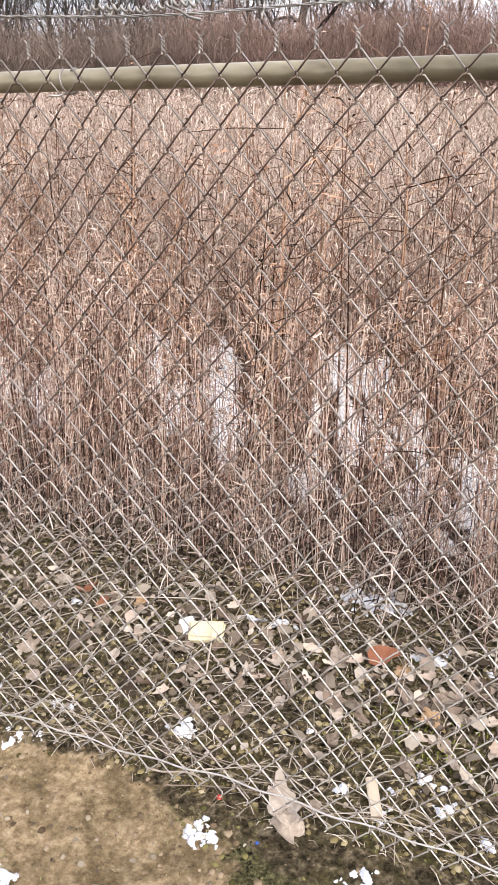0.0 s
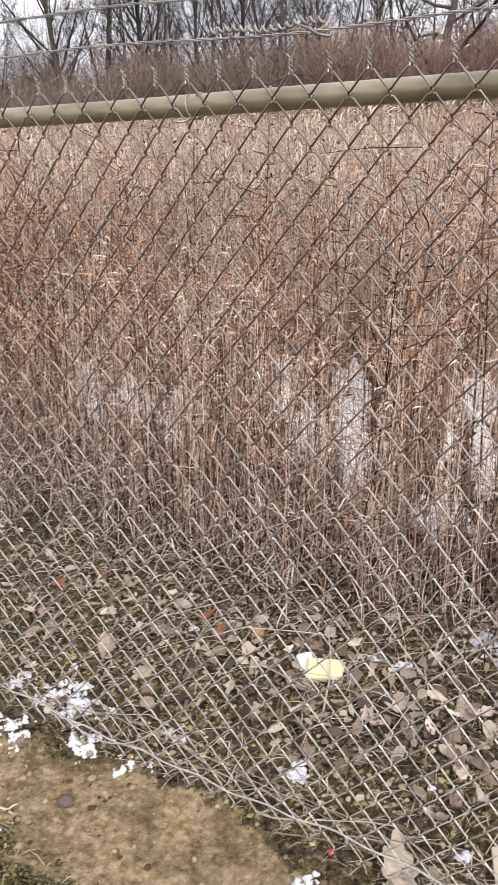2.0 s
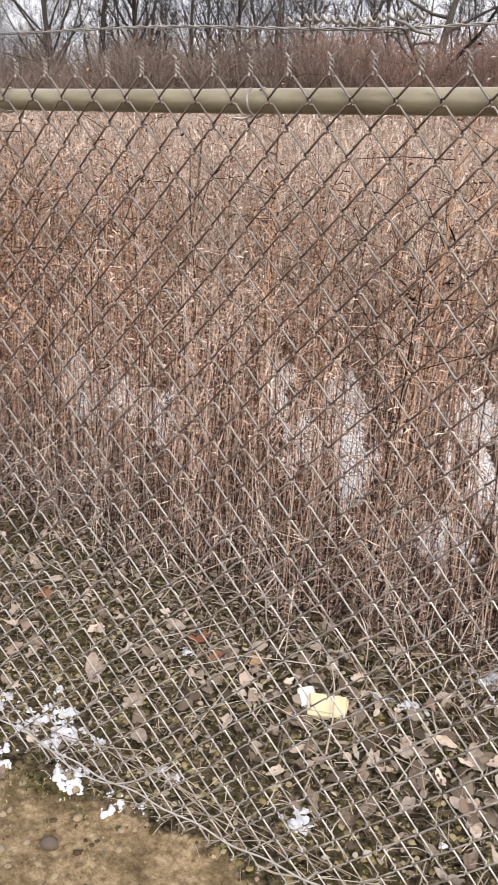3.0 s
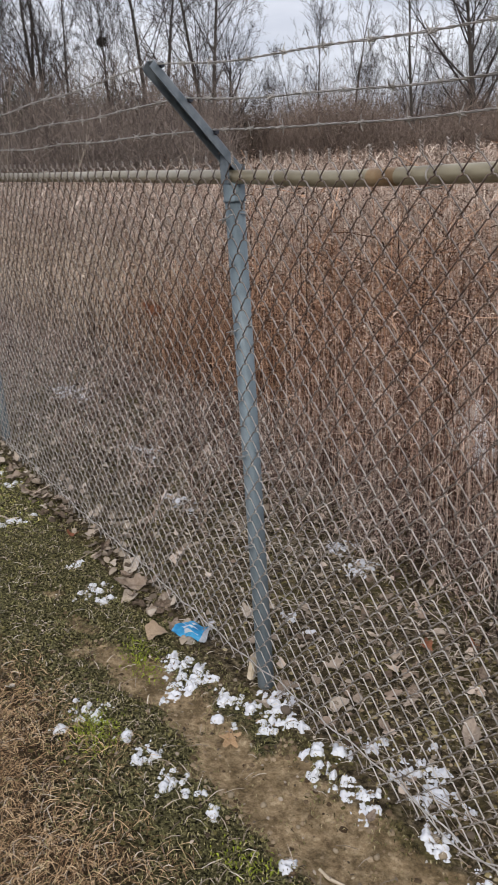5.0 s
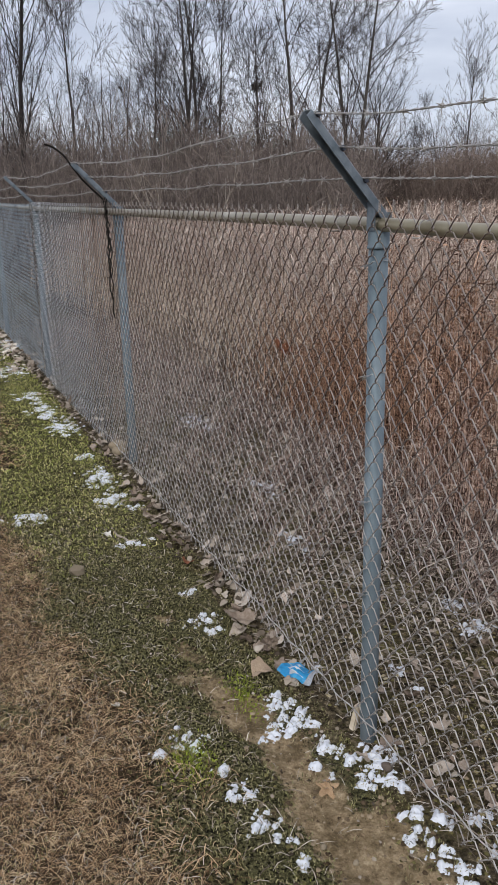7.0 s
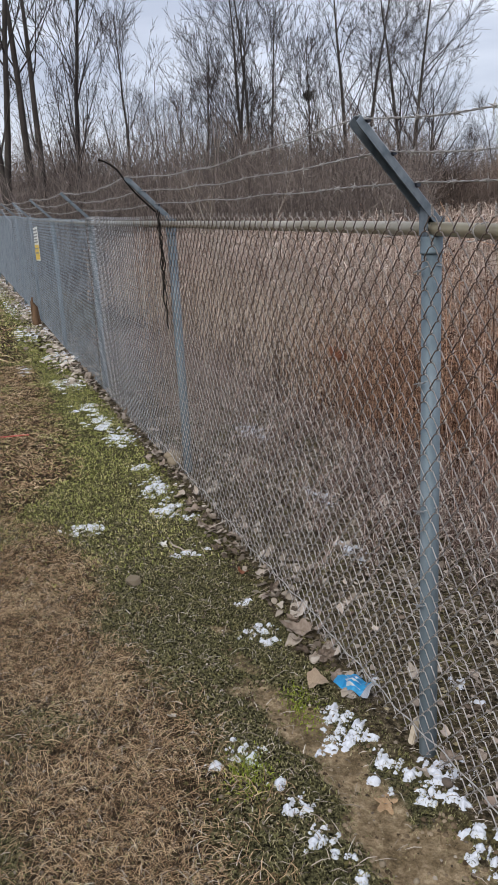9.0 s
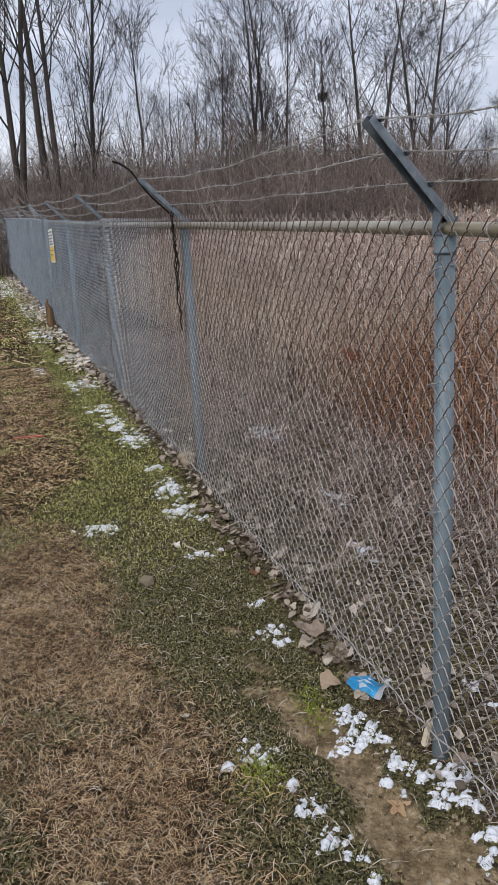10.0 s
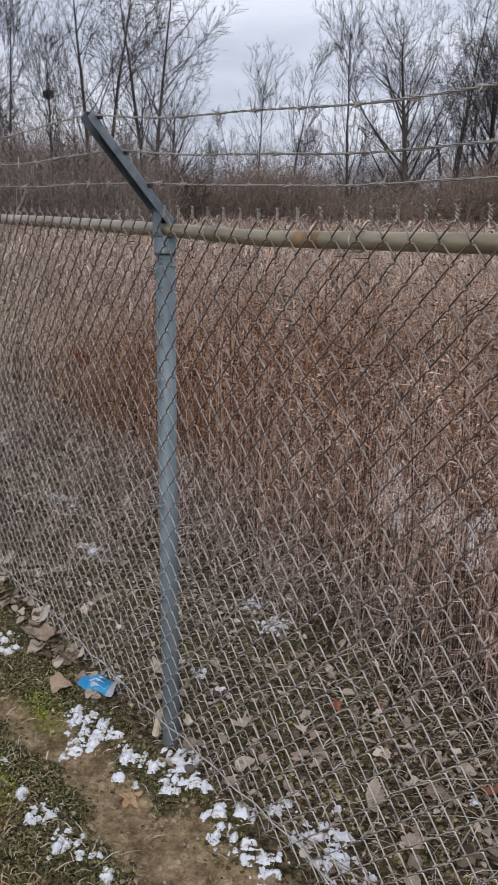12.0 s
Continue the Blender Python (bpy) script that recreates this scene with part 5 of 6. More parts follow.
# ---- fallen leaves ----
def leaf_mesh(seed, lobes, depth, curl, aspect, roll=0.0):
    """One dry leaf: uneven, nibbled outline, a midrib fold with side veins, crinkled, one edge rolled."""
    r = random.Random(seed)
    ph = [r.uniform(0, 6.28) for _ in range(12)]
    amp = [r.uniform(0.4, 1.0) for _ in range(8)]
    bm = bmesh.new()
    rings, n = 5, 30
    rows = []
    slim = r.uniform(0.75, 1.0)

    def height(x, y):
        z = 0.8 * curl * (1.2 * y * y + 0.8 * x * x * math.sin(ph[0]) + 1.0 * x * y * math.sin(ph[1]))
        z += 0.030 * curl * (math.sin(9 * x + ph[2]) * math.cos(8 * y + ph[3]) + math.sin(15 * y + 7 * x + ph[4]))
        z += 0.018 * math.sin(24 * (x - 0.9 * abs(y)) + ph[5]) * min(1, abs(y) * 6)
        z += roll * max(0, y + 0.6 * x * math.sin(ph[6]) - 0.12) ** 1.5 * 2.4
        return z + 0.05 * abs(y) / (abs(y) + 0.05)
    for i in range(1, rings + 1):
        f = i / rings
        row = []
        for k in range(n):
            a = 2 * math.pi * k / n
            nib = sum(amp[j] * 0.055 / (1 + 0.25 * j) * math.sin((j + 2) * a + ph[j]) for j in range(8))
            rad = 0.5 * (1 - depth * (0.5 - 0.5 * math.cos(a * lobes)) * f) * (1 + nib * f) * (1 + 0.30 * max(0, math.cos(a)) ** 7)
            x, y = math.cos(a) * rad * f, math.sin(a) * rad * f * aspect * (slim if a > math.pi else 1)
            row.append(bm.verts.new((x, y, height(x, y))))
        rows.append(row)
    mid = bm.verts.new((0, 0, height(0, 0)))
    for k in range(n):
        bm.faces.new((mid, rows[0][k], rows[0][(k + 1) % n]))
        for a, b in zip(rows, rows[1:]):
            bm.faces.new((a[k], b[k], b[(k + 1) % n], a[(k + 1) % n]))
    back = rows[-1][n // 2]
    s1, s2 = bm.verts.new(back.co + Vector((-0.22, 0.012, 0.01))), bm.verts.new(back.co + Vector((-0.22, -0.012, 0.01)))
    bm.faces.new((back, s1, s2))
    me = bpy.data.meshes.new("dead_leaf")
    bm.to_mesh(me)
    bm.free()
    return me


LEAF_SHAPES = [leaf_mesh(1, 3, 0.12, 0.9, 0.85), leaf_mesh(2, 5, 0.30, 1.2, 0.8, 0.5), leaf_mesh(3, 2, 0.08, 1.3, 0.6, 1.0), leaf_mesh(4, 7, 0.22, 1.5, 0.85), leaf_mesh(5, 5, 0.55, 0.5, 0.85),
               leaf_mesh(6, 3, 0.22, 1.1, 0.9, 0.6), leaf_mesh(7, 5, 0.24, 1.6, 0.75), leaf_mesh(8, 4, 0.18, 1.8, 0.7, 1.2)]
LOOSE_SHAPES = (0, 1, 2, 3, 5, 6, 7)
LEAF_MESHES = {}


def leaf(x, y, size, shape, mat, label, lift=0.0, tilt=None, turn=None, r=random.Random(3)):
    key = (shape, mat.name)
    if key not in LEAF_MESHES:
        LEAF_MESHES[key] = LEAF_SHAPES[shape].copy()
    ob = tagged(link("dead_leaf", LEAF_MESHES[key], mat, smooth=True), label, "leaf", "fallen leaves")
    tx, ty = tilt or (r.gauss(0, 11), r.gauss(0, 11))
    ob.matrix_basis = Matrix.Translation((x, y, float(ground_z(x, y)) + 0.004 + lift)) @ Euler((radians(tx), radians(ty), radians(turn if turn is not None else r.uniform(0, 360)))).to_matrix().to_4x4() @ Matrix.Scale(size * 0.56, 4)
    return ob


PALE = "curled pale grey-brown dead leaf on the ground"
ORANGE = "rust-orange dead leaf on the ground"
BLEACHED = "bleached almost white dead leaf on the lawn"
TANNED = "curled tan-brown dead leaf on the ground"
LEAVES_BY_FENCE = (
    (-1.42, -0.12, 0.13, 1, M_ORANGE), (-1.51, 0.03, 0.13, 0, M_LEAF), (-1.36, -0.06, 0.10, 2, M_LEAF), (-1.14, -0.08, 0.13, 3, M_LEAF), (-1.27, 0.06, 0.14, 1, M_LEAF), (-1.00, -0.03, 0.18, 0, M_LEAF),
    (-0.88, -0.08, 0.20, 3, M_LEAF), (-0.75, -0.12, 0.13, 1, M_LEAF), (-0.85, -0.01, 0.12, 2, M_LEAF), (-0.64, -0.09, 0.08, 3, M_LEAF), (-0.54, -0.08, 0.11, 1, M_LEAF), (-0.29, 0.08, 0.11, 0, M_LEAF),
    (-0.01, 0.03, 0.12, 0, M_LEAF), (-0.54, -0.67, 0.085, 0, M_BLEACHED), (-1.94, -0.36, 0.13, 1, M_BLEACHED), (-1.99, -0.10, 0.16, 3, M_LEAF), (-2.26, -0.10, 0.18, 1, M_LEAF), (-2.50, -0.13, 0.20, 0, M_LEAF),
    (-1.89, -0.09, 0.14, 2, M_LEAF), (-1.66, -0.09, 0.15, 1, M_LEAF), (-1.75, -0.01, 0.15, 3, M_LEAF), (-1.83, -0.04, 0.12, 0, M_LEAF))
LEAVES_BY_POST = (
    (0.16, 0.10, 0.12, 0, M_LEAF), (-0.01, 0.21, 0.11, 3, M_LEAF), (0.47, 0.31, 0.16, 2, M_LEAF), (0.57, 0.46, 0.12, 2, M_LEAF), (0.63, 0.47, 0.07, 3, M_LEAF), (0.54, 0.61, 0.11, 0, M_LEAF),
    (0.49, 0.46, 0.12, 1, M_LEAF), (0.30, 0.63, 0.12, 2, M_LEAF), (0.05, 0.61, 0.10, 0, M_LEAF), (0.07, 0.53, 0.10, 1, M_ORANGE), (0.17, 0.65, 0.08, 3, M_ORANGE), (0.27, 0.49, 0.06, 2, M_LEAF),
    (0.32, 0.48, 0.07, 3, M_LEAF), (0.26, 0.29, 0.08, 1, M_LEAF), (0.31, 0.14, 0.08, 2, M_LEAF), (-0.36, 0.34, 0.10, 1, M_LEAF), (-0.29, 0.47, 0.08, 3, M_LEAF))
LEAVES_BY_PATH = (
    (0.64, 0.59, 0.12, 3, M_ORANGE), (0.73, 0.56, 0.10, 1, M_ORANGE), (0.84, 0.59, 0.09, 3, M_TAN), (0.95, 0.48, 0.10, 0, M_LEAF), (1.03, 0.75, 0.13, 1, M_LEAF), (0.99, 0.58, 0.09, 2, M_LEAF),
    (1.08, 0.43, 0.10, 3, M_LEAF), (0.90, 0.34, 0.08, 1, M_LEAF), (1.33, 0.27, 0.11, 0, M_LEAF), (1.28, 0.41, 0.10, 3, M_LEAF), (1.13, 0.30, 0.10, 1, M_LEAF), (0.54, -0.10, 0.06, 0, M_LEAF),
    (1.02, 0.30, 0.06, 2, M_LEAF))
LEAVES_BEHIND = (
    (1.53, 0.02, 0.19, 3, M_LEAF), (1.56, -0.03, 0.14, 5, M_LEAF), (1.34, 0.47, 0.09, 3, M_LEAF), (1.39, 0.41, 0.09, 0, M_LEAF), (1.44, 0.42, 0.07, 2, M_LEAF), (1.50, 0.55, 0.12, 0, M_LEAF),
    (1.67, 0.57, 0.11, 1, M_TAN), (1.74, 0.45, 0.16, 3, M_LEAF), (1.88, 0.57, 0.16, 0, M_LEAF), (1.78, 0.41, 0.13, 1, M_TAN), (1.91, 0.23, 0.12, 0, M_LEAF), (1.13, 0.37, 0.10, 1, M_LEAF),
    (1.02, 0.36, 0.09, 3, M_LEAF), (1.86, 0.28, 0.09, 1, M_LEAF), (1.96, 0.20, 0.08, 2, M_LEAF), (1.60, 0.04, 0.08, 1, M_LEAF), (1.58, 0.38, 0.10, 2, M_LEAF))
for x, y, s, sh, mt in LEAVES_BY_FENCE + LEAVES_BY_POST + LEAVES_BY_PATH + LEAVES_BEHIND:
    leaf(x, y, s, sh, mt, ORANGE if mt == M_ORANGE else TANNED if mt == M_TAN else BLEACHED if mt == M_BLEACHED else PALE, lift=0.006)
leaf(1.61, 0.59, 0.15, 0, M_ORANGE, ORANGE, 0.022, (24, -14), 20)
leaf(0.065, -0.22, 0.15, 4, M_TAN, "tan lobed oak leaf on the dirt path", 0.004, (4, -3), 150)
leaf(1.22, 0.628, 0.12, 0, M_FILM, "crumpled clear grey plastic film among leaves", 0.01)
leaf(-0.531, -0.164, 0.135, 5, M_TANPALE, "large pale tan leaf propped beside the fence", 0.012, (14, -8), 70)
leaf(0.02, -0.075, 0.09, 1, M_LEAF, "pale leaf at the foot of a post", 0.015, (20, -20), 200)
lr = random.Random(12)
for _ in range(90):
    x = -0.62 - 6.5 * lr.random() ** 1.4
    leaf(x, lr.gauss(-0.06, 0.05), lr.uniform(0.05, 0.12), lr.choice(LOOSE_SHAPES), M_LEAF, "dry pale leaf drifted against the fence", lift=lr.uniform(0, 0.035), tilt=(lr.gauss(0, 20), lr.gauss(0, 20)))
for _ in range(105):
    x, y = lr.uniform(-1.7, 2.5), 0.05 + 0.9 * lr.random()
    if math.hypot(x - 1.09, y - 0.51) > 0.12:
        leaf(x, y, lr.uniform(0.045, 0.11), lr.choice(LOOSE_SHAPES), M_LEAF, "dry pale leaf among straw behind the fence", lift=lr.uniform(0, 0.012), tilt=(lr.gauss(0, 14), lr.gauss(0, 14)))


def leaf_drift(n, area, sizes, seed, keep, label, mat):
    """Whole and torn leaves lying over one another, too many to count."""
    r = np.random.default_rng(seed)
    x, y = scatter(r, n, *area, keep)
    forms = []
    for k in LOOSE_SHAPES:
        me = LEAF_SHAPES[k]
        co = np.empty(len(me.vertices) * 3, np.float32)
        me.vertices.foreach_get("co", co)
        forms.append((co.reshape(-1, 3), [np.array([p.vertices[:] for p in me.polygons if len(p.vertices) == c]) for c in (3, 4)]))
    verts, tris, quads, at = [], [], [], 0
    for px, py in zip(x, y):
        co, (f3, f4) = forms[r.integers(len(forms))]
        turn = Euler(tuple(r.normal(0, 0.26, 2)) + (r.uniform(0, 6.28),)).to_matrix()
        verts.append(co @ np.array(turn).T * r.uniform(*sizes) * (1, 1, r.uniform(0.5, 1.1)) + (px, py, float(ground_z(px, py)) + 0.004 + 0.018 * r.random()))
        tris.append(f3 + at)
        quads.append(f4 + at)
        at += len(co)
    me = bpy.data.meshes.new("leaf_litter")
    me.from_pydata(np.concatenate(verts).tolist(), [], np.concatenate(tris).tolist() + np.concatenate(quads).tolist())
    tagged(link("leaf_litter", me, mat, smooth=True), label, "leaf litter", kind="stuff")


def leaf_bits(n, area, sizes, seed, keep, label, mat=M_LEAFBITS):
    """Crumbled leaves and bits too many to count."""
    r = np.random.default_rng(seed)
    x, y = scatter(r, n, *area, keep)
    n = len(x)
    a = r.uniform(0, 6.28, n)
    s = r.uniform(*sizes, n)
    nrm = np.stack([r.normal(0, 0.35, n), r.normal(0, 0.35, n), np.ones(n)], 1)
    nrm /= np.linalg.norm(nrm, axis=1, keepdims=True)
    w = np.stack([np.cos(a), np.sin(a), np.zeros(n)], 1)
    w -= nrm * (w * nrm).sum(1, keepdims=True)
    side = np.cross(nrm, w)
    c = np.stack([x, y, ground_z(x, y) + 0.006 + 0.012 * r.random(n)], 1)
    p = np.stack([c - w * s[:, None] * 0.5, c - w * s[:, None] * 0.18 + nrm * s[:, None] * 0.12, c + w * s[:, None] * 0.2 + nrm * s[:, None] * 0.14, c + w * s[:, None] * 0.5 - nrm * s[:, None] * 0.02], 1)
    tagged(link("leaf_litter", mesh_of("leaf_litter", *ribbons(p, side, s[:, None] * np.array([[0.15, 0.7, 0.62, 0.1]]) * r.uniform(0.6, 1.2, (n, 1)))), mat), label, "leaf litter", kind="stuff")


leaf_drift(420, (0.75, 2.5, 0.15, 0.85), (0.025, 0.058), 87, lambda x, y: np.exp(-((y - 0.50) / 0.18) ** 2) * np.clip(0.35 + 0.5 * (x - 0.8), 0.25, 1), "dry grey-brown leaves heaped behind the fence", M_DRIFT)
leaf_drift(230, (-1.4, 0.9, 0.0, 0.9), (0.02, 0.05), 88, lambda x, y: np.clip(0.5 + smooth_noise(x, y, 0.3, 31), 0.1, 1), "dry grey-brown leaves strewn behind the fence", M_DRIFT)
leaf_bits(520, (0.7, 2.6, 0.2, 0.9), (0.02, 0.065), 86, lambda x, y: np.exp(-((y - 0.52) / 0.2) ** 2), "broken leaves drifted behind the fence")
leaf_bits(2200, (-7.0, -0.4, -0.22, 0.08), (0.015, 0.05), 81, lambda x, y: np.exp(-((y + 0.05) / 0.07) ** 2), "broken leaves drifted along the fence foot")
leaf_bits(4200, (-26.0, -6.0, -0.5, 0.1), (0.035, 0.10), 82, lambda x, y: np.exp(-((y + 0.12) / 0.16) ** 2), "pale broken leaves drifted along the far fence foot", M_STRAW)
leaf_bits(8500, (-1.5, 2.8, 0.0, 1.2), (0.006, 0.028), 83, lambda x, y: 0.22 + 0.78 * np.clip(smooth_noise(x, y, 0.4, 2) + (y - 0.35), 0, 1), "leaf crumbs among straw behind the fence")
leaf_bits(9000, (-10.0, -1.0, 0.0, 1.8), (0.015, 0.06), 84, lambda x, y: np.full(x.shape, 0.7), "leaf crumbs behind the fence")
leaf_bits(1800, (-2.8, 1.5, -1.3, -0.05), (0.004, 0.016), 85, lambda x, y: np.full(x.shape, 0.6), "tiny leaf crumbs on turf and path")


# ---- stones ----
def stone_shape(seed, rough=0.18):
    r = random.Random(seed)
    bm = bmesh.new()
    bmesh.ops.create_icosphere(bm, subdivisions=2 if rough < 0.3 else 1, radius=0.5)
    for v in bm.verts:
        v.co *= 1 + r.uniform(-rough, rough)
        v.co.z *= 0.62
        v.co.y *= 0.78
    me = bpy.data.meshes.new("stone")
    bm.to_mesh(me)
    bm.free()
    return me


STONES = [stone_shape(k) for k in range(4)] + [stone_shape(9, 0.34)]
STONE_MESHES = {}


def stone(x, y, size, k, mat, label, sink=0.15):
    key = (k, mat.name)
    if key not in STONE_MESHES:
        STONE_MESHES[key] = STONES[k].copy()
    ob = tagged(link("stone", STONE_MESHES[key], mat, smooth=k < 4), label, "stone", "stones on the ground")
    ob.matrix_basis = Matrix.Translation((x, y, float(ground_z(x, y)) + size * (0.31 - sink))) @ Matrix.Rotation(k * 1.3 + x * 7, 4, "Z") @ Matrix.Scale(size, 4)


for k, (x, y, s) in enumerate(((1.304, -0.181, 0.024), (1.229, -0.297, 0.036), (0.721, -0.20, 0.022), (0.689, -0.242, 0.028), (1.125, -0.257, 0.02), (0.676, -0.017, 0.03), (1.54, -0.04, 0.018), (0.25, -0.33, 0.03), (0.33, -0.28, 0.024), (0.17, -0.36, 0.018),
                               (0.55, -0.22, 0.02), (0.63, -0.16, 0.022), (0.44, -0.25, 0.018), (0.30, 0.0, 0.03), (0.72, -0.04, 0.03), (1.12, -0.15, 0.02), (0.95, -0.22, 0.018), (1.45, -0.2, 0.02), (-0.65, -0.42, 0.02), (0.06, -0.42, 0.02))):
    stone(x, y, s * 0.78, k % 4, M_STONE_ONE, "small tan pebble pressed into the dirt path")
stone(0.76, -0.173, 0.045, 1, M_DARKSTONE, "flat dark wet stone in the dirt path", 0.22)
stone(-1.573, -0.587, 0.095, 4, M_STONE_ONE, "brown-grey stone on the turf", 0.1)
stone(0.085, -0.039, 0.04, 2, M_DARKSTONE, "grey stone in the snow at a post foot", 0.1)
stone(-3.0, -0.02, 0.10, 0, M_STONE_ONE, "tan stone at the foot of a fence post", 0.1)
stone(-3.12, 0.0, 0.12, 3, M_STONE_ONE, "tan stone at the foot of a fence post", 0.1)


def gravel(n, area, sizes, seed, keep, label):
    r = np.random.default_rng(seed)
    x, y = scatter(r, n, *area, keep)
    n = len(x)
    v0 = np.array([(0, 0, 0.5), (0.5, 0, 0), (0, 0.42, 0), (-0.48, 0, 0), (0, -0.4, 0)])
    f0 = np.array([(0, 1, 2), (0, 2, 3), (0, 3, 4), (0, 4, 1)])
    s = sizes[0] + (sizes[1] - sizes[0]) * r.random(n) ** 5
    a = r.uniform(0, 6.28, n)
    jit = 1 + r.uniform(-0.25, 0.25, (n, 5, 1))
    v = v0[None] * jit * s[:, None, None]
    c, d = np.cos(a)[:, None], np.sin(a)[:, None]
    v = np.stack([v[..., 0] * c - v[..., 1] * d + x[:, None], v[..., 0] * d + v[..., 1] * c + y[:, None], v[..., 2] * 0.8 + ground_z(x, y)[:, None] - 0.0008], -1)
    me = mesh_of("gravel", v.reshape(-1, 3), (np.arange(n)[:, None, None] * 5 + f0[None]).reshape(-1, 3))
    tagged(link("gravel", me, M_STONE), label, "gravel", kind="stuff")


def clods(n, area, sizes, seed, keep, label, mat):
    """Crumbs of soil and moss, lumpy and low."""
    r = np.random.default_rng(seed)
    x, y = scatter(r, n, *area, keep)
    n = len(x)
    s = sizes[0] + (sizes[1] - sizes[0]) * r.random(n) ** 2
    a = np.arange(6) * np.pi / 3
    ring = np.stack([np.cos(a), np.sin(a), np.zeros(6)], 1)
    v = np.concatenate([ring, ring * 0.6 + (0, 0, 0.42), [[0, 0, 0.62]], [[0, 0, 0.62]]])[None] * (1 + r.uniform(-0.3, 0.3, (n, 14, 1))) * s[:, None, None] * 0.5
    v = v + np.stack([x, y, ground_z(x, y) - 0.001], 1)[:, None]
    k = np.arange(6)
    f0 = np.concatenate([np.stack([k, (k + 1) % 6, 6 + (k + 1) % 6, 6 + k], 1), np.stack([6 + k[::2], 6 + (k[::2] + 1) % 6, 6 + (k[::2] + 2) % 6, np.full(3, 12)], 1)])
    me = mesh_of("soil_crumbs", v.reshape(-1, 3), (np.arange(n)[:, None, None] * 14 + f0[None]).reshape(-1, 4))
    tagged(link("soil_crumbs", me, mat, smooth=True), label, "soil", kind="stuff")


def path_rim(x, y):
    d = dirt_mask(x, y)
    return np.clip(4 * d * (1 - d) + 0.12 * d, 0, 1)


clods(26000, (-1.8, 2.6, -0.02, 1.0), (0.005, 0.021), 96, lambda x, y: np.clip(0.5 + 0.6 * smooth_noise(x, y, 0.14, 23), 0.12, 1) * np.clip((1.05 - y) / 0.3, 0, 1) * np.clip((x + 0.4) / 1.2, 0.25, 1), "crumbs of soil and moss behind the fence", M_LITTERCLOD)
clods(9000, (-1.8, 0.6, -0.02, 1.0), (0.005, 0.018), 97, lambda x, y: np.clip((0.7 - x) / 0.8, 0, 1) * np.clip(0.5 + 0.6 * smooth_noise(x, y, 0.14, 24), 0.12, 1), "dark mossy crumbs behind the fence", M_MOSSCLOD)
clods(9000, (-0.9, 2.6, -0.85, 0.2), (0.004, 0.022), 94, lambda x, y: 0.03 + 0.9 * path_rim(x, y), "brown crumbs of soil along the path", M_CLOD)
clods(17000, (-2.6, 2.6, -0.75, 0.08), (0.004, 0.017), 95, lambda x, y: (1 - dirt_mask(x, y)) * np.clip(0.4 + 0.8 * smooth_noise(x, y, 0.16, 21), 0.05, 1) * (1 - thatch_mask(x, y)), "dark mossy crumbs on the bare soil", M_MOSSCLOD)
gravel(11000, (-1.0, 2.6, -0.8, 0.15), (0.0025, 0.015), 91, lambda x, y: 0.06 + 0.94 * dirt_mask(x, y) * np.clip(0.5 + 0.8 * smooth_noise(x, y, 0.12, 22), 0.08, 1), "fine gravel in the dirt path")
gravel(1600, (-1.0, 2.4, 0.0, 0.9), (0.005, 0.022), 92, lambda x, y: np.full(x.shape, 0.6), "pebbles among the litter behind the fence")


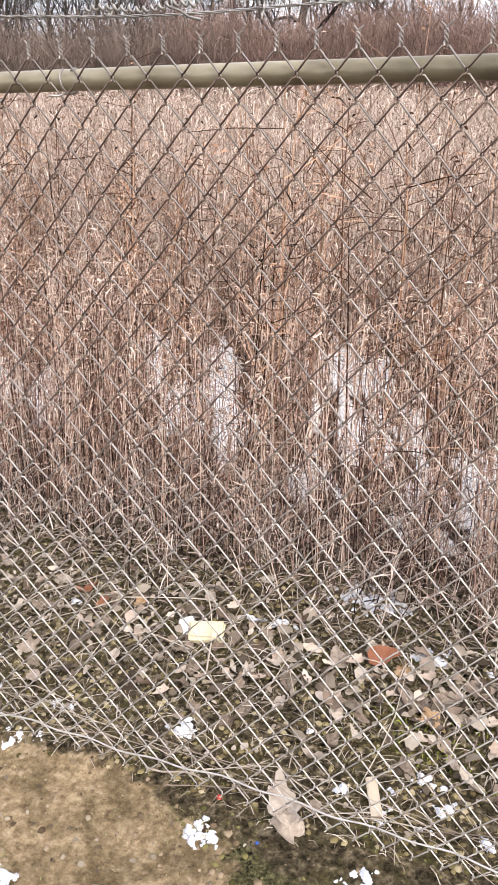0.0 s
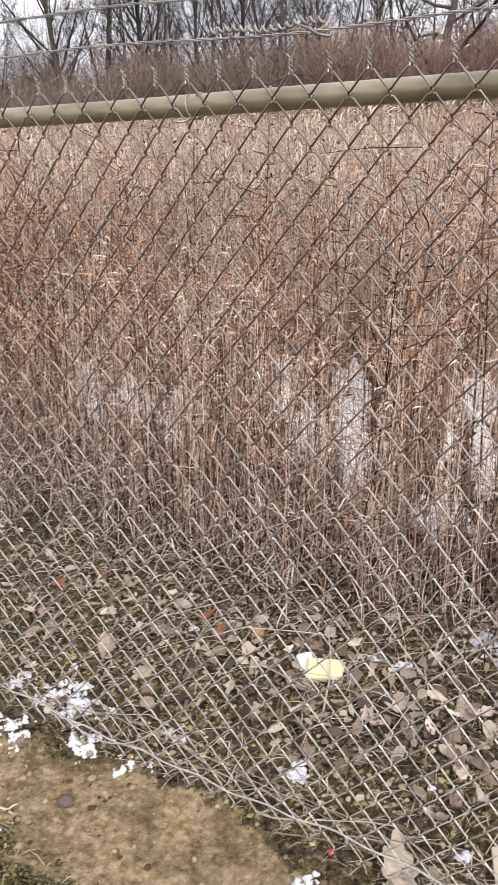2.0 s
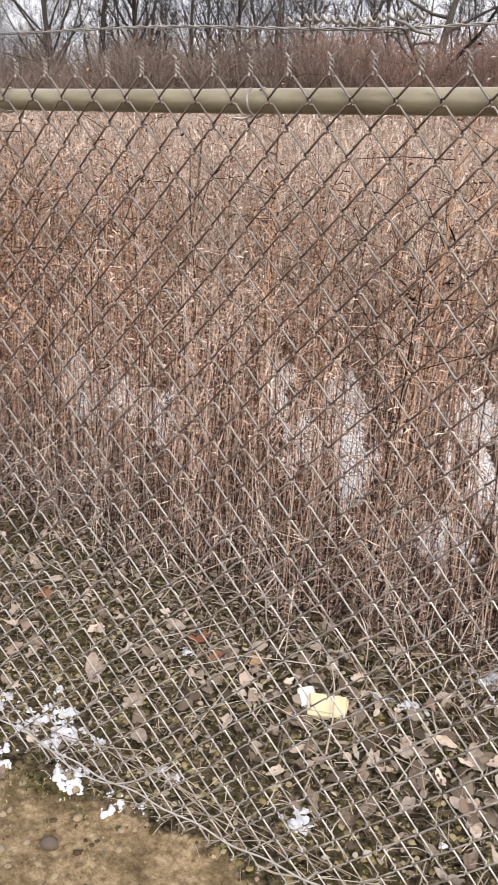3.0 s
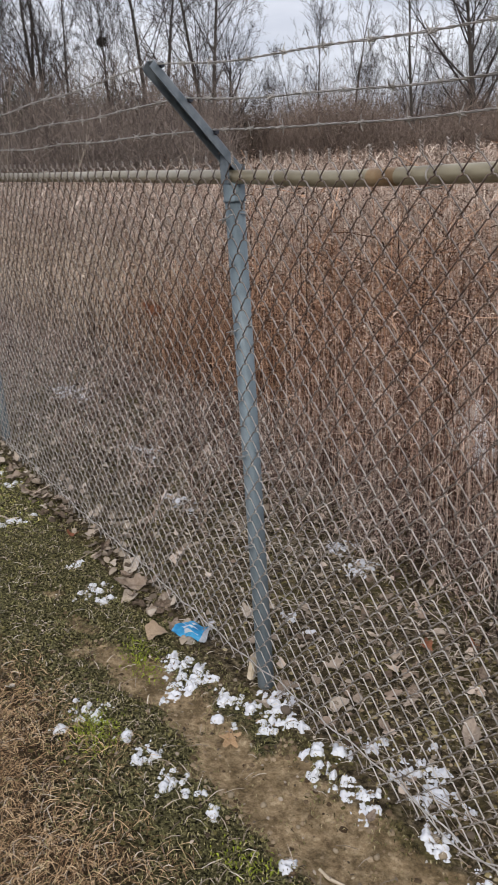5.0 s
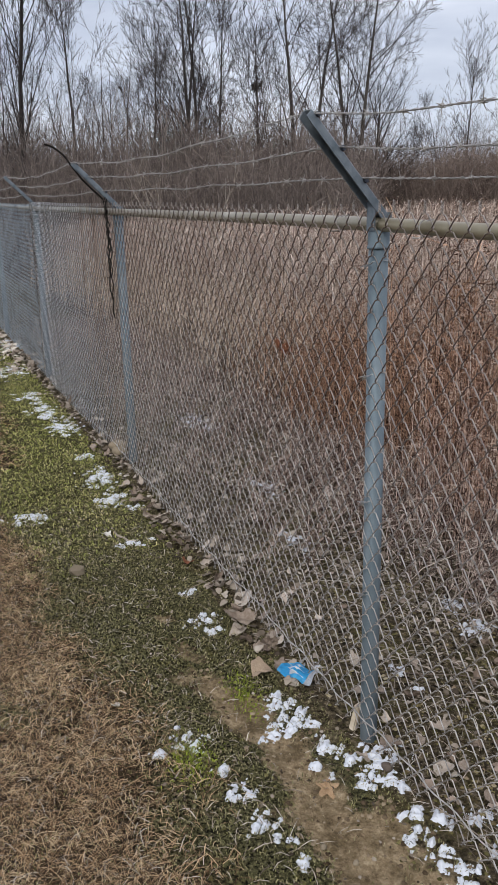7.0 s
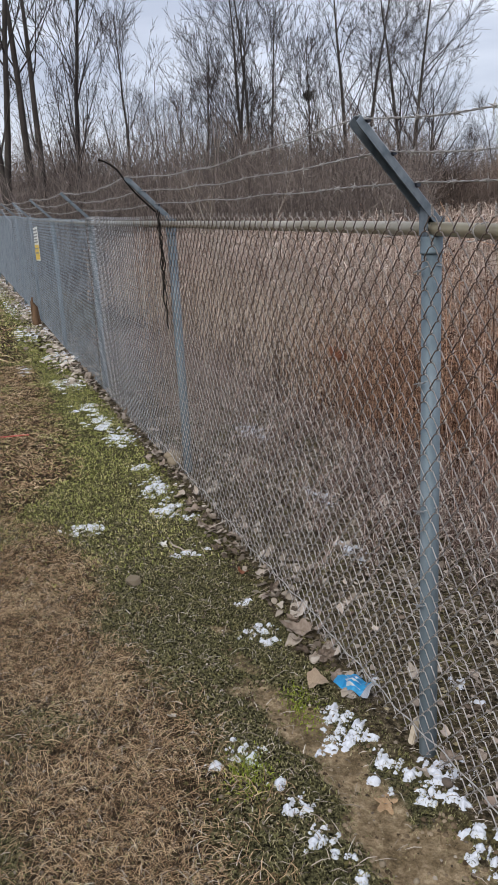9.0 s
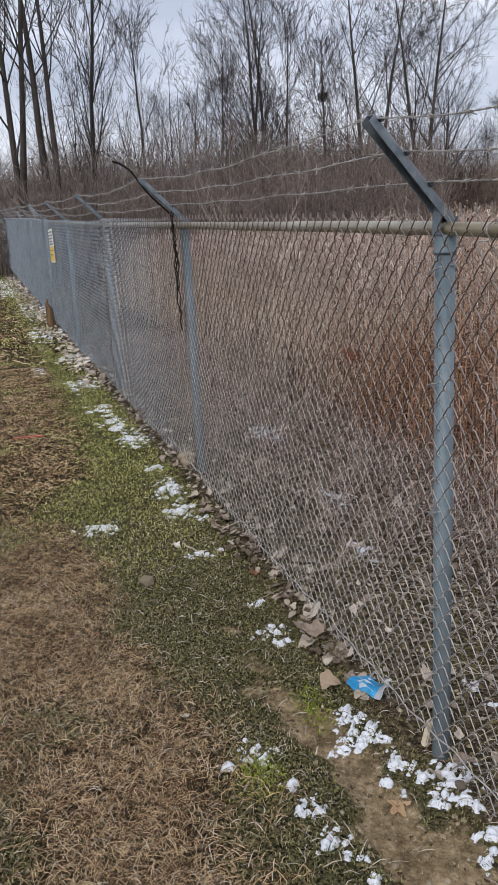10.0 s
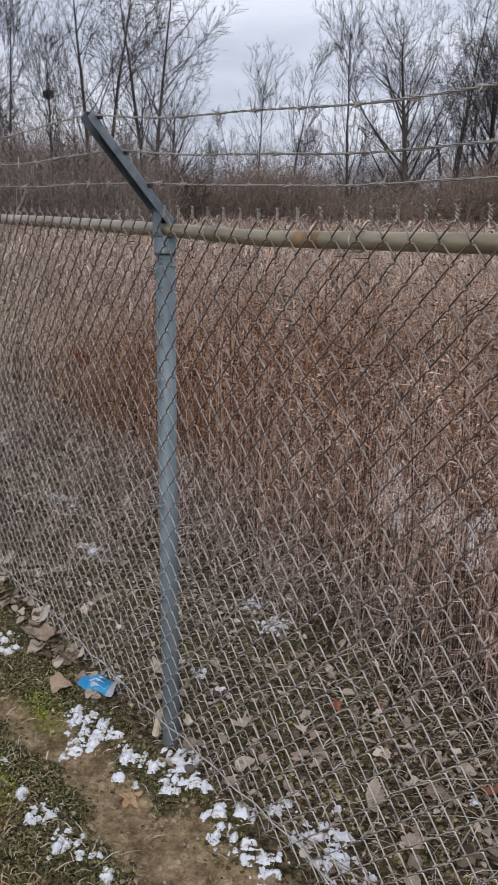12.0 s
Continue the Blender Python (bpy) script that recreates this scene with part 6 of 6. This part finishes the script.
# ---- old snow ----
def snow_patch(x, y, wide, deep, seed):
    """A melted-out spot of old snow: each lacy crust that is left is a thing, the crumbs go to the grains."""
    r = np.random.default_rng(seed)
    cell = 0.0035 if x > -1.5 else 0.008 if x > -4 else 0.014
    gx, gy = np.arange(x - wide * 2.1, x + wide * 2.1, cell), np.arange(y - deep * 2.1, y + deep * 2.1, cell)
    px, py = np.meshgrid(gx, gy, indexing="ij")
    px, py = px + r.uniform(-0.3, 0.3, px.shape) * cell, py + r.uniform(-0.3, 0.3, py.shape) * cell
    grain = 1.0 if x > -1.5 else 1.7 if x > -4 else 3.5
    lace = 0.38 * smooth_noise(px, py, 0.045 * grain, seed) + 0.66 * smooth_noise(px, py, 0.019 * grain, seed + 1) + 0.42 * smooth_noise(px, py, 0.0085 * grain, seed + 2)
    field = 0.85 * lace + 0.14 - 0.48 * (((px - x) / (wide * 1.18)) ** 2 + ((py - y) / (deep * 1.18)) ** 2)
    z = ground_z(px, py) + np.where(field > 0, 0.001 + 0.017 * np.clip(field, 0, 1.0) ** 0.62, -0.002) + r.normal(0, 0.00025, px.shape)
    on = field > 0
    keep = on[:-1, :-1] | on[1:, :-1] | on[:-1, 1:] | on[1:, 1:]
    lab = np.where(keep, np.arange(keep.size).reshape(keep.shape) + 1, 0)
    while True:
        wide_lab = np.pad(lab, 1)
        best = lab.copy()
        for di in (0, 1, 2):
            for dj in (0, 1, 2):
                best = np.maximum(best, wide_lab[di:di + lab.shape[0], dj:dj + lab.shape[1]])
        best = np.where(keep, best, 0)
        if (best == lab).all():
            break
        lab = best
    ids, sizes = np.unique(lab[lab > 0], return_counts=True)
    corner = (np.arange(len(gx))[:, None] * len(gy) + np.arange(len(gy))[None])[:-1, :-1]
    points = np.stack([px, py, z], -1).reshape(-1, 3)
    for rank, k in enumerate(np.argsort(-sizes)):
        a = corner[lab == ids[k]]
        used, inv = np.unique(np.stack([a, a + len(gy), a + len(gy) + 1, a + 1], 1), return_inverse=True)
        if rank < 7 and sizes[k] >= 24:
            me = mesh_of("snow_patch", points[used], inv.reshape(-1, 4))
            tagged(link("snow_patch", me, M_SNOW, smooth=True), "thin crusty remnant of white snow on the ground", "snow", "snow remnants")
        elif sizes[k] > 2:
            SNOW_GRAINS.append((points[used], inv.reshape(-1, 4)))


SNOW_GRAINS = []
SNOW_POST = (
    (-0.28, -0.50, 0.048, 0.042), (-0.37, -0.52, 0.015, 0.018), (-0.27, -0.61, 0.022, 0.033), (-0.11, -0.47, 0.025, 0.018), (-0.02, -0.44, 0.033, 0.041), (0.11, -0.43, 0.032, 0.033), (0.14, -0.47, 0.018, 0.021),
    (0.20, -0.41, 0.032, 0.023), (0.29, -0.41, 0.019, 0.021), (-0.38, -0.17, 0.031, 0.030), (-0.29, -0.17, 0.065, 0.057), (-0.23, -0.23, 0.030, 0.050), (-0.23, -0.13, 0.023, 0.028), (-0.10, -0.13, 0.041, 0.032),
    (-0.04, -0.20, 0.017, 0.018), (0.02, -0.18, 0.015, 0.015), (0.03, -0.03, 0.060, 0.059), (-0.02, -0.10, 0.026, 0.028), (0.10, -0.10, 0.035, 0.041), (0.15, -0.05, 0.026, 0.028), (0.27, -0.07, 0.027, 0.032),
    (0.35, -0.10, 0.036, 0.035))
SNOW_LAWN = (
    (-1.81, -0.25, 0.053, 0.066), (-2.30, -0.71, 0.058, 0.082), (-2.29, -0.63, 0.075, 0.032), (-2.72, -0.22, 0.149, 0.078), (-2.39, -0.21, 0.075, 0.090), (-2.23, -0.15, 0.041, 0.037), (-4.49, -0.24, 0.208, 0.094),
    (-3.92, -0.19, 0.205, 0.083), (-3.13, -0.23, 0.085, 0.046), (-5.03, -0.28, 0.177, 0.090), (-7.70, -0.14, 0.381, 0.153), (-6.15, -0.27, 0.249, 0.142), (-10.25, -0.23, 0.628, 0.192), (-0.97, -0.22, 0.035, 0.053),
    (-0.89, -0.20, 0.024, 0.030), (-1.20, -0.20, 0.022, 0.027), (-14.10, -0.19, 1.094, 0.205), (-0.51, 0.03, 0.025, 0.026), (-0.21, 0.27, 0.020, 0.023))
SNOW_WIRE = (
    (0.42, -0.08, 0.031, 0.036), (0.50, -0.08, 0.034, 0.033), (0.34, 0.09, 0.038, 0.035), (0.47, 0.09, 0.039, 0.045), (0.45, 0.21, 0.016, 0.019), (0.53, 0.13, 0.025, 0.027), (0.58, 0.07, 0.039, 0.043),
    (0.65, 0.10, 0.024, 0.027), (-0.46, 0.70, 0.052, 0.054), (-0.66, 0.75, 0.067, 0.054), (-0.35, 0.27, 0.025, 0.027))
SNOW_PATH = (
    (0.32, -0.02, 0.033, 0.026), (0.68, -0.02, 0.043, 0.038), (0.82, -0.02, 0.024, 0.028), (0.88, 0.00, 0.015, 0.015), (0.87, 0.11, 0.028, 0.026), (1.21, 0.16, 0.031, 0.026), (0.69, -0.34, 0.024, 0.019),
    (0.54, -0.35, 0.025, 0.019), (0.69, -0.31, 0.015, 0.015), (0.63, 0.53, 0.017, 0.018))
SNOW_NEAR = (
    (1.37, -0.10, 0.039, 0.031), (1.04, -0.35, 0.029, 0.024), (1.81, 0.21, 0.032, 0.024), (1.86, 0.16, 0.024, 0.033), (1.84, 0.07, 0.015, 0.015), (1.73, 0.10, 0.016, 0.047), (1.73, -0.09, 0.034, 0.021),
    (1.63, 0.13, 0.015, 0.015), (1.73, 0.68, 0.045, 0.038), (1.90, 0.68, 0.021, 0.017), (1.50, 0.27, 0.015, 0.015), (1.29, 0.66, 0.032, 0.025), (1.96, 0.09, 0.017, 0.016))
SNOW_FAR = ((-18.5, -0.35, 1.2, 0.25), (-22.0, -0.4, 1.5, 0.3), (-7.2, -0.6, 0.2, 0.05), (-1.5, 0.45, 0.1, 0.05), (-2.2, 0.6, 0.12, 0.06), (-3.6, 0.7, 0.2, 0.1), (1.5, 0.9, 0.1, 0.06))
for k, (x, y, w, d) in enumerate(SNOW_POST + SNOW_LAWN + SNOW_WIRE + SNOW_PATH + SNOW_NEAR + SNOW_FAR):
    snow_patch(x, y, w, d, 200 + k)
tagged(link("snow_grains", mesh_of("snow_grains", *joined(SNOW_GRAINS)), M_SNOW, smooth=True), "scattered grains of melting snow", "snow", kind="stuff")


# ---- litter and odd things ----
def foam_block():
    """A torn pale yellow foam pad, half buried in leaves."""
    bm = bmesh.new()
    box(bm, -0.054, 0.054, -0.030, 0.030, 0, 0.026, 0.005)
    r = random.Random(4)
    for v in bm.verts:
        v.co += Vector((r.uniform(-0.004, 0.004), r.uniform(-0.004, 0.004), r.uniform(-0.003, 0.003)))
    ob = part("foam_pad", bm, M_YELLOW, None, smooth=False)
    ob.matrix_basis = Matrix.Translation((1.10, 0.52, 0.014)) @ Euler((radians(22), radians(4), radians(24))).to_matrix().to_4x4()
    tagged(ob, "torn pale yellow foam pad lying in dead leaves", "litter")
    bm = bmesh.new()
    box(bm, -0.022, 0.022, -0.03, 0.03, 0, 0.012, 0.003)
    ob2 = part("foam_scrap", bm, M_WHITEPRINT)
    ob2.matrix_basis = Matrix.Translation((1.04, 0.525, 0.02)) @ Euler((radians(15), radians(-8), radians(40))).to_matrix().to_4x4()
    tagged(ob2, "small white foam scrap beside the yellow pad", "litter")


def wrapper():
    """A crumpled blue snack wrapper with white print bars and a clear end."""
    top = tagged(new("snack_wrapper"), "crumpled blue and white plastic wrapper at the fence foot", "litter")
    r = random.Random(8)

    def sheet(x0, x1, y0, y1, lift, n=8):
        bm = bmesh.new()
        g = [[bm.verts.new((x0 + (x1 - x0) * i / n, y0 + (y1 - y0) * j / n, 0.012 + lift + 0.010 * math.sin(6.0 * (x0 + (x1 - x0) * i / n) / 0.08 + j * 0.4) + 0.007 * math.cos((y0 + (y1 - y0) * j / n) / 0.012) + r.uniform(-0.0015, 0.0015))) for j in range(n + 1)] for i in range(n + 1)]
        for i in range(n):
            for j in range(n):
                bm.faces.new((g[i][j], g[i + 1][j], g[i + 1][j + 1], g[i][j + 1]))
        bmesh.ops.solidify(bm, geom=bm.faces[:], thickness=0.0015)
        return bm
    part("film", sheet(-0.065, 0.05, -0.035, 0.035, 0), M_BLUE, top)
    part("clear_end", sheet(0.05, 0.085, -0.032, 0.034, 0.001), M_FILM, top, "clear torn wrapper end")
    for k, (a, b, c, d) in enumerate(((-0.05, 0.02, 0.008, 0.015), (-0.04, 0.035, -0.007, 0.000), (-0.02, 0.04, -0.022, -0.015))):
        part("print_bar", sheet(a, b, c, d, 0.0035, 4), M_WHITEPRINT, top, "white printed bar")
    top.matrix_basis = Matrix.Translation((-0.445, -0.06, 0.03)) @ Euler((radians(12), radians(-4), radians(22))).to_matrix().to_4x4()


def wood_strip():
    bm = bmesh.new()
    box(bm, -0.055, 0.055, -0.013, 0.013, 0, 0.012, 0.002)
    ob = part("wood_strip", bm, M_WOOD)
    ob.matrix_basis = Matrix.Translation((1.713, 0.112, 0.012)) @ Euler((radians(8), radians(3), radians(-68))).to_matrix().to_4x4()
    tagged(ob, "short bleached wood strip lying by snow", "wood")


def twig(x, y, length, turn, rad, label, mat):
    u = np.linspace(-0.5, 0.5, 8)
    p = np.stack([u * length, 0.03 * length * np.sin(u * 9), 0.006 + 0.004 * np.cos(u * 7)], 1)
    side = np.array([[p[5], p[5] + (0.06 * length, 0.09 * length, 0.004), p[5] + (0.1 * length, 0.17 * length, 0.002)]])
    ob = link("twig", mesh_of("twig", *joined([tubes(p[None], rad * np.linspace(1.2, 0.6, 8)[None], 6), tubes(side, np.array([[0.7, 0.6, 0.4]]) * rad, 5)])), mat, smooth=True)
    ob.matrix_basis = Matrix.Translation((x, y, float(ground_z(x, y)))) @ Matrix.Rotation(radians(turn), 4, "Z")
    tagged(ob, label, "twig")


def sign():
    """A notice plate wired to the mesh: white head with grey bars of print over a yellow field."""
    top = tagged(new("warning_sign"), "white and yellow notice plate wired to the fence", "sign")
    bm = bmesh.new()
    box(bm, -0.30, 0.30, -0.002, 0.002, -0.225, 0.225, 0.001)
    part("plate", bm, M_SIGNWHITE, top)
    bm = bmesh.new()
    box(bm, -0.285, 0.285, -0.005, -0.0022, -0.21, -0.01)
    part("yellow_field", bm, M_SIGNYELLOW, top, "yellow lower field")
    for z, w in ((0.185, 0.26), (0.14, 0.24), (0.10, 0.25), (0.06, 0.2), (0.025, 0.25), (-0.06, 0.22), (-0.12, 0.2)):
        bm = bmesh.new()
        box(bm, -w, w, -0.008, -0.0052, z - 0.009, z + 0.009)
        part("print_bar", bm, M_SIGNGREY, top, "grey bar of print")
    top.matrix_basis = Matrix.Translation((-10.25, -0.05, 1.375)) @ Matrix.Rotation(radians(-1.5), 4, "Y")


def hanging_cable(name, points, rad, mat, label):
    pts = np.array(points, float)
    u = np.linspace(0, len(pts) - 1, 30)
    i = np.clip(u.astype(int), 0, len(pts) - 2)
    f = (u - i)[:, None]
    pad = np.vstack([2 * pts[0] - pts[1], pts, 2 * pts[-1] - pts[-2]])
    p0, p1, p2, p3 = pad[i], pad[i + 1], pad[i + 2], pad[i + 3]
    p = 0.5 * (2 * p1 + (p2 - p0) * f + (2 * p0 - 5 * p1 + 4 * p2 - p3) * f ** 2 + (3 * p1 - p0 - 3 * p2 + p3) * f ** 3)
    ob = link(name, mesh_of(name, *tubes(p[None], np.full((1, 30), rad), 6)), mat, smooth=True)
    return tagged(ob, label, "cable" if "cable" in name else "vine")


foam_block()
wrapper()
wood_strip()
bm = bmesh.new()
box(bm, -0.010, 0.010, -0.016, 0.016, 0, 0.085, 0.004)
ob = part("wood_chip", bm, M_WOOD)
ob.matrix_basis = Matrix.Translation((-0.135, -0.022, 0.0)) @ Euler((radians(-10), radians(8), radians(30))).to_matrix().to_4x4()
tagged(ob, "short pale wood chip propped at a post foot", "wood")
twig(0.637, -0.275, 0.13, 12, 0.004, "short brown twig on the dirt path", M_WOOD)
twig(-1.87, -0.30, 0.22, 12, 0.005, "bent dead twig on the turf beside snow", M_STRAW)
twig(1.26, 0.02, 0.16, 10, 0.0025, "thin dead twig along the path edge", M_STRAW)
bm = bmesh.new()
bmesh.ops.create_uvsphere(bm, u_segments=12, v_segments=8, radius=0.0065)
ob = part("red_bead", bm, M_BERRY, smooth=True)
ob.location = (1.381, -0.005, float(ground_z(1.381, -0.005)) + 0.007)
tagged(ob, "small round red plastic bead at the path edge", "litter")
bm = bmesh.new()
box(bm, -0.004, 0.004, -0.004, 0.004, 0, 0.003, 0.001)
ob = part("blue_scrap", bm, M_DARKBLUE)
ob.matrix_basis = Matrix.Translation((1.506, -0.083, float(ground_z(1.506, -0.083)) + 0.002)) @ Matrix.Rotation(1.2, 4, "Z")
tagged(ob, "tiny blue plastic scrap beside the leaves", "litter")
bm = bmesh.new()
box(bm, -0.11, 0.11, -0.012, 0.012, 0, 0.006, 0.002)
ob = part("red_strip", bm, M_BERRY)
ob.matrix_basis = Matrix.Translation((-4.28, -0.907, float(ground_z(-4.28, -0.907)) + 0.012)) @ Matrix.Rotation(radians(80), 4, "Z")
tagged(ob, "red plastic strip lying on the lawn", "litter")
sign()

# a dead vine climbs the second post and twists round its arm
zp = float(fence_rise(-2.8)) + 0.01
vr = random.Random(17)
for top_z, low_z, rad in ((1.56, 0.92, 0.004), (1.55, 1.02, 0.003), (1.50, 1.14, 0.0045), (1.57, 1.25, 0.003)):
    zs = [low_z + (top_z - low_z) * k / 13 for k in range(14)]
    hanging_cable("dead_vine", [(-2.80 + vr.uniform(-0.024, 0.024) - 0.02 * (k > 10), -0.048 + vr.uniform(-0.016, 0.008), z + zp) for k, z in enumerate(zs)], rad, M_VINE, "black dead vine hanging beside a fence post")
hanging_cable("dead_vine", [(-2.875, -0.05, 1.56 + zp), (-2.885, -0.10, 1.61 + zp), (-2.88, -0.16, 1.67 + zp), (-2.875, -0.22, 1.75 + zp), (-2.87, -0.25, 1.79 + zp), (-2.89, -0.30, 1.83 + zp), (-2.90, -0.34, 1.845 + zp)], 0.0055, M_VINE, "dead vine twisted round the leaning arm")
za = float(fence_rise(-11.5))
for dx, drop, wide in ((0.0, 0.34, 0.5), (0.5, 0.26, 0.35), (-3.0, 0.22, 0.8), (-3.2, 0.36, 0.6), (0.2, 0.55, 0.3)):
    x = -11.5 + dx
    hanging_cable("loose_cable", [(x, -0.22, 1.74 + za), (x + 0.1, -0.16, 1.6 + za), (x + wide * 0.5, -0.10, 1.72 - drop + za), (x + wide, -0.06, 1.55 + za), (x + wide * 1.3, -0.05, 1.35 - drop * 0.5 + za)], 0.0042, M_CABLE, "pale loose cable hanging from the fence arms")

# a rotten stake leans at the foot of the fence
bm = bmesh.new()
lathe(bm, [(0.07, -0.1), (0.065, 0.12), (0.05, 0.28), (0.025, 0.36), (0.01, 0.44)], 9)
for v in bm.verts:
    v.co.x += 0.015 * math.sin(v.co.z * 23 + v.co.y * 40)
    v.co.y += 0.012 * math.sin(v.co.z * 31)
ob = part("rotten_stake", bm, M_STAKE, smooth=True)
ob.matrix_basis = Matrix.Translation((-11.0, -0.10, float(rise(-11.0)))) @ Euler((radians(6), radians(-7), 0)).to_matrix().to_4x4()
tagged(ob, "rotten brown wooden stake at the fence foot", "stake")

# a bird's nest high in a slender tree
r = np.random.default_rng(99)
n = 140
bx, by = STAND[0] + 43 * math.cos(radians(156.5)), STAND[1] + 43 * math.sin(radians(156.5))
c = r.normal(0, 1, (n, 3)) * (0.11, 0.11, 0.09)
w = np.cross(c, r.normal(0, 1, (n, 3)))
w /= np.linalg.norm(w, axis=1, keepdims=True)
ctr = np.array([bx, by, 7.2])
p = np.stack([ctr + c - w * 0.13, ctr + c * 1.15, ctr + c + w * 0.13], 1)
tagged(link("bird_nest", mesh_of("bird_nest", *tubes(p, np.full((n, 3), 0.014), 3)), M_VINE), "dark twig nest in the fork of a bare tree", "nest")


def bare_shrub(x, y, height, stems, seed, label):
    """A thin pale shrub: a few upright stems, each with its own fine twigs."""
    r = np.random.default_rng(seed)
    top = tagged(new("bare_shrub"), label, "shrub")
    top.location = (x, y, float(ground_z(x, y)))
    for _ in range(stems):
        u = np.linspace(0, 1, 9)
        lean = r.normal(0, 0.22, 2)
        h = height * r.uniform(0.7, 1.0)
        p = np.stack([lean[0] * h * u ** 1.2 + r.normal(0, 0.012, 9), lean[1] * h * u ** 1.2 + r.normal(0, 0.012, 9), h * u], 1)
        pieces = [tubes(p[None], 0.0055 * np.linspace(1, 0.35, 9)[None], 5)]
        m = 26
        f = r.uniform(0.35, 1, m) * 7.99
        i = f.astype(int)
        a = p[i] + (p[i + 1] - p[i]) * (f - i)[:, None]
        w = np.concatenate([r.normal(0, 0.5, (m, 2)), r.uniform(0.4, 1, (m, 1))], 1)
        w /= np.linalg.norm(w, axis=1, keepdims=True)
        ln = h * r.uniform(0.10, 0.30, m)[:, None]
        pieces.append(tubes(np.stack([a, a + w * ln * 0.5 + r.normal(0, 0.015, (m, 3)), a + w * ln + (0, 0, 0.05)], 1), np.tile([0.003, 0.0024, 0.0015], (m, 1)), 3))
        link("stem", mesh_of("stem", *joined(pieces)), M_STRAW, top)


bare_shrub(-9.5, 2.65, 2.5, 4, 5, "thin pale leafless shrub standing in the weeds")
bare_shrub(-6.4, 2.6, 1.85, 2, 6, "thin pale leafless sapling behind the fence")

# a sprig of rust-orange leaves caught in the weeds
sprig = tagged(new("dead_sprig"), "small sprig of rust-orange leaves among brown weeds", "leaves")
sprig.location = (-3.87, 1.5, 0)
p = np.array([[(0.0, 0.0, -0.1), (0.01, 0.01, 0.2), (-0.01, 0.0, 0.4), (0.02, -0.02, 0.6)]])
link("stem", mesh_of("stem", *tubes(p, np.array([[0.004, 0.0035, 0.003, 0.002]]), 5)), M_STAKE, sprig)
sr = random.Random(31)
for k in range(9):
    sh = k % 4
    if (sh, "sprig") not in LEAF_MESHES:
        LEAF_MESHES[sh, "sprig"] = LEAF_SHAPES[sh].copy()
    ob = link("leaf", LEAF_MESHES[sh, "sprig"], M_ORANGE, sprig)
    ob.matrix_basis = Matrix.Translation((0.03 + sr.gauss(0, 0.035), sr.gauss(-0.02, 0.03), 0.53 + sr.gauss(0, 0.022))) @ Euler((sr.uniform(0, 6), sr.uniform(0, 6), sr.uniform(0, 6))).to_matrix().to_4x4() @ Matrix.Scale(sr.uniform(0.05, 0.085), 4)
